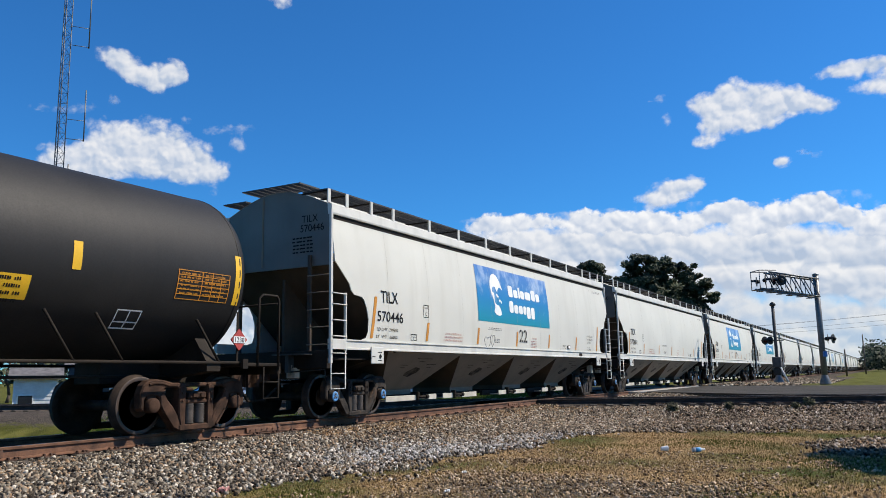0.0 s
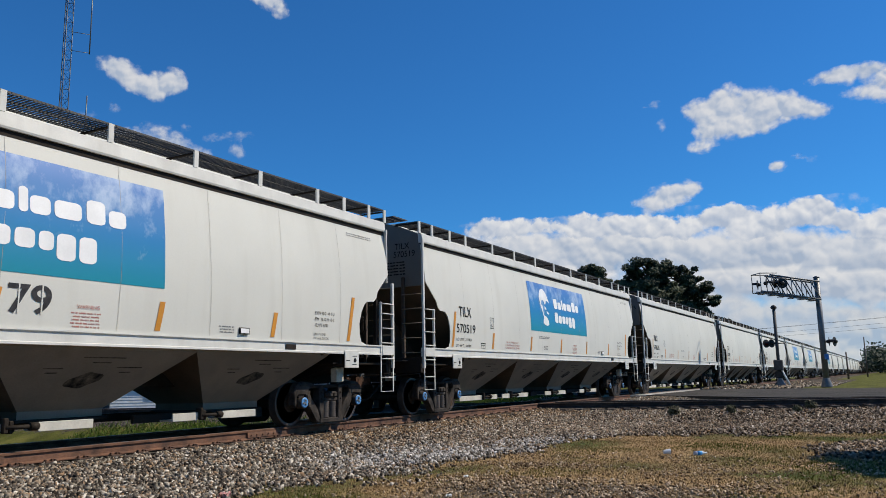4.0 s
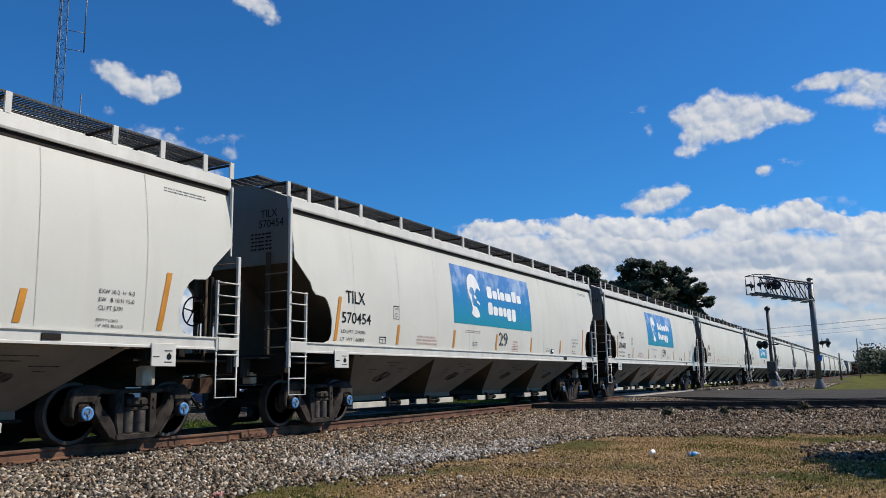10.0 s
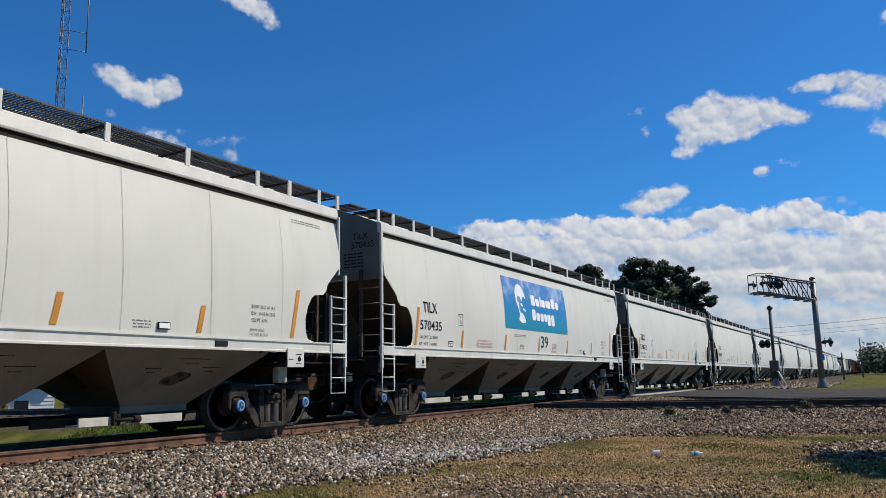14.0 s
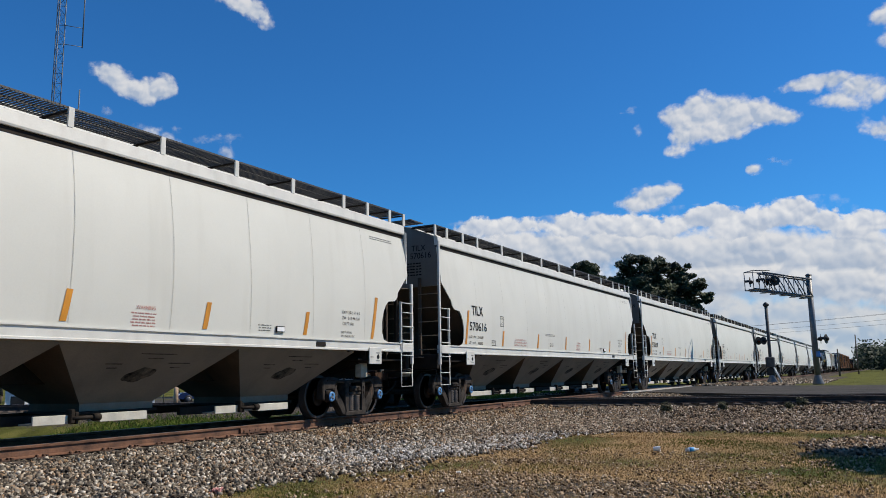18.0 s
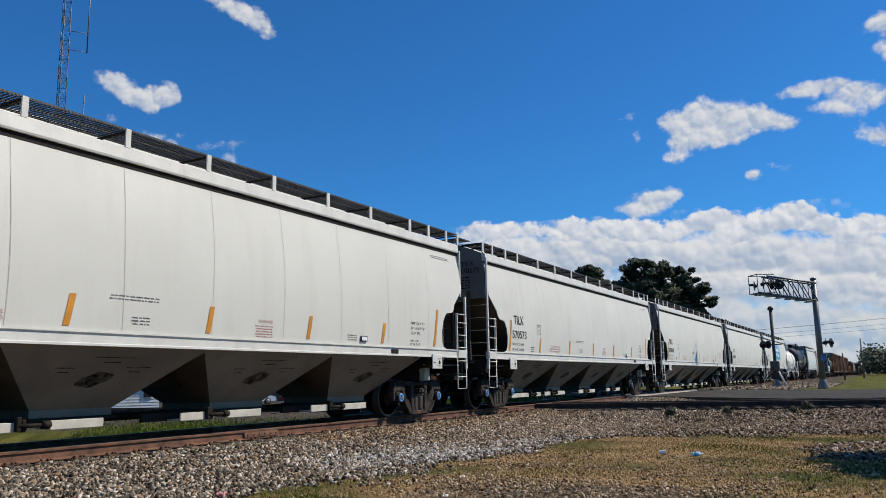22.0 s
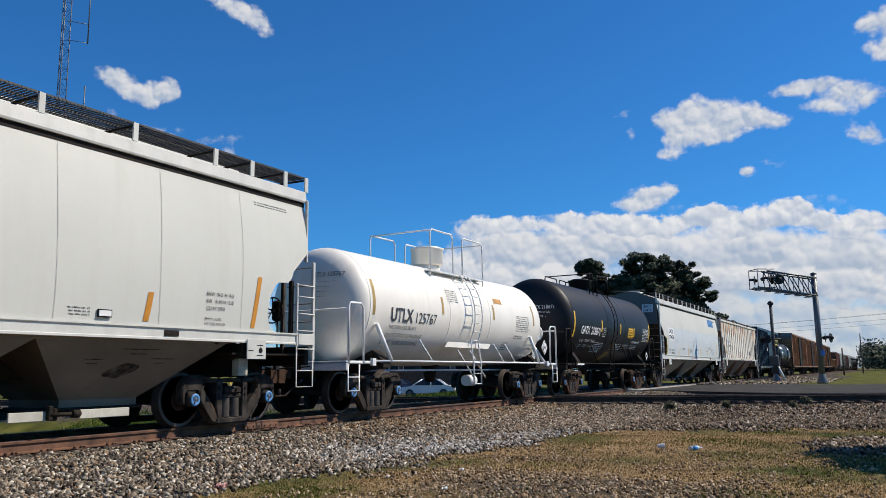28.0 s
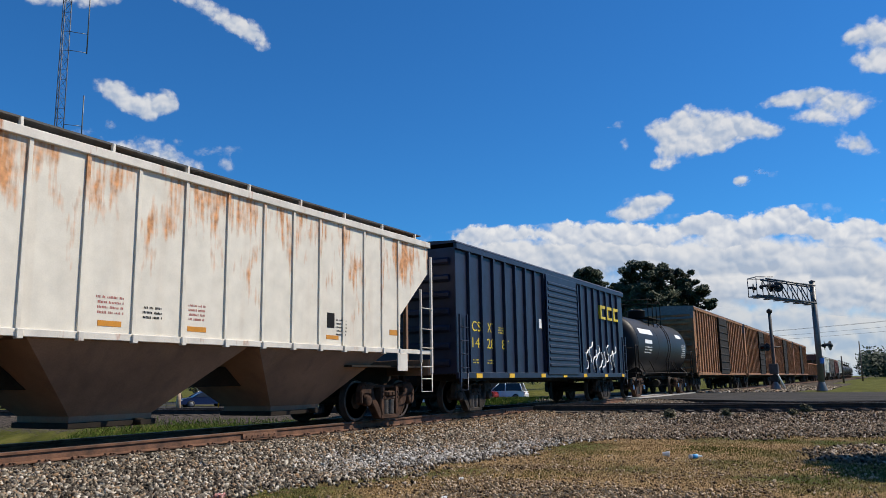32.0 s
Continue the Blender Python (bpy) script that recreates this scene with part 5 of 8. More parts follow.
ph = part("placard_holder", G().slab([(10.62, 1.62), (10.86, 1.38), (11.10, 1.62), (10.86, 1.86)], -1.50, -1.48), WHITE_PAINT, utlx, "white diamond placard")
g = G().slab([(10.66, 1.62), (10.86, 1.42), (11.06, 1.62), (10.86, 1.82)], -1.504, -1.499)
rim = part("placard_line", g, INK, ph)
part("placard_face", G().slab([(10.675, 1.62), (10.86, 1.435), (11.045, 1.62), (10.86, 1.805)], -1.508, -1.502), WHITE_INK, ph)
me = letters("1830", 0.10, 0.26)
me.materials.append(INK)
part("lettering", me, None, ph, at=pose(10.73, -1.512, 1.57, 90, 0, 0))
wheel = G().lathe([(-0.02, 0.25), (0, 0.28), (0.02, 0.25), (0, 0.22)], 22, "x", (11.92, -0.75, 2.15))
for k in range(5):
    a = 2 * math.pi * k / 5
    wheel.rod((11.92, -0.75, 2.15), (11.92, -0.75 + 0.25 * math.cos(a), 2.15 + 0.25 * math.sin(a)), 0.014, n=5)
part("brake_wheel", wheel, WHITE_PAINT, utlx, "white spoked brake wheel")
part("brake_housing", G().box(11.6, 11.86, -0.95, -0.5, 1.9, 2.4, 0.04).rod((11.7, -0.75, 1.1), (11.7, -0.75, 1.95), 0.06), WHITE_PAINT, utlx)

# marks on the black tank car
R, C = 1.55, 2.70
tank_text(gatx, "GATX", 1.70, 2.22, 0.28, R, C, WHITE_INK, 0.95, 0.008)
tank_text(gatx, "218671", 2.82, 2.22, 0.28, R, C, WHITE_INK, 1.06, 0.008)
tank_text(gatx, "LD  LMT    217600 LB    98650 KG", 1.82, 1.93, 0.10, R, C, WHITE_INK, 1.75)
tank_text(gatx, "LT  WT     68400 LB    31050 KG", 1.76, 1.74, 0.10, R, C, WHITE_INK, 1.78)
tank_text(gatx, "SR-8754 FRA AIP", 8.45, 2.04, 0.09, R, C, WHITE_INK, 1.2)
tank_text(gatx, "PLATE", 4.27, 2.42, 0.05, R, C, WHITE_INK, 0.24)
tank_text(gatx, "C", 4.33, 2.26, 0.10, R, C, WHITE_INK, 0.11)
g = G()
for a, b, c, d in ((4.2, 4.58, 2.19, 2.205), (4.2, 4.58, 2.51, 2.525), (4.2, 4.215, 2.19, 2.525), (4.565, 4.58, 2.19, 2.525)):
    g.grid(lambda u, v: (a + (b - a) * u, -tank_y(R, C, c + (d - c) * v) - 0.008, c + (d - c) * v), 1, 3, False)
part("stencil_frame", g, WHITE_INK, gatx)
for x, z0, z1 in ((0.94, 2.08, 3.0), (4.06, 2.36, 2.8), (6.57, 2.36, 2.78), (8.58, 2.3, 2.7), (11.1, 2.15, 2.98)):
    tank_decal(gatx, "reflector_strip", x - 0.06, x + 0.06, z0, z1, R, C, YELLOW_INK)
tank_decal(gatx, "notice_panel", 7.73, 8.46, 2.24, 2.66, R, C, YELLOW_INK, label="yellow notice panel")
tank_bars(gatx, 7.8, 8.4, 2.56, 5, 0.035, R + 0.004, C, INK, 2)
for x0, x1, z, rows, sd in ((3.55, 4.75, 1.92, 6, 3), (6.3, 7.2, 1.92, 4, 4), (7.3, 8.3, 1.92, 3, 5), (8.5, 9.4, 1.92, 3, 6), (10.0, 11.0, 2.68, 9, 7)):
    tank_bars(gatx, x0, x1, z, rows, 0.032, R, C, WHITE_INK, sd)
tank_bars(gatx, 5.7, 6.25, 1.88, 3, 0.04, R, C, ORANGE, 8)
tank_decal(gatx, "yellow_patch", 5.55, 6.15, 1.28, 1.62, R, C, mat("dirty_yellow_patch", (0.35, 0.26, 0.06), 0.7, vary=0.3, scale=5), label="dirty yellow stencilled patch")
head_text(gatx, "GATX 218671", -0.05, 3.08, 0.13, R, C, 0.3, 0.55, WHITE_INK, 0.92)
head_text(gatx, "CAPY  17890  US GAL", -0.08, 2.93, 0.07, R, C, 0.3, 0.55, WHITE_INK, 0.75)
head_text(gatx, "CAPY  67 719   L", -0.08, 2.78, 0.07, R, C, 0.3, 0.55, WHITE_INK, 0.6)
ph = part("placard_holder", G().slab([(10.33, 1.5), (10.55, 1.28), (10.77, 1.5), (10.55, 1.72)], -1.52, -1.50), DARK_STEEL, gatx)
part("placard_face", G().slab([(10.37, 1.5), (10.55, 1.32), (10.73, 1.5), (10.55, 1.68)], -1.525, -1.519), WHITE_INK, ph)
part("word_bar", G().box(10.46, 10.64, -1.53, -1.524, 1.46, 1.55), INK, ph)
part("sill_label", G().box(1.1, 1.9, -1.5, -1.49, 1.06, 1.12), WHITE_INK, gatx)

# marks on the hopper with the pale blue band
part("blue_band", decal(1.5, 15.3, 1.62, 3.02, 0.003, 8, 12), BLUE_GREY, gacx, "pale blue-grey painted band")
part("mark_panel", decal(1.66, 2.78, 2.34, 3.0, 0.006), WHITE_INK, gacx, "white panel behind the lettering")
curved_text(gacx, "GACX", 1.74, 2.72, 0.2, INK, 0.92, bold=0.006, off=0.0085)
curved_text(gacx, "75476", 1.74, 2.42, 0.2, INK, 0.92, bold=0.006, off=0.0085)
curved_text(gacx, "LD LMT   225100  LBS", 1.50, 1.83, 0.085, INK, 1.35, off=0.0075)
curved_text(gacx, "LT  WT    60900  LBS", 1.46, 1.67, 0.085, INK, 1.35, off=0.0075)
side_text(gacx, "DO NOT HAMMER ON CAR", 6.8, 1.462, 1.599, 0.07, RED_INK, 1.6)
side_text(gacx, "2 INCH TREAD COND SHOES", 12.6, 1.47, 1.599, 0.06, INK, 1.3)
curved_text(gacx, "EXW 10-6 H  9-3", 12.7, 2.02, 0.075, INK, 0.95, off=0.0075)
curved_text(gacx, "EW  8-2 H 15-2", 12.7, 1.89, 0.075, INK, 0.95, off=0.0075)
curved_text(gacx, "CU FT 5201", 12.7, 1.76, 0.075, INK, 0.62, off=0.0075)
curved_text(gacx, "PLATE", 3.40, 2.44, 0.045, INK, 0.2, off=0.0075)
curved_text(gacx, "C", 3.45, 2.31, 0.09, INK, 0.1, off=0.0075)
LOGO_BLUE = mat("faded_blue_logo", (0.07, 0.22, 0.48), 0.5, vary=0.1)
for k in range(4):  # four plain slanted blocks in place of the company letters
    x = 12.55 + 0.42 * k
    v = [(x, -curve_y(3.5) - 0.005, 3.52), (x + 0.37, -curve_y(3.5) - 0.005, 3.52), (x + 0.39, -curve_y(3.98) - 0.005, 3.98), (x + 0.03, -curve_y(3.98) - 0.005, 3.98)]
    part("logo_block", G().add(v, [(0, 1, 2, 3)]), LOGO_BLUE, gacx)
for x0, x1, z, rows, sd in ((4.3, 5.3, 1.98, 2, 1), (6.35, 7.0, 1.98, 5, 2), (8.0, 8.9, 2.02, 3, 3), (11.0, 11.6, 1.95, 2, 4), (11.5, 12.6, 2.2, 4, 5), (14.0, 15.0, 3.92, 2, 6)):
    g = bars(x0, x1, z, rows, 0.02, 0, sd)
    g.v = [(a, -curve_y(c) - 0.008, c) for a, b, c in g.v]
    tagged(part("fine_print", g, INK, gacx), kind="stuff")
truck_text(gacx, "GACX75476", 1.2, -1)
part("mark_panel", G().box(0.15, 0.162, -1.25, -0.7, 3.72, 4.12), WHITE_INK, gacx)
end_text(gacx, "GACX", 0.146, -0.76, 3.95, 0.13, INK, 0.42)
end_text(gacx, "75476", 0.146, -0.76, 3.76, 0.13, INK, 0.42)

# marks on the rusting ribbed hopper
Y = 1.503
for x, t in ((2.36, "PM"), (3.14, "RX")):
    part("mark_panel", G().box(x - 0.03, x + 0.36, -Y - 0.002, -1.49, 2.66, 2.96), WHITE_INK, pmrx)
    side_text(pmrx, t, x, 2.71, Y + 0.004, 0.2, INK, 0.31)
for x, t, w in ((2.34, "17", 0.3), (3.16, "29", 0.34), (4.02, "8", 0.16)):
    side_text(pmrx, t, x, 2.33, Y, 0.22, INK, w)
side_text(pmrx, "LD LMT", 2.3, 2.02, Y, 0.08, INK, 0.36)
side_text(pmrx, "203200", 3.12, 2.03, Y, 0.08, INK, 0.36)
side_text(pmrx, "LT WT", 2.3, 1.86, Y, 0.08, INK, 0.36)
side_text(pmrx, "59800", 3.12, 1.87, Y, 0.08, INK, 0.36)
end_text(pmrx, "PMRX", 0.07, -0.75, 3.96, 0.14, INK, 0.42)
end_text(pmrx, "17298", 0.07, -0.72, 3.74, 0.14, INK, 0.5)
for x, w, z, h in ((1.58, 0.46, 1.96, 0.16), (3.92, 0.4, 1.68, 0.09), (7.35, 0.4, 1.70, 0.08), (9.0, 0.4, 1.70, 0.08), (12.6, 0.4, 1.72, 0.08), (14.9, 0.35, 1.9, 0.12)):
    part("reflector_patch", G().box(x, x + w, -Y - 0.002, -1.495, z, z + h), ORANGE, pmrx)
for x0, x1, z, rows, ink, sd in ((7.3, 7.8, 2.1, 4, RED_INK, 1), (8.1, 8.5, 2.0, 3, INK, 2), (9.0, 9.4, 2.1, 4, RED_INK, 3), (12.9, 13.3, 2.1, 5, INK, 4), (1.62, 1.98, 1.88, 2, INK, 5)):
    tagged(part("fine_print", bars(x0, x1, z, rows, 0.035, Y, sd), ink, pmrx), kind="stuff")
part("stencil_box", G().box(12.62, 12.86, -Y - 0.003, -1.495, 1.95, 2.25), INK, pmrx)

# marks on the navy boxcar
Y = 1.476
CS_YELLOW = mat("yellow_boxcar_lettering", (0.7, 0.52, 0.03), 0.5, vary=0.15)
for t, x, z, w in (("CS", 0.95, 2.2, 0.52), ("XT", 1.9, 2.2, 0.48), ("14", 0.95, 1.75, 0.44), ("28", 1.85, 1.75, 0.5), ("87", 2.85, 1.75, 0.48)):
    side_text(csx, t, x, z, Y, 0.27, CS_YELLOW, w)
for x in (12.0, 12.85, 13.7):  # plain yellow blocks in place of the company letters
    g = G().slab([(x, 3.2), (x + 0.62, 3.2), (x + 0.62, 3.3), (x + 0.16, 3.3), (x + 0.16, 3.62), (x + 0.62, 3.62), (x + 0.62, 3.74), (x, 3.74)], -1.56, -1.472)
    part("logo_block", g, CS_YELLOW, csx)
for x in (1.0, 3.15, 5.6, 7.6, 9.7, 12.2, 14.5):
    part("reflector_patch", G().box(x, x + 0.36, -1.56, -1.548, 0.93, 1.05), YELLOW_INK, csx)
r = random.Random(8)
for k in range(9):  # looping spray-paint strokes
    x, z = 9.95 + 0.42 * k, 1.1 + 0.35 * r.random()
    pts = [(x + 0.17 * math.sin(2.2 * j / 3 + k) + 0.03 * j, -1.565, z + 0.085 * j + 0.06 * math.cos(1.9 * j + k)) for j in range(10)]
    part("spray_stroke", G().pipe(pts, 0.028, 5), WHITE_INK, csx)
for x0, x1, z, rows, sd in ((0.95, 1.35, 1.4, 2, 1), (1.85, 2.3, 1.4, 2, 2), (2.6, 3.2, 2.35, 3, 3)):
    tagged(part("fine_print", bars(x0, x1, z, rows, 0.035, Y, sd), CS_YELLOW, csx), kind="stuff")
part("decal", G().box(5.55, 5.75, -1.562, -1.552, 2.5, 2.8), WHITE_INK, csx)

# marks on the third black tank car and the brown boxcars
R, C = 1.4, 2.45
tank_decal(procor, "word_bar", 1.7, 4.1, 2.95, 3.2, R, C, WHITE_INK, label="white block of lettering")
tank_decal(procor, "number_bar", 2.3, 3.6, 2.5, 2.68, R, C, WHITE_INK)
tank_decal(procor, "number_bar", 9.2, 10.4, 3.0, 3.2, R, C, WHITE_INK)
tank_bars(procor, 2.2, 3.6, 2.3, 3, 0.06, R, C, WHITE_INK, 3)
tank_bars(procor, 9.9, 10.8, 2.6, 7, 0.05, R, C, WHITE_INK, 4)

RED_HOP = mat("oxide_red_hopper_paint", (0.2, 0.06, 0.04), 0.7, vary=0.2, streak=0.3)
GREY_HOP = mat("grey_brown_hopper_paint", (0.2, 0.18, 0.16), 0.7, vary=0.2, streak=0.4)
TRAIN.append((gondola("rusty brown low gondola car", 16.2, BROWN_BOX), 568.6))
hop_b = ribbed_hopper("oxide red ribbed covered hopper car", 16.0, RED_HOP, DECK_DARK, RED_HOP, 14, (4, 8, 12), "rust")
TRAIN.append((hop_b, 586.0))
hop_c = ribbed_hopper("dull white ribbed covered hopper car", 16.0, HOPPER_PAINT, DECK_DARK, HOPPER_TRIM, 14, (4, 8, 12), "grey")
TRAIN.append((hop_c, 603.4))
hop_d = ribbed_hopper("grey-brown ribbed covered hopper car", 16.0, GREY_HOP, DECK_DARK, GREY_HOP, 14, (4, 8, 12), "grey")
TRAIN.append((hop_d, 620.8))
TRAIN.append((copy_thing(hop_b, pose(0, 0, 0)), 638.2))
TRAIN.append((copy_thing(hop_c, pose(0, 0, 0)), 655.6))
plain_tank = tank_car("black tank car far back in the train", 12.2, 1.4, 2.45, BLACK_TANK, DARK_STEEL, DARK_STEEL, 6.1, light=True)
TRAIN.append((plain_tank, 673.5))
for k in range(1, 6):
    TRAIN.append((copy_thing(plain_tank, pose(0, 0, 0)), 673.5 + 13.6 * k))


# ---- ground ----
def cross_x(y):
    """Centre line of the second track, which crosses the main one."""
    return 29.06 - 0.336 * y


def cross_dist(x, y):
    return abs(x - cross_x(y)) * 0.948


def ease(a, b, v):
    v = min(1.0, max(0.0, (v - a) / (b - a)))
    return v * v * (3 - 2 * v)


def bank_drop(x, y):
    """How far the land behind the railway lies below the track bed."""
    return 0.95 * ease(15.5, 30, y) * (1 - ease(68, 90, x)) * ease(1.8, 5.5, cross_dist(x, y))


def ground_z(x, y):
    far = ease(60, 300, math.hypot(x - 15, y - 6))
    z = -0.5 + 0.05 * noise.noise(Vector((x * 0.25, y * 0.25, 0))) + 0.02 * noise.noise(Vector((x * 1.1, y * 1.1, 3)))
    z = -0.5 + (z + 0.5) * ease(2.6, 3.6, math.hypot((x - 13.8) * 0.9, y + 0.6))
    main = -0.25 + (z + 0.25) * ease(1.5, 3.7, abs(y - TRACK_Y))
    bed = -0.27 if y < TRACK_Y - 1.7 else -0.2
    second = bed + (z - bed) * ease(1.3, 4.2, cross_dist(x, y))
    z = max(z, main, second)
    if x > 30:
        road = -0.06 + (z + 0.06) * ease(0.0, 5.0, max(0, 34 - x, x - 56))
        z = max(z, road) if abs(y - TRACK_Y) > 1.6 else z
    return z * (1 - 0.6 * far) - 0.1 * far - bank_drop(x, y)


def gravel_amount(x, y):
    """1 where loose ballast covers the ground, 0 where grass grows."""
    wob = 0.9 * noise.noise(Vector((x * 0.35, y * 0.35, 7))) + 0.5 * noise.noise(Vector((x * 1.3, y * 1.3, 9)))
    near = 1 - ease(3.2, 5.0, abs(y - TRACK_Y) + wob - (0.9 * ease(9, 17, x) if y < TRACK_Y else -1.6))
    cross = 1 - ease(7.0 if x < cross_x(y) else 3.0, 9.0 if x < cross_x(y) else 4.5, cross_dist(x, y) + wob * 1.4)
    if y > TRACK_Y:
        cross = 1 - ease(2.2, 3.6, cross_dist(x, y) + wob * 0.5)
    patch = (1 - ease(0.6, 1.5, math.hypot((x - 8.6) * 0.8, (y - 3.3) * 0.55) + wob * 0.6)) * 0.45
    strip_p = (1 - ease(0.7, 1.5, math.hypot((x - 16.0) * 0.6, y - 0.1) + wob * 0.5)) * 0.9
    verge = 1.0 if 50 < x < 140 and 4.5 + wob < y < TRACK_Y else 0
    return max(near, cross if x < 34 else 0, patch, strip_p, verge)


def steps(points):
    out = []
    for (a, b, s) in points:
        n = max(1, int((b - a) / s))
        out += [a + (b - a) * k / n for k in range(n)]
    return out + [points[-1][1]]


def ground_material():
    m = bpy.data.materials.new("grass_and_ballast_ground")
    m.use_nodes = True
    n, l = m.node_tree.nodes, m.node_tree.links
    b = n["Principled BSDF"]
    b.inputs["Roughness"].default_value, b.inputs["Specular IOR Level"].default_value = 0.95, 0.08
    co = n.new("ShaderNodeTexCoord")

    def nz(s, d=6.0):
        t = n.new("ShaderNodeTexNoise")
        t.inputs["Scale"].default_value, t.inputs["Detail"].default_value = s, d
        l.new(co.outputs["Object"], t.inputs["Vector"])
        return t.outputs[0]

    def ramp(sock, stops):
        r = n.new("ShaderNodeValToRGB")
        while len(r.color_ramp.elements) < len(stops):
            r.color_ramp.elements.new(0.5)
        for e, (p, c) in zip(r.color_ramp.elements, stops):
            e.position, e.color = p, (*c, 1)
        l.new(sock, r.inputs[0])
        return r.outputs[0]

    def mix(f, a, c):
        x = n.new("ShaderNodeMix")
        x.data_type = "RGBA"
        l.new(f, x.inputs[0]); l.new(a, x.inputs[6]); l.new(c, x.inputs[7])
        return x.outputs[2]

    def band(sock, lo, hi):
        r = n.new("ShaderNodeMapRange")
        r.inputs[1].default_value, r.inputs[2].default_value = lo, hi
        l.new(sock, r.inputs[0])
        return r.outputs[0]

    dry = ramp(nz(14), [(0.3, (0.08, 0.05, 0.022)), (0.5, (0.27, 0.175, 0.08)), (0.72, (0.48, 0.34, 0.165))])
    green = ramp(nz(11), [(0.3, (0.025, 0.034, 0.006)), (0.6, (0.085, 0.10, 0.02)), (0.8, (0.16, 0.165, 0.042))])
    grass = mix(band(nz(0.45, 4), 0.52, 0.68), dry, green)
    lush = ramp(nz(0.9), [(0.3, (0.03, 0.038, 0.004)), (0.5, (0.075, 0.085, 0.012)), (0.75, (0.18, 0.165, 0.04))])
    la = n.new("ShaderNodeAttribute")
    la.attribute_name = "lush"
    grass = mix(la.outputs["Fac"], grass, lush)
    vor = n.new("ShaderNodeTexVoronoi")
    vor.inputs["Scale"].default_value = 22
    l.new(co.outputs["Object"], vor.inputs["Vector"])
    stone = ramp(vor.outputs["Distance"], [(0.05, (0.22, 0.18, 0.145)), (0.4, (0.11, 0.09, 0.07)), (0.7, (0.02, 0.017, 0.014))])
    at = n.new("ShaderNodeAttribute")
    at.attribute_name = "gravel"
    add = n.new("ShaderNodeMath")
    add.inputs[1].default_value = -0.25
    l.new(nz(5), add.inputs[0])
    s = n.new("ShaderNodeMath")
    l.new(at.outputs["Fac"], s.inputs[0]); l.new(add.outputs[0], s.inputs[1])
    col = mix(band(s.outputs[0], 0.45, 0.7), grass, stone)
    l.new(col, b.inputs["Base Color"])
    bn = n.new("ShaderNodeBump")
    bn.inputs["Strength"].default_value, bn.inputs["Distance"].default_value = 0.8, 0.05
    l.new(nz(20), bn.inputs["Height"])
    l.new(bn.outputs[0], b.inputs["Normal"])
    return m


gx = steps([(-1500, -60, 240), (-60, 0, 6), (0, 36, 0.4), (36, 70, 1.5), (70, 200, 12), (200, 3200, 250)])
gy = steps([(-2000, -60, 240), (-60, -4, 6), (-4, 24, 0.4), (24, 60, 3), (60, 200, 14), (200, 2000, 200)])
gv = [(x, y, ground_z(x, y)) for y in gy for x in gx]
nx = len(gx)
gme = bpy.data.meshes.new("ground")
gme.from_pydata(gv, [], [(j * nx + i, j * nx + i + 1, (j + 1) * nx + i + 1, (j + 1) * nx + i) for j in range(len(gy) - 1) for i in range(nx - 1)])
gme.materials.append(ground_material())
gat = gme.attributes.new("gravel", "FLOAT", "POINT")
gat.data.foreach_set("value", [gravel_amount(x, y) if -5 < x < 140 and -20 < y < 60 else (1.0 if abs(y - TRACK_Y) < 3.5 else 0.0) for x, y, z in gv])
gme.attributes.new("lush", "FLOAT", "POINT").data.foreach_set("value", [ease(42, 50, x) * 0.95 if y < TRACK_Y else 0.92 for x, y, z in gv])
gme.polygons.foreach_set("use_smooth", [True] * len(gme.polygons))
tagged(new("ground", gme), "dry and green grass ground with grey ballast along the tracks", kind="structure")


# ---- tracks ----
RAIL_PROFILE = [(-0.07, -0.172), (0.07, -0.172), (0.07, -0.160), (0.012, -0.140), (0.009, -0.05), (0.034, -0.038), (0.036, -0.008), (0.028, 0.0), (-0.028, 0.0), (-0.036, -0.008), (-0.034, -0.038), (-0.009, -0.05), (-0.012, -0.140), (-0.07, -0.160)]


def rail_mesh(length):
    g = G().slab_x(RAIL_PROFILE, 0, length)
    return g


def lay_track(name, label, at, length, x_ties, near, steel=RAIL_RUST):
    """A track along its own x axis: two rails, ties, tie plates with spikes, joint bars."""
    tr = thing(name, label, "track", kind="structure", at=at)
    for y in (-0.7525, 0.7525):
        r = part("rail", G().slab_x([(y + a, b) for a, b in RAIL_PROFILE], 0, length), steel, tr, "rust-brown steel rail")
        part("running_surface", G().box(0, length, y - 0.024, y + 0.024, 0.0005, 0.0025), RAIL_TOP, r)
    tie = G().box(-0.115, 0.115, -1.3, 1.3, -0.36, -0.178, 0.012).mesh("tie", TIE_WOOD)
    plate = G()
    plate.box(-0.09, 0.09, -0.17, 0.17, -0.180, -0.166, 0.003)
    for sy in (-0.085, 0.085):
        for sx in (-0.05, 0.05):
            plate.box(sx - 0.014, sx + 0.014, sy - 0.02, sy + 0.02, -0.166, -0.135, 0.004)
    plate.box(0.10, 0.13, -0.09, 0.09, -0.19, -0.145, 0.004)
    plate_me = plate.mesh("tie_plate", mat("tie_plate_rust", (0.12, 0.06, 0.035), 0.85, vary=0.3))
    for k, x in enumerate(x_ties):
        part("tie", tie, None, tr, at=pose(x, 0, 0, 0, 0, 0))
        if near[0] < x < near[1]:
            for y in (-0.7525, 0.7525):
                part("tie_plate", plate_me, None, tr, at=pose(x, y, 0))
    return tr


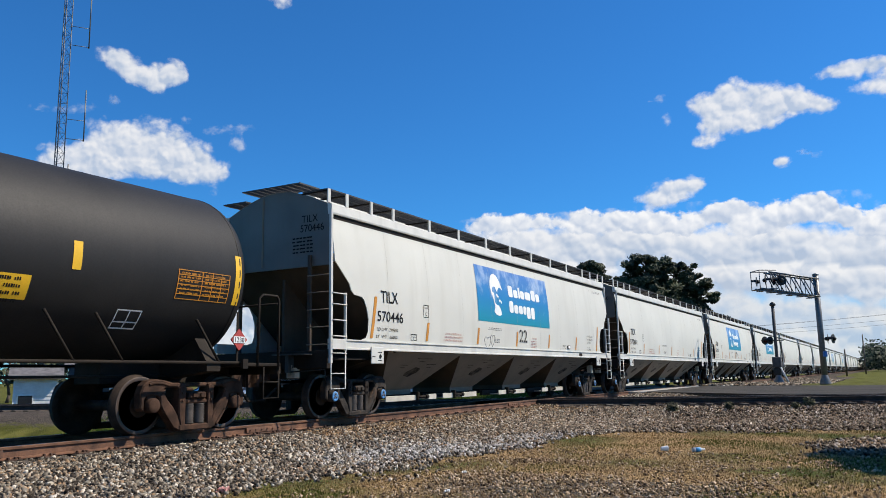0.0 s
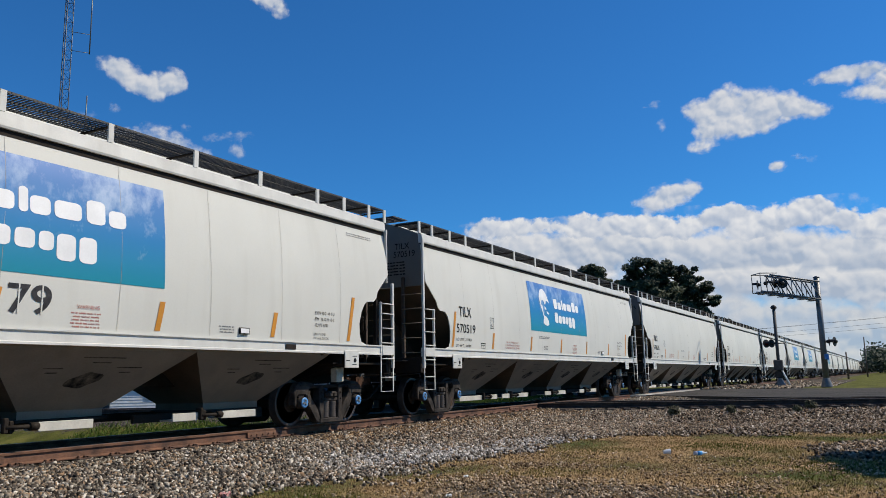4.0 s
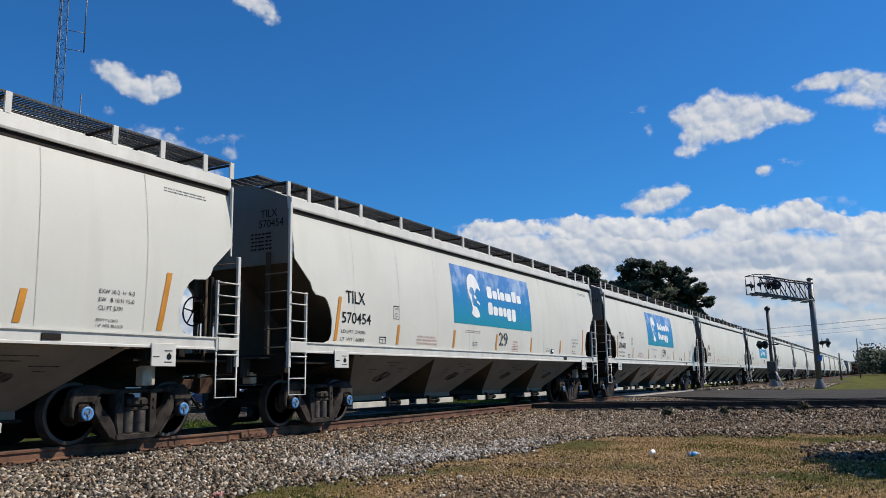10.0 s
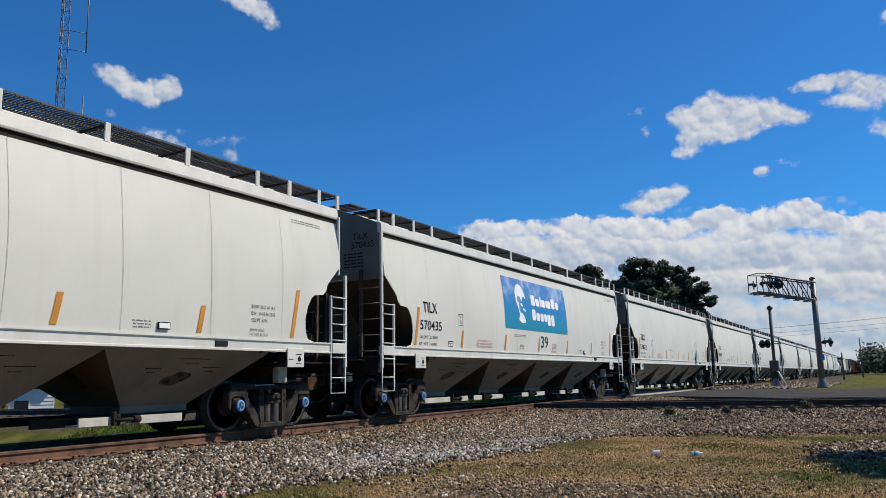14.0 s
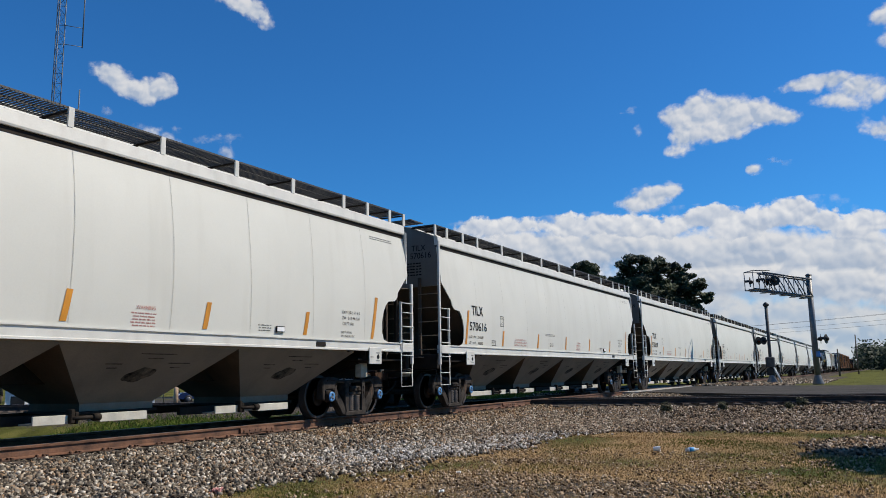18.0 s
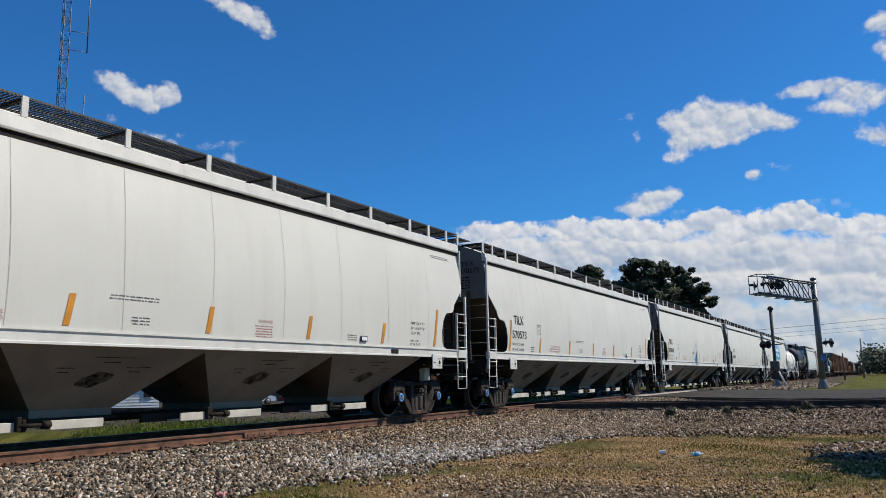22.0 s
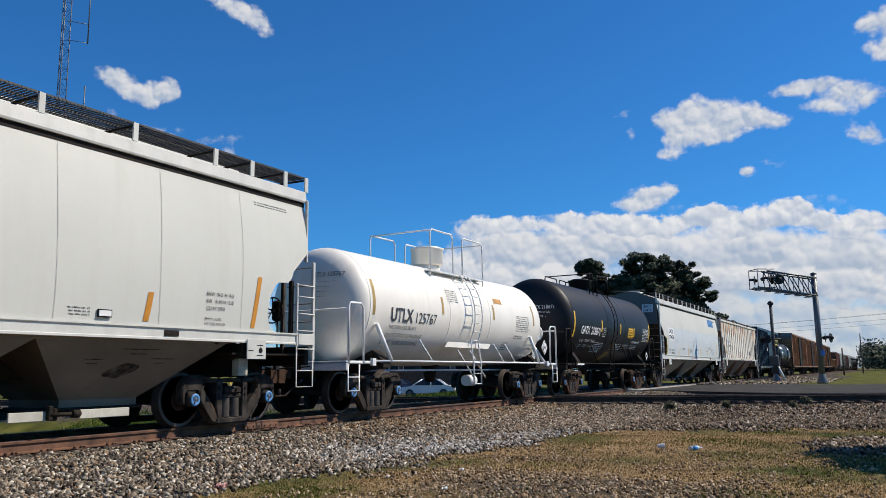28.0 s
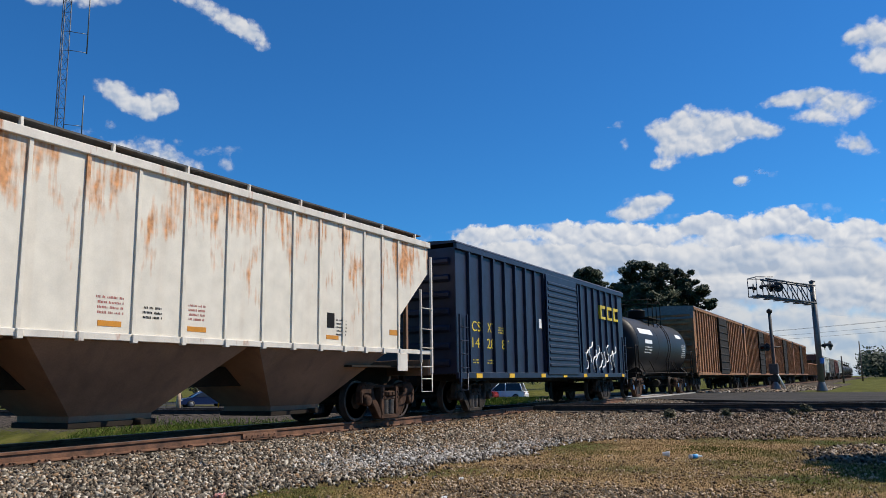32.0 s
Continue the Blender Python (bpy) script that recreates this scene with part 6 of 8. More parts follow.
rnd = random.Random(4)
main_track = lay_track("main_track", "rusty main railway track on wooden ties", pose(-60, TRACK_Y, 0), 1200, [40 + 0.52 * k + rnd.uniform(-0.02, 0.02) for k in range(190)], (64, 92))
bar = G()
bar.slab_x([(-0.7525 - 0.055, -0.135), (-0.7525 - 0.012, -0.125), (-0.7525 - 0.012, -0.055), (-0.7525 - 0.04, -0.04), (-0.7525 - 0.05, -0.09)], 0, 0.92)
for k in range(6):
    bar.rod((0.08 + k * 0.152, -0.7525 - 0.075, -0.09), (0.08 + k * 0.152, -0.7525 - 0.03, -0.09), 0.014, n=6)
bar_me = bar.mesh("joint_bar", RAIL_RUST)
for x in (65.5, 71.0, 82.5):
    part("joint_bar", bar_me, None, main_track, "bolted rail joint bar", pose(x, 0, 0))
second_track = lay_track("crossing_track", "second railway track crossing the main one, rails darkened for shade", pose(cross_x(-36) , -36, 0, 0, 0, math.degrees(math.atan2(0.948, -0.319))), 160, [0.52 * k for k in range(56, 150)], (32, 46), SHADED_RAIL)
# crossing diamond: guard rails and flangeway castings
for s in (-1, 1):
    for off in (-0.62, 0.62):
        x0 = cross_x(TRACK_Y) - 2.2
        solid("guard_rail", G().box(x0, x0 + 4.4, TRACK_Y + s * 0.7525 - s * 0.12 - 0.03, TRACK_Y + s * 0.7525 - s * 0.12 + 0.03, -0.17, -0.01, 0.006), RAIL_RUST, "short steel guard rail in a track crossing", kind="structure")


# ---- crushed stone: real pieces, joined ----
def scatter_stones(name, spots, size, material, label, seed):
    r = np.random.RandomState(seed)
    n = len(spots)
    base = np.array([(x, y, z) for z in (-1, 1) for y in (-1, 1) for x in (-1, 1)], float) * 0.72
    tri = np.array([(0, 2, 3), (0, 3, 1), (4, 5, 7), (4, 7, 6), (0, 1, 5), (0, 5, 4), (2, 6, 7), (2, 7, 3), (0, 4, 6), (0, 6, 2), (1, 3, 7), (1, 7, 5)])
    v = base[None] + r.uniform(-0.42, 0.42, (n, 8, 3))
    v *= r.uniform(0.55, 1.2, (n, 1, 3)) * np.array([1.2, 0.9, 0.6]) * (size * r.uniform(0.6, 1.35, n))[:, None, None]
    a = r.normal(size=(n, 3, 3))
    qm, _ = np.linalg.qr(a)
    v = np.einsum("nij,nkj->nki", qm, v) + np.array(spots)[:, None, :]
    me = bpy.data.meshes.new(name)
    me.vertices.add(n * 8)
    me.vertices.foreach_set("co", v.reshape(-1))
    f = (tri[None] + (np.arange(n) * 8)[:, None, None]).reshape(-1)
    me.loops.add(len(f))
    me.loops.foreach_set("vertex_index", f)
    me.polygons.add(n * 12)
    me.polygons.foreach_set("loop_start", np.arange(n * 12) * 3)
    me.polygons.foreach_set("loop_total", np.full(n * 12, 3))
    me.materials.append(material)
    me.update()
    me.validate()
    return tagged(new(name, me), label, "gravel", kind="stuff")


def stone_material(name, ramp_stops):
    m = bpy.data.materials.new(name)
    m.use_nodes = True
    n, l = m.node_tree.nodes, m.node_tree.links
    b = n["Principled BSDF"]
    b.inputs["Roughness"].default_value, b.inputs["Specular IOR Level"].default_value = 0.9, 0.12
    geo = n.new("ShaderNodeNewGeometry")
    r = n.new("ShaderNodeValToRGB")
    while len(r.color_ramp.elements) < len(ramp_stops):
        r.color_ramp.elements.new(0.5)
    for e, (p, c) in zip(r.color_ramp.elements, ramp_stops):
        e.position, e.color = p, (*c, 1)
    l.new(geo.outputs["Random Per Island"], r.inputs[0])
    co = n.new("ShaderNodeTexCoord")
    t = n.new("ShaderNodeTexNoise")
    t.inputs["Scale"].default_value = 60
    l.new(co.outputs["Object"], t.inputs["Vector"])
    mx = n.new("ShaderNodeMix")
    mx.data_type, mx.blend_type = "RGBA", "MULTIPLY"
    mx.inputs[0].default_value = 0.5
    l.new(r.outputs[0], mx.inputs[6])
    l.new(t.outputs[0], mx.inputs[7])
    l.new(mx.outputs[2], b.inputs["Base Color"])
    return m


BALLAST = stone_material("crushed_ballast", [(0.0, (0.03, 0.023, 0.017)), (0.3, (0.11, 0.09, 0.07)), (0.6, (0.31, 0.27, 0.21)), (0.76, (0.34, 0.21, 0.115)), (0.88, (0.5, 0.44, 0.35)), (1.0, (0.8, 0.72, 0.6))])
DARK_BALLAST = stone_material("dark_brown_ballast", [(0.0, (0.025, 0.018, 0.012)), (0.3, (0.12, 0.09, 0.062)), (0.6, (0.31, 0.25, 0.185)), (0.8, (0.30, 0.185, 0.095)), (1.0, (0.72, 0.63, 0.52))])
PALE_BALLAST = stone_material("pale_dusty_ballast", [(0.0, (0.08, 0.07, 0.06)), (0.35, (0.32, 0.30, 0.27)), (0.7, (0.54, 0.51, 0.47)), (1.0, (0.84, 0.8, 0.74))])
RUSTY_BALLAST = stone_material("rust_stained_ballast", [(0.0, (0.05, 0.032, 0.02)), (0.4, (0.19, 0.115, 0.06)), (0.7, (0.34, 0.215, 0.11)), (1.0, (0.5, 0.4, 0.28))])


def stone_kind(x, y, r):
    """Where the ballast is dusty and pale, or stained by rust; the kinds mix at their edges."""
    w = 0.8 * noise.noise(Vector((x * 0.5, y * 0.5, 31))) + 0.35 * noise.noise(Vector((x * 2.1, y * 2.1, 12)))
    if 12 < x < 27 and r < 0.6 * (1 - ease(0.3, 1.5, abs(y - 9.8) + w)):
        return "rusty"
    u = min(1.0, max(0.0, (x - 11.2) / 5.0))
    away = math.hypot(x - (11.2 + 5.0 * u), y - (7.5 - 1.5 * u)) + w
    if r < 0.75 * (1 - ease(0.3, 1.7, away)):
        return "pale"
    return "grey"


sr = random.Random(11)
spots = {"grey": [], "pale": [], "rusty": []}
total = 0
while total < 88000:
    x, y = 3.5 + 30 * sr.random() ** 1.35, sr.uniform(5.6, 10.2)
    if sr.random() < gravel_amount(x, y) and not (cross_dist(x, y) < 1.45):
        total += 1
        spots[stone_kind(x, y, sr.random())].append((x, y, ground_z(x, y) + sr.uniform(-0.006, 0.034) + (0.02 if y > 9.6 else 0)))
for k, (kind_name, material, label) in enumerate((("grey", BALLAST, "grey crushed stone ballast beside the main track"), ("pale", PALE_BALLAST, "pale dusty crushed stone between the tracks"), ("rusty", RUSTY_BALLAST, "rust-stained crushed stone near the crossing"))):
    scatter_stones("ballast_stones", spots[kind_name], 0.029, material, label, 1 + 10 * k)
spots = []
while len(spots) < 42000:
    x, y = sr.uniform(14, 33), sr.uniform(-3, 9.0)
    if sr.random() < gravel_amount(x, y) and cross_dist(x, y) > 1.45 and ground_z(x, y) < -0.15:
        spots.append((x, y, ground_z(x, y) + sr.uniform(-0.004, 0.035)))
scatter_stones("ballast_stones", spots, 0.032, DARK_BALLAST, "dark brown crushed stone ballast beside the second track", 2)
spots = []
while len(spots) < 9000:
    x, y = sr.uniform(4, 34), sr.uniform(10.5, 14.2)
    if abs(abs(y - TRACK_Y) - 0.7525) > 0.1 and (abs(y - TRACK_Y) < 1.2 or sr.random() < gravel_amount(x, y)):
        spots.append((x, y, ground_z(x, y) + sr.uniform(0.0, 0.05)))
scatter_stones("ballast_stones", spots, 0.045, BALLAST, "grey crushed stone ballast between and behind the rails", 3)
spots = []
while len(spots) < 9000:
    x, y = sr.uniform(6.5, 14), sr.uniform(0.2, 6.3)
    if sr.random() < 0.08 + gravel_amount(x, y) + 0.9 * max(0.0, noise.noise(Vector((x * 0.9, y * 0.9, 44)))):
        spots.append((x, y, ground_z(x, y) + sr.uniform(-0.012, 0.012)))
TAN_STONE = stone_material("tan_loose_stone", [(0.0, (0.06, 0.04, 0.023)), (0.35, (0.25, 0.165, 0.09)), (0.7, (0.46, 0.33, 0.2)), (1.0, (0.68, 0.55, 0.39))])
verge = []
while len(verge) < 9000:
    x, y = 47 + 60 * sr.random() ** 1.6, sr.uniform(4.6, 9.7)
    verge.append((x, y, ground_z(x, y) + sr.uniform(0.0, 0.07)))
scatter_stones("ballast_stones", verge, 0.085, BALLAST, "grey crushed stone bank beyond the road", 6)
scatter_stones("loose_stones", spots, 0.02, TAN_STONE, "loose stones strewn in the dry grass", 4)


# ---- grass blades ----
def scatter_grass(name, spots, height, width, material, label, seed):
    r = np.random.RandomState(seed)
    n = len(spots)
    p = np.array(spots)
    th = r.uniform(0, 2 * np.pi, n)
    h = height * r.uniform(0.4, 1.3, n)
    lean = r.uniform(0.1, 0.9, n) * h
    w = width * r.uniform(0.6, 1.3, n)
    d = np.stack([np.cos(th), np.sin(th), np.zeros(n)], 1)
    s = np.stack([-np.sin(th), np.cos(th), np.zeros(n)], 1)
    up = np.array([0, 0, 1.0])
    v = np.stack([p - s * w[:, None], p + s * w[:, None], p + d * (lean * 0.35)[:, None] + up * (h * 0.6)[:, None] + s * (w * 0.6)[:, None],
                  p + d * lean[:, None] + up * h[:, None], p + d * (lean * 0.35)[:, None] + up * (h * 0.6)[:, None] - s * (w * 0.6)[:, None]], 1)
    me = bpy.data.meshes.new(name)
    me.from_pydata(v.reshape(-1, 3).tolist(), [], [(5 * i, 5 * i + 1, 5 * i + 2, 5 * i + 3, 5 * i + 4) for i in range(n)])
    me.materials.append(material)
    return tagged(new(name, me), label, "grass", kind="stuff")


GRASS_MIX = stone_material("mixed_grass_blades", [(0.0, (0.085, 0.085, 0.018)), (0.4, (0.25, 0.205, 0.052)), (0.7, (0.44, 0.325, 0.12)), (1.0, (0.68, 0.53, 0.27))])
GRASS_DRY = stone_material("dry_grass_blades", [(0.0, (0.17, 0.095, 0.037)), (0.5, (0.47, 0.305, 0.13)), (1.0, (0.73, 0.55, 0.3))])
GRASS_GREEN = stone_material("green_grass_blades", [(0.0, (0.055, 0.08, 0.012)), (0.5, (0.15, 0.175, 0.027)), (0.85, (0.26, 0.26, 0.058)), (1.0, (0.44, 0.37, 0.14))])
LUSH_GRASS = stone_material("lush_grass_blades", [(0.0, (0.05, 0.10, 0.012)), (0.5, (0.13, 0.21, 0.03)), (0.9, (0.22, 0.29, 0.06)), (1.0, (0.36, 0.33, 0.13))])
groups = {"dry": [], "mix": [], "green": []}
while sum(len(v) for v in groups.values()) < 100000:
    x, y = 5.5 + 16 * sr.random() ** 1.5, sr.uniform(-0.3, 8.5)
    if y > x * 1.25 or sr.random() < gravel_amount(x, y) * 1.1:
        continue
    k = noise.noise(Vector((x * 0.5, y * 0.5, 21))) + 0.35 * noise.noise(Vector((x * 2, y * 2, 5))) + (0.25 if y < 1.2 else 0) + (0.35 if x < 8.3 and y > 5.6 else 0) + 0.4 * ease(12.5, 16, x) * (1 - ease(2.5, 4.5, y))
    groups["green" if k > 0.48 else "mix" if k > 0.16 else "dry"].append((x, y, ground_z(x, y) - 0.01))
scatter_grass("dry_grass", groups["dry"], 0.033, 0.005, GRASS_DRY, "short brown dry grass", 1)
scatter_grass("mixed_grass", groups["mix"], 0.036, 0.005, GRASS_MIX, "short brown and green grass", 2)
scatter_grass("green_grass", groups["green"], 0.042, 0.005, GRASS_GREEN, "short green grass", 3)
spots = []
while len(spots) < 70000:
    x, y = 6 + 30 * sr.random() ** 1.2, 12.9 + 11 * sr.random() ** 1.5
    if sr.random() > gravel_amount(x, y) and cross_dist(x, y) > 2.0:
        spots.append((x, y, ground_z(x, y) - 0.01))
scatter_grass("tall_grass", spots, 0.15, 0.009, LUSH_GRASS, "ragged green grass behind the track", 4)


# ---- road and grade crossing ----
def strip(name, pts, z, thick, material, label, kind="structure"):
    """A flat slab with the outline pts."""
    n = len(pts)
    v = [(x, y, z) for x, y in pts] + [(x, y, z - thick) for x, y in pts]
    return solid(name, G().add(v, [tuple(range(n)), tuple(range(2 * n - 1, n - 1, -1))] + [(i, i + n, (i + 1) % n + n, (i + 1) % n) for i in range(n)]), material, label, kind=kind)


strip("road", [(cross_x(-60) + 1.7, -60), (cross_x(-60) + 17, -60), (45.5, 2.0), (49.5, 9.4), (34.6, 9.4), (cross_x(3) + 1.7, 3)], -0.005, 0.25, ASPHALT, "worn grey asphalt road over the railway crossing")
g = G()
g.grid(lambda u, v: (35.2 + 2.8 * v + 15 * u, 12.9 + 47.1 * v, -0.005 - bank_drop(36, 12.9 + 47.1 * v)), 2, 24)
solid("road", g, ASPHALT, "worn grey asphalt road sloping down behind the railway crossing", kind="structure")
for k in range(6):
    x = 35.2 + 2.4 * k
    solid("crossing_panel", G().box(x, x + 2.37, TRACK_Y - 0.66, TRACK_Y + 0.66, -0.2, -0.012, 0.01), CONCRETE, "grey concrete crossing panel between the rails", kind="structure")
    solid("crossing_panel", G().box(x, x + 2.37, TRACK_Y - 1.75, TRACK_Y - 0.86, -0.2, -0.012, 0.01), CONCRETE, "grey concrete crossing panel beside the rails", kind="structure")
strip("parking_lot", [(24, 46), (44, 31), (75, 31), (70, 75), (30, 85)], -1.06, 0.5, ASPHALT, "grey asphalt parking lot behind the tracks")


# ---- crossing signals ----
def lamp_unit(parent, x, y, z, turn, size=0.30):
    """A black disc with a hooded lamp, facing -y before the turn."""
    g = G().lathe([(0.0, size), (0.02, size), (0.03, size * 0.9)], 20, "y")
    d = part("signal_disc", g, BLACK_SIGNAL, parent, at=pose(x, y, z, 0, 0, turn))
    g = G().lathe([(-0.05, 0.10), (-0.04, 0.12), (0.0, 0.12)], 16, "y")
    part("signal_lens", g, RED_LENS, d)
    g = G().loft([[(0.13 * math.cos(a), yy, 0.13 * math.sin(a)) for a in [math.pi * k / 8 for k in range(9)]] + [(0.12 * math.cos(a), yy, 0.12 * math.sin(a)) for a in [math.pi * (8 - k) / 8 for k in range(9)]] for yy in (0.0, -0.28)])
    part("signal_hood", g, BLACK_SIGNAL, d)
    part("lamp_housing", G().lathe([(0.03, 0.12), (0.14, 0.10), (0.18, 0.04)], 14, "y"), BLACK_SIGNAL, d)


BLACK_SIGNAL = mat("black_signal_paint", (0.015, 0.015, 0.016), 0.6, vary=0.2)
RED_LENS = mat("red_lens", (0.07, 0.008, 0.008), 0.2, vary=0.1)
MAST = (51.5, 3.3)
gan = thing("cantilever_signal", "galvanised cantilever crossing signal with hooded black lamps", "railway signal", at=pose(MAST[0], MAST[1], -0.05, 0, 0, 36))
part("mast", G().rod((0, 0, 0), (0, 0, 6.45), 0.18, 0.16, n=14), GALVANISED, gan)
part("base_skirt", G().lathe([(0, 0.32), (0.05, 0.32), (0.6, 0.16), (0.65, 0.13)], 16, "z"), GALVANISED, gan)
part("mast_cap", G().lathe([(6.43, 0.17), (6.5, 0.19), (6.57, 0.05)], 14, "z"), GALVANISED, gan)
ARM, ZL, ZU, RISE = 3.7, 5.15, 6.2, 0.5
for dx in (-0.28, 0.28):
    part("top_chord", G().rod((dx, 0.0, ZU), (dx, ARM - 0.6, ZU + RISE * 0.84), 0.055), GALVANISED, gan)
    part("bottom_chord", G().rod((dx, 0.0, ZL), (dx, ARM, ZL + RISE), 0.055), GALVANISED, gan)
    for k in range(6):
        y0, y1 = k * ARM / 6, (k + 0.55) * ARM / 6
        if k < 5:
            part("brace", G().rod((dx, y0, ZL + RISE * y0 / ARM), (dx, min(y1 + 0.25, ARM - 0.7), ZU + RISE * min(y1 + 0.25, ARM - 0.7) / ARM), 0.032), GALVANISED, gan)
            part("strut", G().rod((dx, y1 + 0.2, ZL + RISE * (y1 + 0.2) / ARM), (dx, y1 + 0.2, ZU + RISE * (y1 + 0.2) / ARM), 0.022), GALVANISED, gan)
for k in range(6):
    y = 0.2 + k * 0.62
    part("tread_plate", G().box(-0.32, 0.32, y, y + 0.34, ZL + RISE * y / ARM - 0.10, ZL + RISE * y / ARM - 0.05), GALVANISED, gan)
g = G()
for za in (ZL + RISE - 0.05, ZU + RISE):
    g.pipe([(-0.5, ARM - 0.95, za), (-0.5, ARM + 0.12, za), (0.5, ARM + 0.12, za), (0.5, ARM - 0.95, za)], 0.028)
for x in (-0.5, 0.5):
    g.rod((x, ARM + 0.12, ZL + RISE - 0.05), (x, ARM + 0.12, ZU + RISE), 0.025)
part("service_rail", g, GALVANISED, gan)
for y, turn, x in ((ARM - 0.25, -35, -0.5), (ARM - 0.8, -50, -0.4), (ARM - 1.25, 75, -0.45), (ARM - 1.1, 145, -0.3), (ARM - 0.1, 145, 0.3)):
    lamp_unit(gan, x, y, (ZL + ZU) / 2 + RISE * 0.85, turn)
for y, turn in ((-0.30, -35), (-0.62, 125)):
    lamp_unit(gan, -0.2, y, 2.65, turn, 0.28)
part("lamp_arm", G().rod((0, -0.7, 2.65), (0, 0.15, 2.65), 0.04), BLACK_SIGNAL, gan)
part("junction_box", G().box(-0.34, -0.17, -0.1, 0.1, 1.6, 1.92, 0.02), mat("blue_box", (0.05, 0.2, 0.55), 0.5), gan, "small blue box")

DULL_POST = mat("dull_grey_post_paint", (0.07, 0.07, 0.072), 0.7, vary=0.2)
PY = (54.0, 6.1)
sp = thing("flashing_light_signal", "slim crossing signal mast with a bell, lamps and a box", "railway signal", at=pose(PY[0], PY[1], -0.05))
part("mast", G().rod((0, 0, 0), (0, 0, 4.9), 0.1, n=12), DULL_POST, sp)
part("bell", G().lathe([(4.88, 0.05), (4.95, 0.17), (5.05, 0.19), (5.15, 0.12), (5.2, 0.03)], 16, "z"), BLACK_SIGNAL, sp)
part("base", G().lathe([(0, 0.35), (0.1, 0.35), (0.6, 0.1), (0.65, 0.08)], 12, "z"), GALVANISED, sp)
part("gate_mechanism", G().box(-0.2, 0.2, -0.25, 0.28, 1.05, 1.7, 0.04), DULL_POST, sp)
part("counterweight", G().box(-0.12, 0.12, -0.2, 0.25, 0.55, 1.0, 0.04), BLACK_SIGNAL, sp)
part("gate_stub", G().rod((0, -0.1, 1.2), (0, -0.55, 0.15), 0.06), WHITE_PAINT, sp)
part("lamp_arm", G().rod((0, -0.5, 2.75), (0, 0.85, 2.75), 0.035), BLACK_SIGNAL, sp)
for y, turn in ((0.6, -40), (0.3, 140)):
    lamp_unit(sp, -0.12, y, 2.75, turn, 0.26)


# ---- poles and wires ----
def pole(x, y, h, arm):
    p = thing("utility_pole", "weathered wooden utility pole", "pole", "utility poles", at=pose(x, y, ground_z(x, y)))
    part("shaft", G().rod((0, 0, 0), (0, 0, h), 0.16, 0.11, n=10), WOOD_POLE, p)
    if arm:
        part("cross_arm", G().box(-0.06, 0.06, -1.1, 1.1, h - 0.7, h - 0.58), WOOD_POLE, p)
        for yy in (-0.95, -0.45, 0.45, 0.95):
            part("insulator", G().lathe([(h - 0.58, 0.04), (h - 0.5, 0.06), (h - 0.42, 0.03)], 8, "z", (0, yy, 0)), GALVANISED, p)
    return p


pole(190, 4.2, 8.4, False)
pole(150, 6.2, 4.6, False)
pole(118, -26, 9.5, True)
pole(170, 62, 9.5, True)
for k, (dy, dz) in enumerate(((-0.95, 0.0), (0.45, 0.0), (0.95, -0.9), (0.0, -1.5))):
    a, b = Vector((118, -26 + dy, 9.3 + dz + 0.4)), Vector((170, 62 + dy, 9.3 + dz))
    pts = []
    for i in range(17):
        u = i / 16
        p = a.lerp(b, u)
        p.z -= 1.1 * 4 * u * (1 - u)
        pts.append(p)
    solid("overhead_wire", G().pipe(pts, 0.015, 5), BLACK_SIGNAL, "thin dark overhead wire between utility poles", "wire", "overhead wires")


# ---- lattice radio tower ----
TW = Vector((41.6, 62.0, -0.3))
tower = thing("radio_tower", "tall thin steel lattice radio tower with side antennas", "tower", at=Matrix.Translation(TW))
TOWER_STEEL = mat("tower_steel", (0.09, 0.1, 0.12), 0.5, 0.5, vary=0.2)
part("footing", G().box(-0.8, 0.8, -0.8, 0.8, -1.4, 0.02, 0.02), CONCRETE, tower)
legs = [(0.5 * math.cos(radians(a)), 0.5 * math.sin(radians(a))) for a in (100, 220, 340)]
for x, y in legs:
    part("leg", G().rod((x, y, 0), (x * 0.75, y * 0.75, 48), 0.05, 0.04, n=8), TOWER_STEEL, tower)
for side in range(3):
    g = G()
    (x0, y0), (x1, y1) = legs[side], legs[(side + 1) % 3]
    for k in range(52):
        za, zb = k * 0.92, (k + 1) * 0.92
        s0, s1 = 1 - 0.25 * za / 48, 1 - 0.25 * zb / 48
        g.rod((x0 * s0, y0 * s0, za), (x1 * s0, y1 * s0, za), 0.018, n=4, caps=False)
        if k % 2:
            g.rod((x0 * s0, y0 * s0, za), (x1 * s1, y1 * s1, zb), 0.018, n=4, caps=False)
        else:
            g.rod((x1 * s0, y1 * s0, za), (x0 * s1, y0 * s1, zb), 0.018, n=4, caps=False)
    tagged(part("lattice", g, TOWER_STEEL, tower), kind="stuff")
right = Vector((math.sin(radians(56)), -math.cos(radians(56)), 0))
for zb, zt, out in ((22.4, 27.2, 1.9), (31.2, 39.0, 1.9), (18.6, 20.2, 0.8)):
    a = right * 0.4
    b = right * out
    g = G().rod((b.x, b.y, zb), (b.x, b.y, zt), 0.055, n=8)
    for z in (zb + 0.1, zb + 1.9):
        if z < zt:
            g.rod((a.x, a.y, z), (b.x, b.y, z), 0.03, n=6)
    part("antenna", g, GALVANISED, tower, "thin whip antenna on two arms")


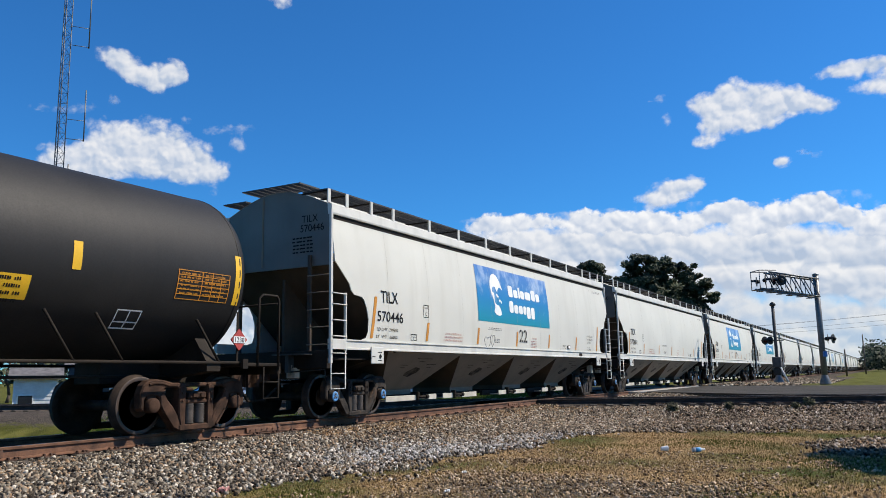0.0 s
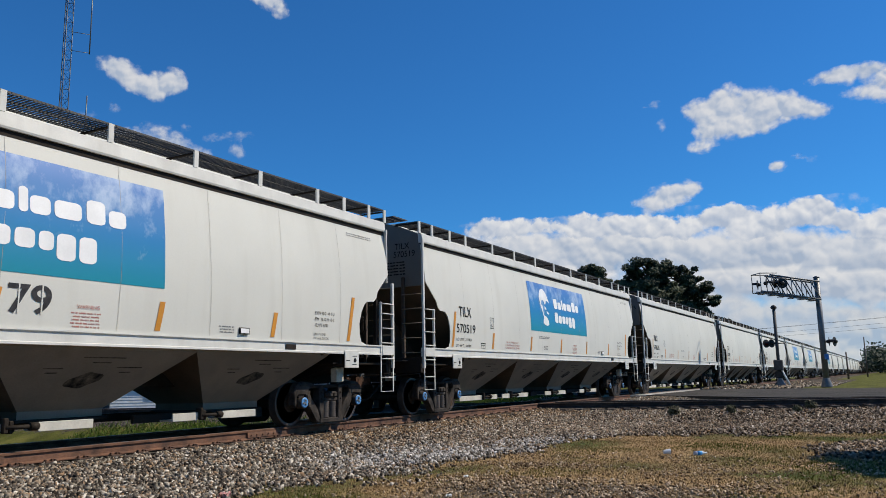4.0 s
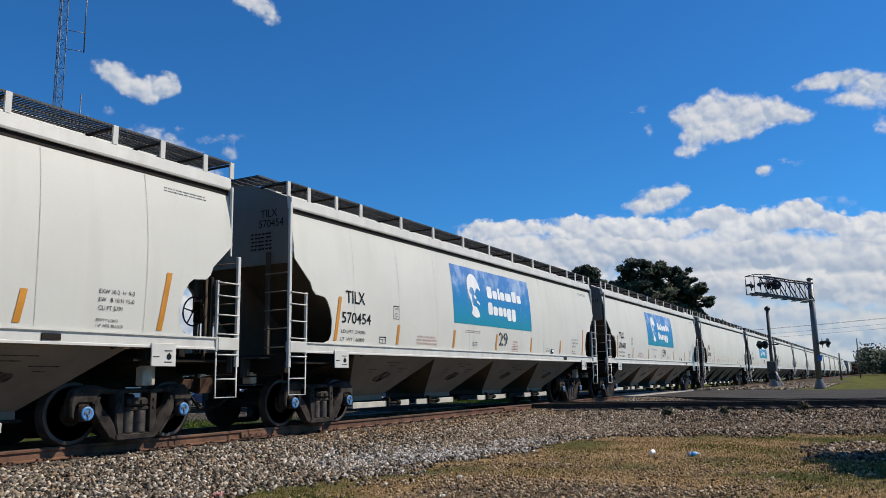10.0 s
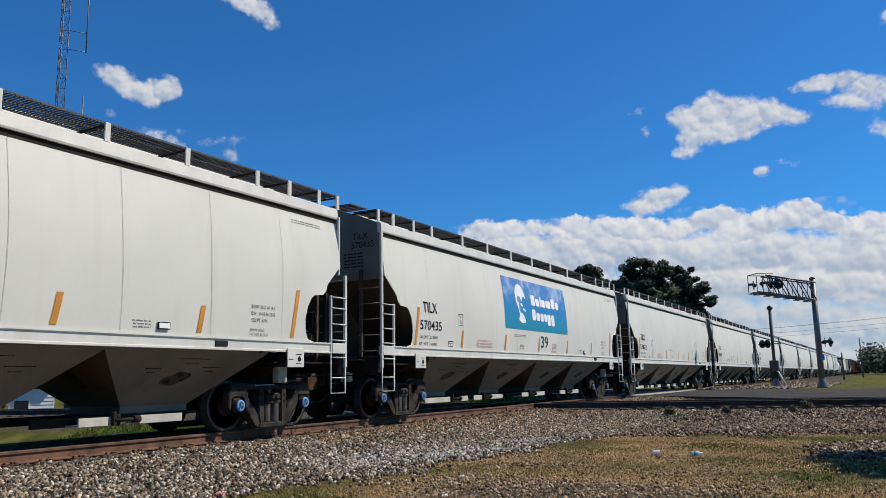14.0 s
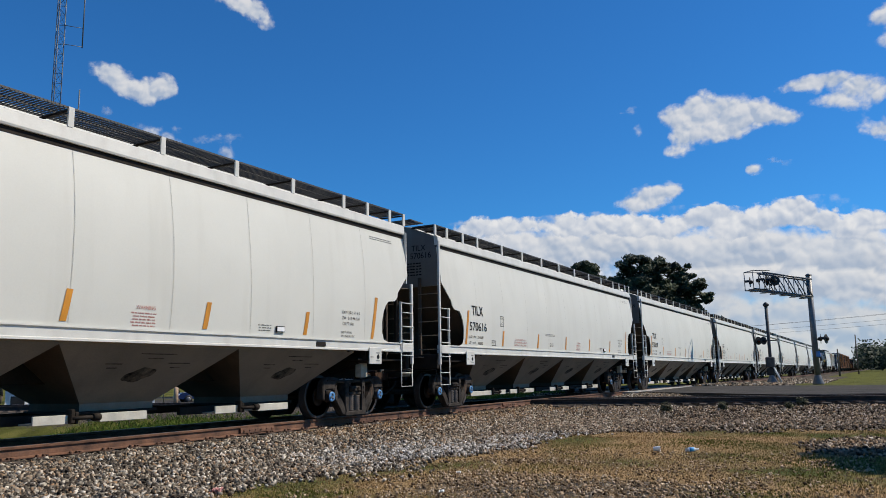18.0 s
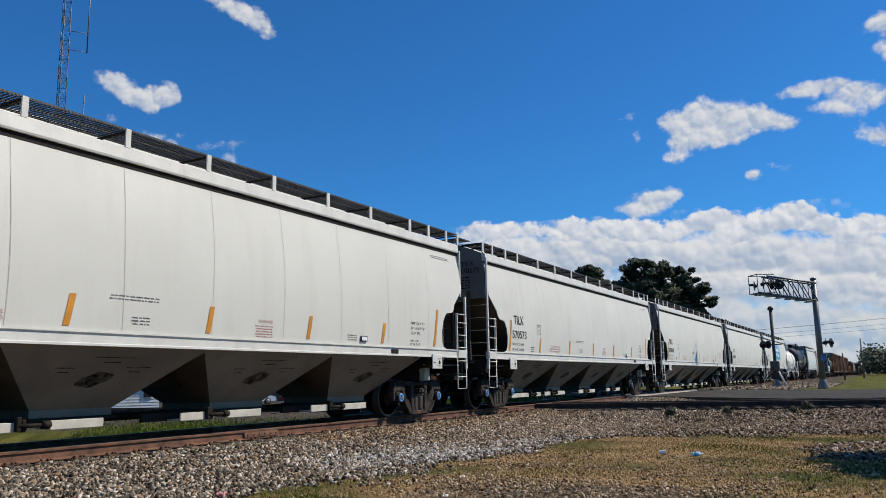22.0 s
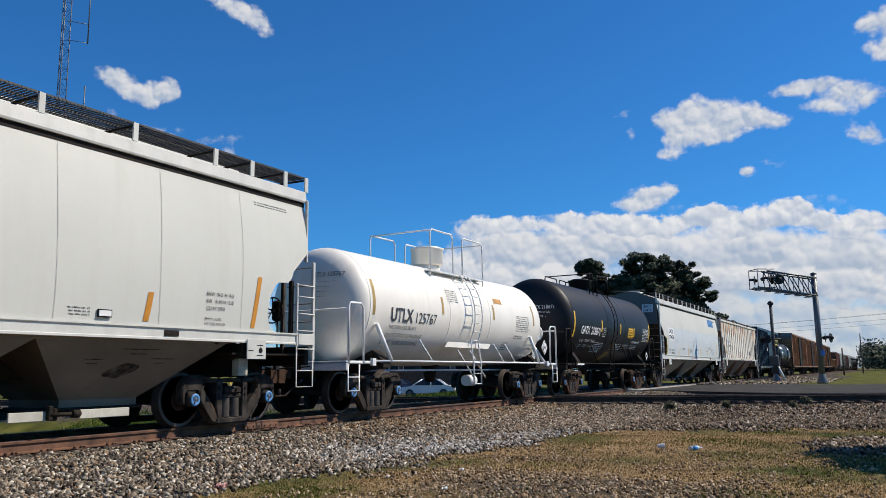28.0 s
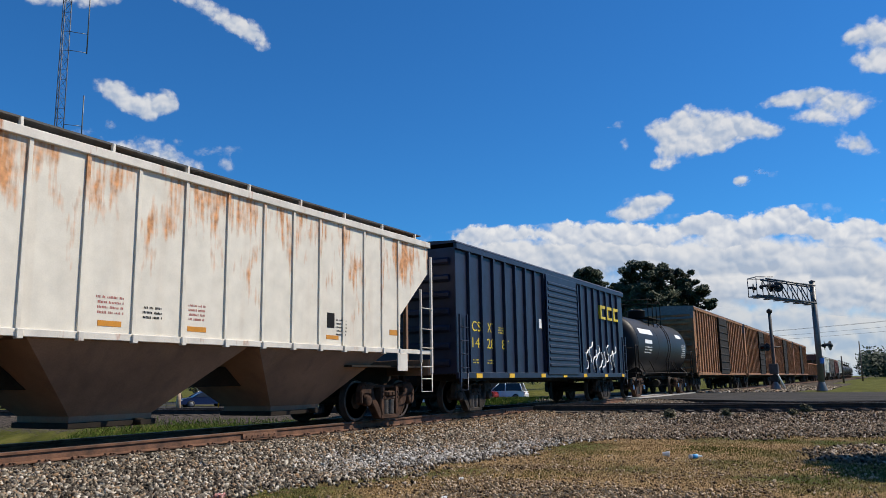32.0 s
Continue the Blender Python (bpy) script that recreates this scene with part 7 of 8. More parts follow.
# ---- trees ----
def leaf_clump(verts, faces, c, rx, rz, n, size, r):
    for _ in range(n):
        d = Vector((r.gauss(0, 1), r.gauss(0, 1), r.gauss(0, 1))).normalized() * (r.random() ** 0.4)
        p = Vector((c[0] + d.x * rx, c[1] + d.y * rx, c[2] + d.z * rz))
        a = Vector((r.uniform(-1, 1), r.uniform(-1, 1), r.uniform(-0.7, 0.7))).normalized() * size * r.uniform(0.6, 1.3)
        b = a.orthogonal().normalized() * size * r.uniform(0.35, 0.7)
        k = len(verts)
        verts += [p - a - b * 0.3, p - b, p + a, p + b]
        faces.append((k, k + 1, k + 2, k + 3))


def tree(name, label, x, y, h, crowns, trunk_r, leaf, seed, clumps=40, per=110, size=0.34, category="tree"):
    """Tapered trunk, limbs out to the clumps, and a crown of small leaf tufts; crowns: (dx, dy, z, half width, half height)."""
    r = random.Random(seed)
    t = thing(name, label, category, at=pose(x, y, ground_z(x, y)))
    g = G()
    pts = [(0.15 * math.sin(k * 1.3 + seed), 0.15 * math.cos(k * 1.7 + seed), h * 0.95 * k / 7) for k in range(8)]
    for k in range(7):
        g.rod(pts[k], pts[k + 1], trunk_r * (1 - 0.12 * k), trunk_r * (1 - 0.12 * (k + 1)), 9)
    part("trunk", g, BARK, t)
    v, f, limbs = [], [], G()
    total = sum(c[3] * c[3] * c[4] for c in crowns)
    for dx, dy, z, w, hh in crowns:
        for k in range(max(4, int(clumps * w * w * hh / total))):
            d = Vector((r.gauss(0, 1), r.gauss(0, 1), r.gauss(0, 1))).normalized() * r.uniform(0.45, 1.0)
            c = (dx + d.x * w, dy + d.y * w, z + d.z * hh)
            s = r.uniform(0.45, 1.0) * (0.26 * w + 0.35)
            leaf_clump(v, f, c, s, s * 0.55, per, size, r)
            if k % 2 == 0:
                zb = min(h * 0.9, max(h * 0.3, c[2] - r.uniform(0.5, 2.0)))
                limbs.rod((0, 0, zb), c, trunk_r * 0.28, 0.03, 5, False)
    if limbs.v:
        part("branchwork", limbs, BARK, t)
    part("crown", G().add(v, f), leaf, t)
    return t


def far_at(az, dist):
    return dist * math.cos(radians(az)), dist * math.sin(radians(az))


PINE = "dark green pine tree with a ragged crown"
for az, dist, h, crowns, r0, seed, clumps in (
        (18.5, 125, 18.6, [(0, 0, 17.3, 2.38, 1.57), (0, -1.3, 15.5, 1.88, 1.12), (0, 0.6, 14.3, 2.25, 1.34), (0, -2.6, 13.9, 2, 1.12)], 0.28, 3, 110),
        (16.6, 127, 17.0, [(0, 1.5, 15.1, 2.12, 1.23), (0, -1.5, 15.3, 2.25, 1.46), (0, 0, 12.8, 4, 2.02), (0, 0, 9.8, 4.5, 2.02)], 0.28, 5, 150),
        (14.6, 124, 19.2, [(0, 0.3, 17.6, 3.12, 1.9), (0, -2.2, 16.9, 2.38, 1.57), (0, 2.4, 14.9, 2.62, 2.02), (0, -0.6, 13.5, 4.25, 2.46), (0, 0, 10.3, 5, 2.24)], 0.36, 7, 230),
        (12.7, 126, 18.9, [(0, 0.9, 17.3, 2.5, 1.6), (0, -1.2, 16.6, 2.3, 1.5), (0, -3.4, 14.6, 2.4, 1.8), (0, -4.4, 12.0, 2.4, 1.4), (0, 0, 13.4, 3.6, 2.3), (0, 2.2, 12.4, 2.6, 2.2), (0, 0, 10.1, 5, 2.2)], 0.34, 9, 260),
        (9.6, 130, 9.8, [(0, 0, 9.1, 1.88, 1.01), (0, -1.7, 7.8, 2, 1.01), (0, 0.5, 6.8, 3.75, 1.46)], 0.22, 12, 60)):
    x, y = far_at(az, dist)
    tree("pine_tree", PINE, x, y, h, crowns, r0, LEAF, seed, int(clumps * 1.25), 150, 0.24)
for k, (az, dist, h, w) in enumerate(((56.5, 92, 6.6, 3.2), (54.5, 88, 6.0, 3.0), (58.2, 84, 5.6, 2.8), (47.5, 96, 6.5, 3.6), (45.0, 100, 6.0, 3.6), (42.2, 98, 5.5, 3.2), (50.6, 95, 6.4, 3.4))):
    x, y = far_at(az, dist)
    tree("broadleaf_tree", "small dark green leafy tree behind the parking lot", x, y, h, [(0, 0, h * 0.68, w, h * 0.3), (w * 0.4, -w * 0.3, h * 0.5, w * 0.7, h * 0.25)], 0.16, LEAF, 30 + k, 20, 60, 0.26)
# unseen stand-in tree, added only to cast the shadow on the grass
tree("broadleaf_tree", "small leafy tree added out of view to shade the grass", 15.6, -4.1, 4.4, [(0.0, 0.1, 3.4, 2.1, 1.1), (0.8, -0.8, 3.6, 2.1, 1.2)], 0.12, LEAF, 61, 120, 230, 0.22)
# far woods: one joined belt
r = random.Random(77)
v, f = [], []
for k in range(230):
    az = r.uniform(-4, 1.35)
    dist = r.uniform(320, 400)
    x, y = far_at(az, dist)
    if abs(y - TRACK_Y) < 4:
        continue
    h = r.uniform(7, 12.5)
    leaf_clump(v, f, (x, y, h * 0.5), 3.0, h * 0.5, 70, 0.6, r)
for k in range(330):
    az = r.uniform(2.2, 64)
    x, y = far_at(az, r.uniform(210, 300))
    if abs(y - TRACK_Y) < 8:
        continue
    h = r.uniform(4.0, 8.5)
    leaf_clump(v, f, (x, y, h * 0.45), 3.4, h * 0.5, 40, 0.6, r)
solid("far_woods", G().add(v, f), FAR_LEAF, "distant dark green belt of trees", "trees", kind="stuff")


# ---- buildings and parked cars behind the tracks ----
SIDING = mat("white_siding", (0.72, 0.72, 0.7), 0.6, vary=0.06, streak=0.15)
GREY_SIDING = mat("dark_grey_siding", (0.07, 0.075, 0.085), 0.7, vary=0.1)
BRICK_WALL = mat("brown_brick_wall", (0.17, 0.1, 0.07), 0.9, vary=0.2, scale=4, bump=0.3)
ROOF_GREY = mat("grey_roofing", (0.16, 0.15, 0.15), 0.9, vary=0.2)
DARK_GLASS = mat("dark_window_glass", (0.02, 0.024, 0.03), 0.08, vary=0.1)


def shed(name, label, x, y, turn, w, d, h, wall, lines=True, windows=()):
    """A small gabled building; its front faces its own -y."""
    b = thing(name, label, "building", at=pose(x, y, ground_z(x, y) - 0.05, 0, 0, turn))
    part("wall", G().box(-w / 2, w / 2, 0, d, 0, h), wall, b)
    if lines:
        n = int(h / 0.2)
        board = G().slab_x([(-0.025, 0.0), (0.0, 0.19), (0.0, 0.0)], -w / 2 - 0.02, w / 2 + 0.02).mesh("clapboard", wall)
        for k in range(n):
            part("clapboard", board, None, b, at=pose(0, 0, k * 0.2))
    g = G().slab_x([(-0.35, h - 0.05), (d / 2, h + d * 0.18), (d + 0.35, h - 0.05), (d + 0.35, h + 0.08), (d / 2, h + d * 0.18 + 0.14), (-0.35, h + 0.08)], -w / 2 - 0.3, w / 2 + 0.3)
    part("roof", g, ROOF_GREY, b)
    for xx, z, ww, hh in windows:
        fr = part("window", G().box(xx - ww / 2 - 0.06, xx + ww / 2 + 0.06, -0.06, 0.02, z - hh / 2 - 0.06, z + hh / 2 + 0.06), WHITE_PAINT, b)
        part("pane", G().box(xx - ww / 2, xx + ww / 2, -0.075, -0.05, z - hh / 2, z + hh / 2), DARK_GLASS, fr)
    return b


x, y = far_at(50.6, 58)
shed("clapboard_shed", "small white clapboard building beside the track", x, y, -40, 3.3, 4.5, 3.0, SIDING, True, [(0.9, 1.5, 0.5, 0.8)])
x, y = far_at(53.2, 60)
shed("grey_shed", "dark grey sided building next to the white one", x, y, -38, 3.2, 5, 3.0, GREY_SIDING)
x, y = far_at(56.6, 50)
shed("white_shed", "small white shed with a grey door", x, y, -34, 2.2, 3.0, 2.6, SIDING, True, [(-0.5, 1.2, 0.7, 0.9)])
x, y = far_at(38.6, 88)
shed("brick_store", "long low brown brick store with white window frames", x, y, -50, 16, 10, 3.6, BRICK_WALL, False, [(-5 + 2.5 * k, 2.6, 2.1, 0.8) for k in range(5)])
x, y = far_at(29.5, 92)
shed("brick_store", "low brown brick store with a pale fascia", x, y, -60, 18, 10, 4.2, BRICK_WALL, False, [(-6 + 3 * k, 2.7, 2.4, 1.0) for k in range(5)])


def parked_car(label, x, y, turn, paint, suv=False):
    c = thing("parked_car", label, "car", "parked cars", at=pose(x, y, -1.06, 0, 0, turn))
    h = 1.68 if suv else 1.44
    prof = [(-2.2, 0.35), (-2.25, 0.6), (-2.18, 0.86), (-1.5, 0.95), (1.0, 0.95), (1.9, 0.82), (2.2, 0.62), (2.22, 0.35)]
    rings = []
    for yy, k in ((-0.88, 0.94), (-0.9, 1.0), (0.9, 1.0), (0.88, 0.94)):
        rings.append([(px * k, yy, 0.3 + (pz - 0.3) * k) for px, pz in prof])
    part("body", G().loft(rings), paint, c)
    back = -2.0 if suv else -1.55
    top0 = -1.75 if suv else -0.85
    cabin = [(back, 0.93), (top0, h - 0.03), (-0.2, h), (0.35, h - 0.04), (1.15, 0.93)]
    rings = [[(px * k, yy * k2, pz) for px, pz in cabin] for yy, k, k2 in ((-0.84, 1.0, 1.0), (0.84, 1.0, 1.0))]
    rings = [[(px, s * (0.84 if pz < 1.0 else 0.66), pz) for px, pz in cabin] for s in (-1, 1)]
    cab = part("cabin", G().loft(rings), DARK_GLASS, c)
    part("roof", G().loft([[(top0 - 0.02, -0.66, h - 0.02), (top0 - 0.02, 0.66, h - 0.02)], [(-0.2, -0.67, h + 0.015), (-0.2, 0.67, h + 0.015)], [(0.37, -0.66, h - 0.02), (0.37, 0.66, h - 0.02)]], False, False), paint, c)
    for s in (-1, 1):
        for a, b in (((back, 0.93), (top0, h - 0.02)), ((-0.35, 0.94), (-0.3, h - 0.01)), ((1.15, 0.93), (0.35, h - 0.03))):
            part("pillar", G().rod((a[0], s * 0.85, a[1]), (b[0], s * 0.67, b[1]), 0.05, n=6), paint, c)
        for wx in (-1.35, 1.35):
            w = part("wheel", G().lathe([(-0.1, 0.2), (-0.1, 0.31), (-0.07, 0.33), (0.07, 0.33), (0.1, 0.31), (0.1, 0.2)], 20, "y", (wx, s * 0.84, 0.33)), BLACK_SIGNAL, c)
            part("rim", G().lathe([(-0.105, 0.05), (-0.11, 0.2), (0.11, 0.2), (0.105, 0.05)], 16, "y", (wx, s * 0.84, 0.33)), GALVANISED, w)
        part("headlight", G().box(2.0, 2.18, s * 0.5, s * 0.82, 0.62, 0.74, 0.02), WHITE_PAINT, c)
        part("tail_light", G().box(-2.24, -2.1, s * 0.55, s * 0.85, 0.66, 0.82, 0.02), RED_LENS, c)
    return c


CAR_WHITE = mat("white_car_paint", (0.75, 0.78, 0.82), 0.2, vary=0.02)
CAR_BLUE = mat("dark_blue_car_paint", (0.012, 0.026, 0.085), 0.2, vary=0.05)
CAR_PALE = mat("pale_blue_car_paint", (0.35, 0.45, 0.6), 0.2, vary=0.05)
CAR_RED = mat("red_car_paint", (0.24, 0.02, 0.014), 0.2, vary=0.05)
for az, dist, turn, paint, suv, label in ((30.4, 64, 115, CAR_WHITE, False, "parked white sedan behind the tracks"), (45.9, 72, 150, CAR_BLUE, False, "parked dark blue sedan"), (43.0, 73, -20, CAR_PALE, False, "parked pale blue sedan"),
                                           (39.1, 74, 120, CAR_RED, True, "parked red sport utility car"), (33.0, 70, 160, CAR_BLUE, False, "parked blue sedan beside a sign"), (24.8, 78, 100, CAR_WHITE, True, "parked white van-like car"), (27.0, 76, 100, CAR_RED, False, "parked red car behind the crossing")):
    x, y = far_at(az, dist)
    parked_car(label, x, y, turn, paint, suv)
x, y = far_at(44.6, 66)
bar = thing("yellow_barrier", "yellow tubular steel barrier", "barrier", at=pose(x, y, -1.06, 0, 0, -45))
part("barrier_frame", G().pipe([(-0.45, 0, 0), (-0.35, 0, 1.5), (0.35, 0, 1.5), (0.45, 0, 0)], 0.06), YELLOW_INK, bar)
x, y = far_at(47.6, 56)
post = thing("timber_post", "weathered pale timber post", "post", at=pose(x, y, ground_z(x, y)))
part("shaft", G().rod((0, 0, 0), (0, 0, 1.5), 0.16, 0.15, n=10), mat("pale_timber", (0.42, 0.3, 0.2), 0.9, vary=0.2), post)
x, y = far_at(48.4, 54)
sg = thing("small_sign", "small white sign on a thin post", "sign", at=pose(x, y, ground_z(x, y), 0, 0, -40))
part("post", G().rod((0, 0, 0), (0, 0, 2.3), 0.03), GALVANISED, sg)
plate = part("plate", G().box(-0.2, 0.2, -0.045, -0.03, 1.85, 2.3, 0.004), WHITE_PAINT, sg)
part("word_bar", G().box(-0.12, 0.12, -0.052, -0.048, 1.98, 2.04).box(-0.12, 0.12, -0.052, -0.048, 2.1, 2.16), INK, plate)


# ---- litter ----
bt = thing("plastic_bottle", "empty clear plastic bottle with a blue label lying in the grass", "bottle", at=pose(13.93, 2.93, -0.465, 0, 90, -50))
part("bottle_body", G().lathe([(-0.10, 0.028), (-0.105, 0.033), (-0.06, 0.035), (0.05, 0.035), (0.085, 0.016), (0.11, 0.014)], 20, "z"), mat("clear_plastic", (0.75, 0.8, 0.82), 0.15), bt)
part("bottle_label", G().lathe([(-0.055, 0.0365), (0.03, 0.0365)], 20, "z"), mat("blue_label", (0.03, 0.3, 0.65), 0.4), bt)
part("cap", G().lathe([(0.11, 0.016), (0.125, 0.016)], 14, "z"), WHITE_PAINT, bt)
cup = thing("foam_cup", "white foam cup rolling in the grass", "cup")
part("cup_wall", G().lathe([(-0.06, 0.028), (-0.055, 0.032), (0.055, 0.045), (0.06, 0.048), (0.06, 0.043), (-0.05, 0.028)], 20, "x"), WHITE_PAINT, cup)
wr = G().grid(lambda u, v: (0.16 * u, 0.09 * v, 0.025 * math.sin(9 * u + 4 * v) + 0.02 * math.sin(13 * v)), 8, 6, False)
solid("crumpled_wrapper", wr, mat("pink_wrapper", (0.6, 0.25, 0.22), 0.6, vary=0.3, scale=30), "crumpled red and white paper wrapper", "litter", at=pose(6.98, 6.95, ground_z(6.98, 6.95) + 0.05))
for x, y in ((8.05, 4.5), (9.6, 5.1)):
    solid("paper_scrap", G().grid(lambda u, v: (0.06 * u, 0.05 * v, 0.015 * math.sin(7 * u + 5 * v)), 4, 4, False), WHITE_PAINT, "small white paper scrap", "litter", at=pose(x, y, ground_z(x, y) + 0.04))
# weeds on the second track's bank
for k, (x, y, s) in enumerate(((26.6, 2.2, 0.3), (25.9, 2.5, 0.2), (24.4, 5.8, 0.3), (25.2, 4.3, 0.25))):
    v, f = [], []
    leaf_clump(v, f, (0, 0, s * 0.5), s * 0.6, s * 0.5, 160, 0.06, random.Random(50 + k))
    solid("weed_clump", G().add(v, f), mat("weed_leaf", (0.12, 0.11, 0.05), 0.9, vary=0.3), "brown-green weed clump on the ballast", "weed", "weeds", at=pose(x, y, ground_z(x, y)))


# ---- clouds: a far backdrop that drifts with the wind ----
def cloud_material(name, lo, hi, soft, scale, white=0.92, shade=(0.44, 0.53, 0.69), ragged=0.45, heads=1.5):
    m = bpy.data.materials.new(name)
    m.use_nodes = True
    n, l = m.node_tree.nodes, m.node_tree.links
    n.remove(n["Principled BSDF"])
    out = n["Material Output"]
    co = n.new("ShaderNodeTexCoord")
    who = n.new("ShaderNodeObjectInfo")
    sh = n.new("ShaderNodeVectorMath")
    sh.operation = "MULTIPLY_ADD"
    sh.inputs[1].default_value = (3000, 1700, 900)
    l.new(who.outputs["Random"], sh.inputs[0])
    l.new(co.outputs["Object"], sh.inputs[2])

    def nz(s, d, r=0.6):
        t = n.new("ShaderNodeTexNoise")
        t.inputs["Scale"].default_value, t.inputs["Detail"].default_value, t.inputs["Roughness"].default_value = s, d, r
        l.new(sh.outputs[0], t.inputs["Vector"])
        return t.outputs[0]

    def math_node(op, a, b):
        x = n.new("ShaderNodeMath")
        x.operation = op
        for k, val in enumerate((a, b)):
            if hasattr(val, "links"):
                l.new(val, x.inputs[k])
            else:
                x.inputs[k].default_value = val
        return x.outputs[0]

    def band(sock, a, b):
        r = n.new("ShaderNodeMapRange")
        r.interpolation_type = "SMOOTHSTEP"
        r.inputs[1].default_value, r.inputs[2].default_value = a, b
        l.new(sock, r.inputs[0])
        return r.outputs[0]

    at = n.new("ShaderNodeAttribute")
    at.attribute_name = "thickness"
    tone = n.new("ShaderNodeAttribute")
    tone.attribute_name = "tone"
    big, fine = nz(scale, 8.0, 0.54), nz(scale * 4.0, 8.0, 0.6)

    def billow(vec):
        """Rounded heads: distance to scattered centres, in two sizes."""
        t = n.new("ShaderNodeTexVoronoi")
        t.inputs["Scale"].default_value, t.inputs["Detail"].default_value, t.inputs["Roughness"].default_value = scale * heads, 2.0, 0.5
        l.new(vec, t.inputs["Vector"])
        return t.outputs["Distance"]

    def shifted(vec, off):
        x = n.new("ShaderNodeVectorMath")
        x.inputs[1].default_value = off
        l.new(vec, x.inputs[0])
        return x.outputs[0]

    warp = n.new("ShaderNodeVectorMath")
    warp.operation = "MULTIPLY_ADD"
    warp.inputs[1].default_value = (0.35 / scale, 0.35 / scale, 0)
    wn3 = n.new("ShaderNodeTexNoise")
    wn3.inputs["Scale"].default_value, wn3.inputs["Detail"].default_value = scale * 1.6, 5.0
    l.new(sh.outputs[0], wn3.inputs["Vector"])
    l.new(wn3.outputs["Color"], warp.inputs[0])
    l.new(sh.outputs[0], warp.inputs[2])
    b0, b1 = billow(warp.outputs[0]), billow(shifted(warp.outputs[0], (0.06 / scale, 0.10 / scale, 0)))
    d = math_node("ADD", at.outputs["Fac"], math_node("MULTIPLY", math_node("SUBTRACT", big, 0.5), 1.2))
    d = math_node("ADD", d, math_node("MULTIPLY", math_node("SUBTRACT", 0.4, b0), 0.55))
    d = math_node("ADD", d, math_node("MULTIPLY", math_node("SUBTRACT", fine, 0.5), ragged))
    alpha = math_node("MULTIPLY", band(d, lo, hi), soft)
    # brighter on the side of each head that faces the sun, greyer towards the flat foot and in the thick of it
    lit = math_node("MULTIPLY", math_node("SUBTRACT", b1, b0), 1.0)
    body = math_node("ADD", math_node("MULTIPLY", fine, 0.25), math_node("MULTIPLY", tone.outputs["Fac"], 0.5))
    body = math_node("ADD", math_node("ADD", body, 0.3), lit)
    ramp = n.new("ShaderNodeValToRGB")
    for e, (p, c) in zip(ramp.color_ramp.elements, ((0.38, (*shade, 1)), (0.98, (white, white, white * 1.01, 1)))):
        e.position, e.color = p, c
    l.new(body, ramp.inputs[0])
    em = n.new("ShaderNodeEmission")
    em.inputs[1].default_value = 0.85
    l.new(ramp.outputs[0], em.inputs[0])
    tr = n.new("ShaderNodeBsdfTransparent")
    mx = n.new("ShaderNodeMixShader")
    l.new(alpha, mx.inputs[0])
    l.new(tr.outputs[0], mx.inputs[1])
    l.new(em.outputs[0], mx.inputs[2])
    l.new(mx.outputs[0], out.inputs["Surface"])
    return m


PUFF = cloud_material("cloud_puff", 0.30, 0.95, 0.92, 0.010, 0.86, (0.5, 0.58, 0.71))
WISP = cloud_material("cloud_wisp", 0.40, 1.3, 0.55, 0.012, 0.86, ragged=0.8)
BANK = cloud_material("cloud_bank", 0.36, 0.66, 0.97, 0.009, 0.93, (0.5, 0.58, 0.72), 0.5, 1.2)
MIDDLE = cloud_material("cloud_bank_middle", -0.3, 0.45, 0.95, 0.0075, 0.86, (0.46, 0.54, 0.67), 0.5, 1.2)
LOW = cloud_material("cloud_bank_foot", -0.9, 0.45, 0.92, 0.006, 0.76, (0.47, 0.56, 0.70), 0.4)
CLOUDS = []  # (cloud, its place)
FAR = 2500.0


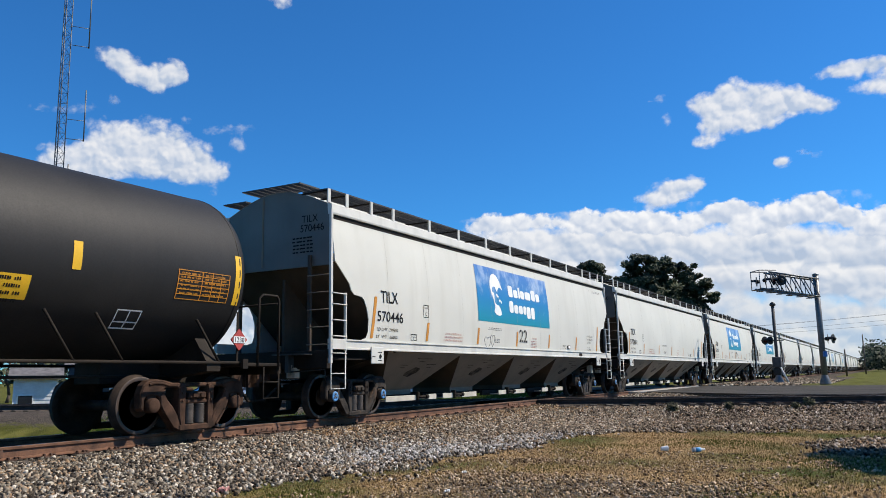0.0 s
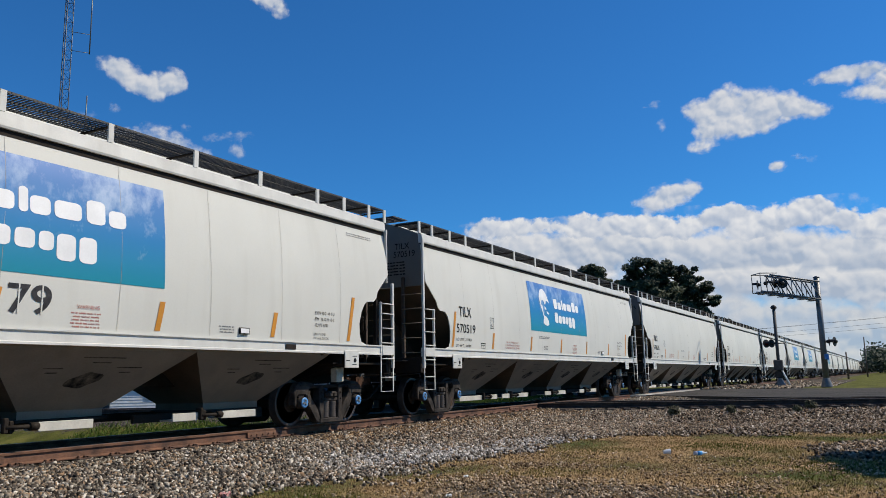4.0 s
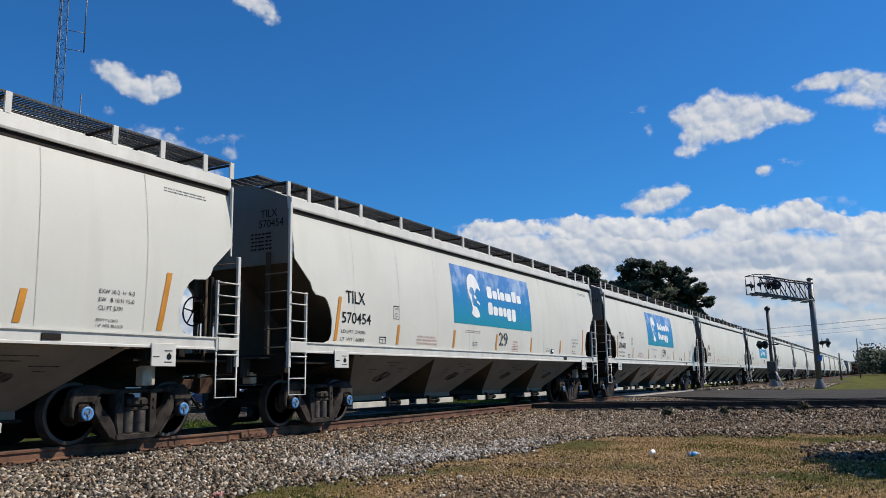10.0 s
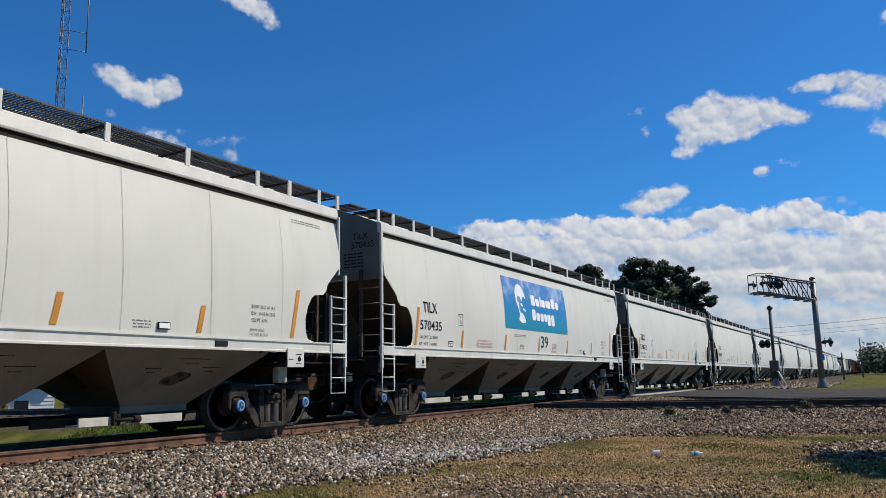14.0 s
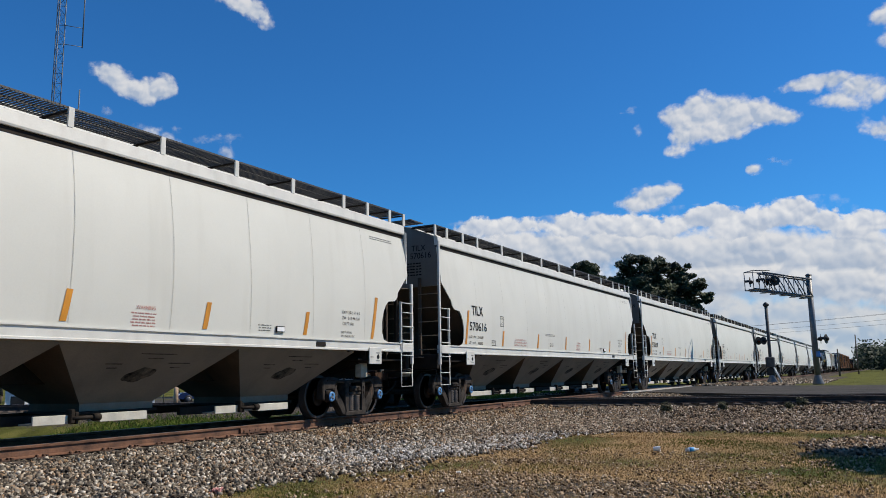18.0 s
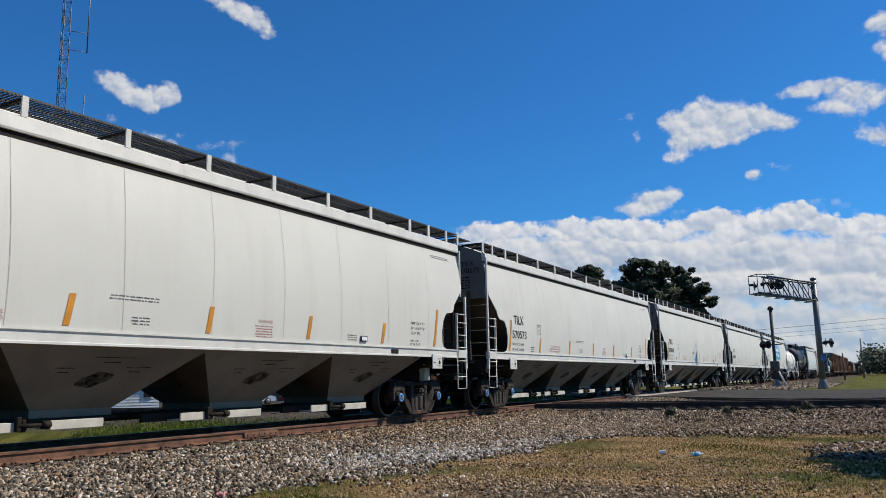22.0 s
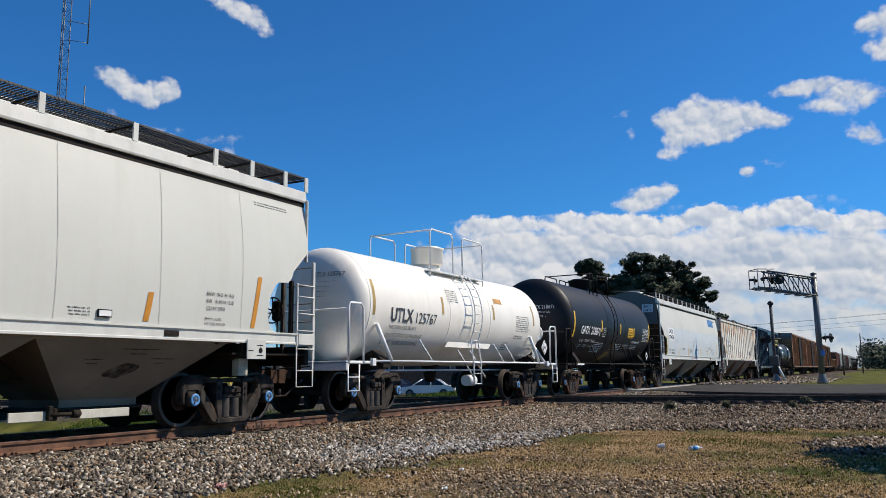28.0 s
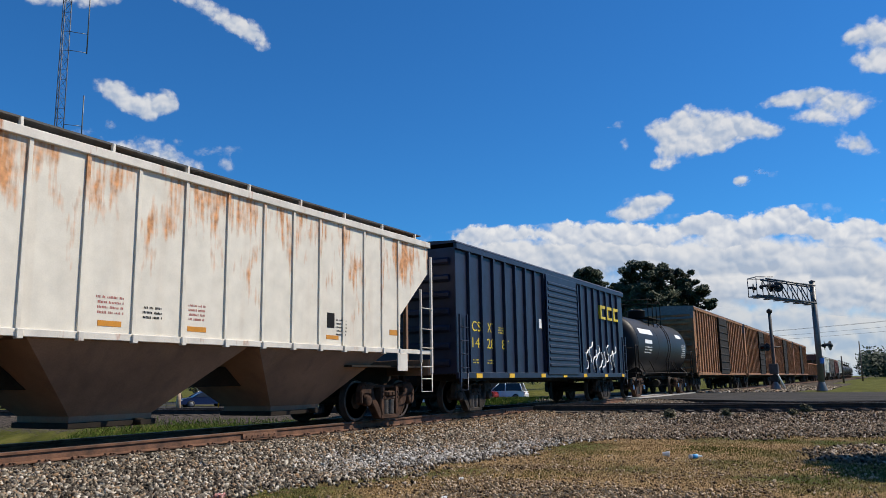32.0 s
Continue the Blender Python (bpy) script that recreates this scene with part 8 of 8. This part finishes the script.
def cloud(az, el, puffs, material, base=None, label="small white fair-weather cloud drifting in the blue sky", step=14.0, pad=20.0, name="cloud", far=FAR):
    """A cloud panel at that bearing and height; puffs: (right, up, half width, half height) in metres about its middle."""
    x0 = min(p[0] - 2 * p[2] for p in puffs) - pad
    x1 = max(p[0] + 2 * p[2] for p in puffs) + pad
    z0 = min(p[1] - 2 * p[3] for p in puffs) - pad
    z1 = max(p[1] + 2 * p[3] for p in puffs) + pad
    nu, nv = int((x1 - x0) / step) + 2, int((z1 - z0) / step) + 2
    v, den, tone = [], [], []
    for j in range(nv + 1):
        for i in range(nu + 1):
            x, z = x0 + (x1 - x0) * i / nu, z0 + (z1 - z0) * j / nv
            d, best, t = 0.0, 0.0, 0.6
            for px, pz, rx, rz in puffs:
                q = ((x - px) / rx) ** 2 + ((z - pz) / rz) ** 2
                w = math.exp(-q * 0.8)
                d += w * (1 - 0.4 * min(1.0, d))
                if w > best:
                    best, t = w, 0.5 + 0.5 * max(-1.0, min(1.0, (z - pz) / rz))
            edge = min(1, min(i, nu - i, j, nv - j) / 2.0)
            den.append(min(1.5, d) * edge - (1 - edge))
            tone.append(t)
            v.append((x, z, 30 * min(1.0, d)))
    me = bpy.data.meshes.new(name)
    me.from_pydata(v, [], [(j * (nu + 1) + i, j * (nu + 1) + i + 1, (j + 1) * (nu + 1) + i + 1, (j + 1) * (nu + 1) + i) for j in range(nv) for i in range(nu)])
    me.polygons.foreach_set("use_smooth", [True] * len(me.polygons))
    for key, val in (("thickness", den), ("tone", tone)):
        me.attributes.new(key, "FLOAT", "POINT").data.foreach_set("value", val)
    me.materials.append(material)
    ob = tagged(new(name, me), label, "cloud", "clouds")
    a, e = radians(az), radians(el)
    way = Vector((math.cos(e) * math.cos(a), math.cos(e) * math.sin(a), math.sin(e)))
    at = look(EYE + way * far, EYE)
    CLOUDS.append((ob, at @ Matrix.Diagonal((1, 1, 1, 1)) @ pose(0, 0, 0, 0, 180, 0)))
    return ob


cloud(51.37, 20.77, [(-85, 37, 47, 33), (-52, 29, 39, 30), (-20, -2, 37, 25), (31, -1, 57, 36), (85, 19, 49, 36), (48, -35, 29, 25), (114, 9, 26, 23)], PUFF)
cloud(55.24, 18.07, [(-93, -15, 41, 16), (-28, -12, 48, 16), (36, 8, 49, 16), (95, 32, 25, 19)], WISP)
cloud(50.74, 15.16, [(-205, -17, 77, 41), (-124, 19, 85, 52), (-49, 46, 86, 56), (37, 57, 80, 57), (111, 26, 81, 57), (178, -19, 67, 41), (-22, -35, 130, 37), (121, -32, 88, 34), (-159, -46, 84, 28)], PUFF)
cloud(44.81, 16.94, [(-67, 16, 37, 14), (-1, 32, 52, 17), (49, 38, 37, 12), (14, -11, 24, 26), (26, -33, 18, 15), (-46, -158, 39, 32), (-132, 42, 26, 20)], WISP)
cloud(43.63, 27.92, [(-137, 65, 71, 30), (-65, 38, 64, 31), (-16, 6, 51, 25), (33, -13, 47, 26), (90, -65, 32, 32), (67, -34, 35, 23), (-37, 155, 85, 36), (-184, 122, 97, 27)], PUFF)
cloud(56.08, 28.1, [(-97, -19, 79, 28), (15, -5, 95, 24), (99, 31, 82, 27)], PUFF)
cloud(6.73, 17.57, [(-139, 37, 52, 31), (-83, 37, 65, 45), (-5, 39, 78, 47), (71, 22, 77, 44), (136, -3, 56, 33), (201, -18, 33, 19), (-105, -27, 58, 40), (-26, -30, 72, 39), (36, -30, 43, 28), (-125, -75, 44, 17)], PUFF)
cloud(13.03, 18.72, [(-24, 11, 36, 12), (9, 18, 21, 12), (25, -45, 21, 26)], WISP)
cloud(-0.74, 18.37, [(-102, 36, 41, 16), (-52, 39, 54, 24), (10, 37, 53, 23), (69, 14, 53, 26), (-16, -20, 51, 18), (50, -41, 53, 21), (132, -12, 65, 33), (97, -111, 53, 31), (134, -141, 39, 26)], PUFF)
cloud(-6.25, 21.34, [(-70, 55, 43, 29), (-21, 58, 60, 39), (44, 35, 65, 51), (-42, -14, 40, 21), (16, -42, 66, 26), (104, -9, 77, 50)], PUFF)
cloud(4.67, 13.97, [(-11, 0, 28, 17), (-26, -5, 20, 14)], PUFF)
cloud(3.42, 14.11, [(-14, 13, 34, 14), (22, -3, 28, 14)], WISP)
cloud(12.46, 12.36, [(-68, -12, 51, 26), (-15, 19, 60, 29), (43, 26, 53, 26), (8, -13, 68, 23), (84, 27, 21, 14)], PUFF)
cloud(11.17, 8.5, [(-680, 120, 53, 33), (-613, 119, 53, 39), (-527, 124, 56, 36), (-434, 124, 68, 36), (-336, 98, 67, 36), (-239, 101, 67, 36), (-161, 99, 57, 35), (-103, 77, 45, 29), (-19, 79, 65, 43), (64, 102, 59, 37), (121, 111, 49, 31), (149, 58, 58, 42), (220, 66, 63, 42), (298, 93, 57, 39), (352, 100, 56, 38), (401, 63, 50, 35), (465, 26, 60, 37), (525, 62, 49, 32), (595, 48, 67, 44), (690, 33, 78, 51)], BANK, label="bank of bright cumulus cloud over the horizon")
cloud(11.17, 8.5, [(-618, 41, 93, 52), (-468, 31, 108, 60), (-306, 20, 107, 54), (-166, 29, 91, 44), (-33, 2, 89, 49), (113, -8, 102, 48), (254, -9, 100, 50), (388, -26, 97, 49), (518, -34, 95, 48), (643, -59, 105, 51), (-701, -47, 93, 61), (-550, -74, 124, 66), (-384, -83, 123, 60), (91, -91, 88, 37), (217, -98, 115, 34), (367, -115, 111, 35), (512, -131, 108, 40), (637, -153, 105, 38)], MIDDLE, label="bank of grey-white cumulus cloud over the horizon", far=2560.0)
cloud(11.54, 3, [(-769, 64, 170, 70), (-483, 53, 169, 69), (-231, 79, 136, 53), (-92, 125, 90, 44), (20, 59, 133, 40), (162, 28, 130, 34), (331, 21, 126, 33), (475, -9, 122, 35), (616, -21, 132, 39), (187, -56, 172, 34), (411, -87, 178, 32), (-54, -67, 207, 38), (621, -115, 157, 31), (-398, -58, 213, 45)], LOW, label="low hazy grey-white cloud over the horizon", far=2620.0)
cloud(53.0, 4.2, [(-420, 20, 120, 60), (-250, 45, 130, 66), (-90, 20, 120, 58), (70, 40, 130, 70), (230, 15, 120, 60), (380, 35, 130, 66), (-300, -70, 190, 55), (0, -75, 200, 55), (300, -75, 190, 55)], MIDDLE, label="bank of grey-white cumulus cloud behind the train", far=2640.0)


# ---- what moves ----
def run(t):
    """How far the train has rolled towards -x after t seconds."""
    return 13.57 * t + 0.00775 * t * t


def motions():
    for car, place in TRAIN:
        walk(car, [(t, pose(place - run(t), TRACK_Y, 0)) for t in range(0, 33, 2)])
    # wheel sets roll while their car passes the near stretch of track
    for car, place in TRAIN:
        if place > 470:
            continue
        for w in [o for o in car.children if o.name.startswith("wheel_set")]:
            x, rows = w.location.x, []
            for k in range(0, 961):
                t = k / 30
                if 1.0 < place + x - run(t) < 34:
                    rows.append((t, pose(x, 0, 0.457, 0, math.degrees(-run(t) / 0.457) % 360, 0)))
            if rows:
                if rows[0][0] > 0:
                    rows.insert(0, (0, rows[0][1]))
                if rows[-1][0] < 32:
                    rows.append((32, rows[-1][1]))
                walk(w, rows)
    for ob, at in CLOUDS:
        high = at.translation.z
        walk(ob, [(t, Matrix.Translation((0.0045 * high * t, 0.006 * high * t, 0)) @ at) for t in (0, 16, 32)])
    walk(cup, [(t, pose(x, y, -0.45, a, 0, z)) for t, x, y, a, z in (
        (0, 13.78, 3.46, 0, -50), (6, 13.86, 3.48, 20, -45), (8, 13.84, 3.55, 60, -25), (9.5, 13.83, 3.60, 80, -5), (13, 13.72, 3.58, 70, -30),
        (15, 13.72, 3.52, 10, -60), (19, 13.75, 3.47, -10, -80), (23, 13.93, 3.50, 0, -75), (28, 13.90, 3.50, 10, -70), (30, 14.08, 3.48, 30, -60), (32, 14.04, 3.44, 40, -80))])


motions()
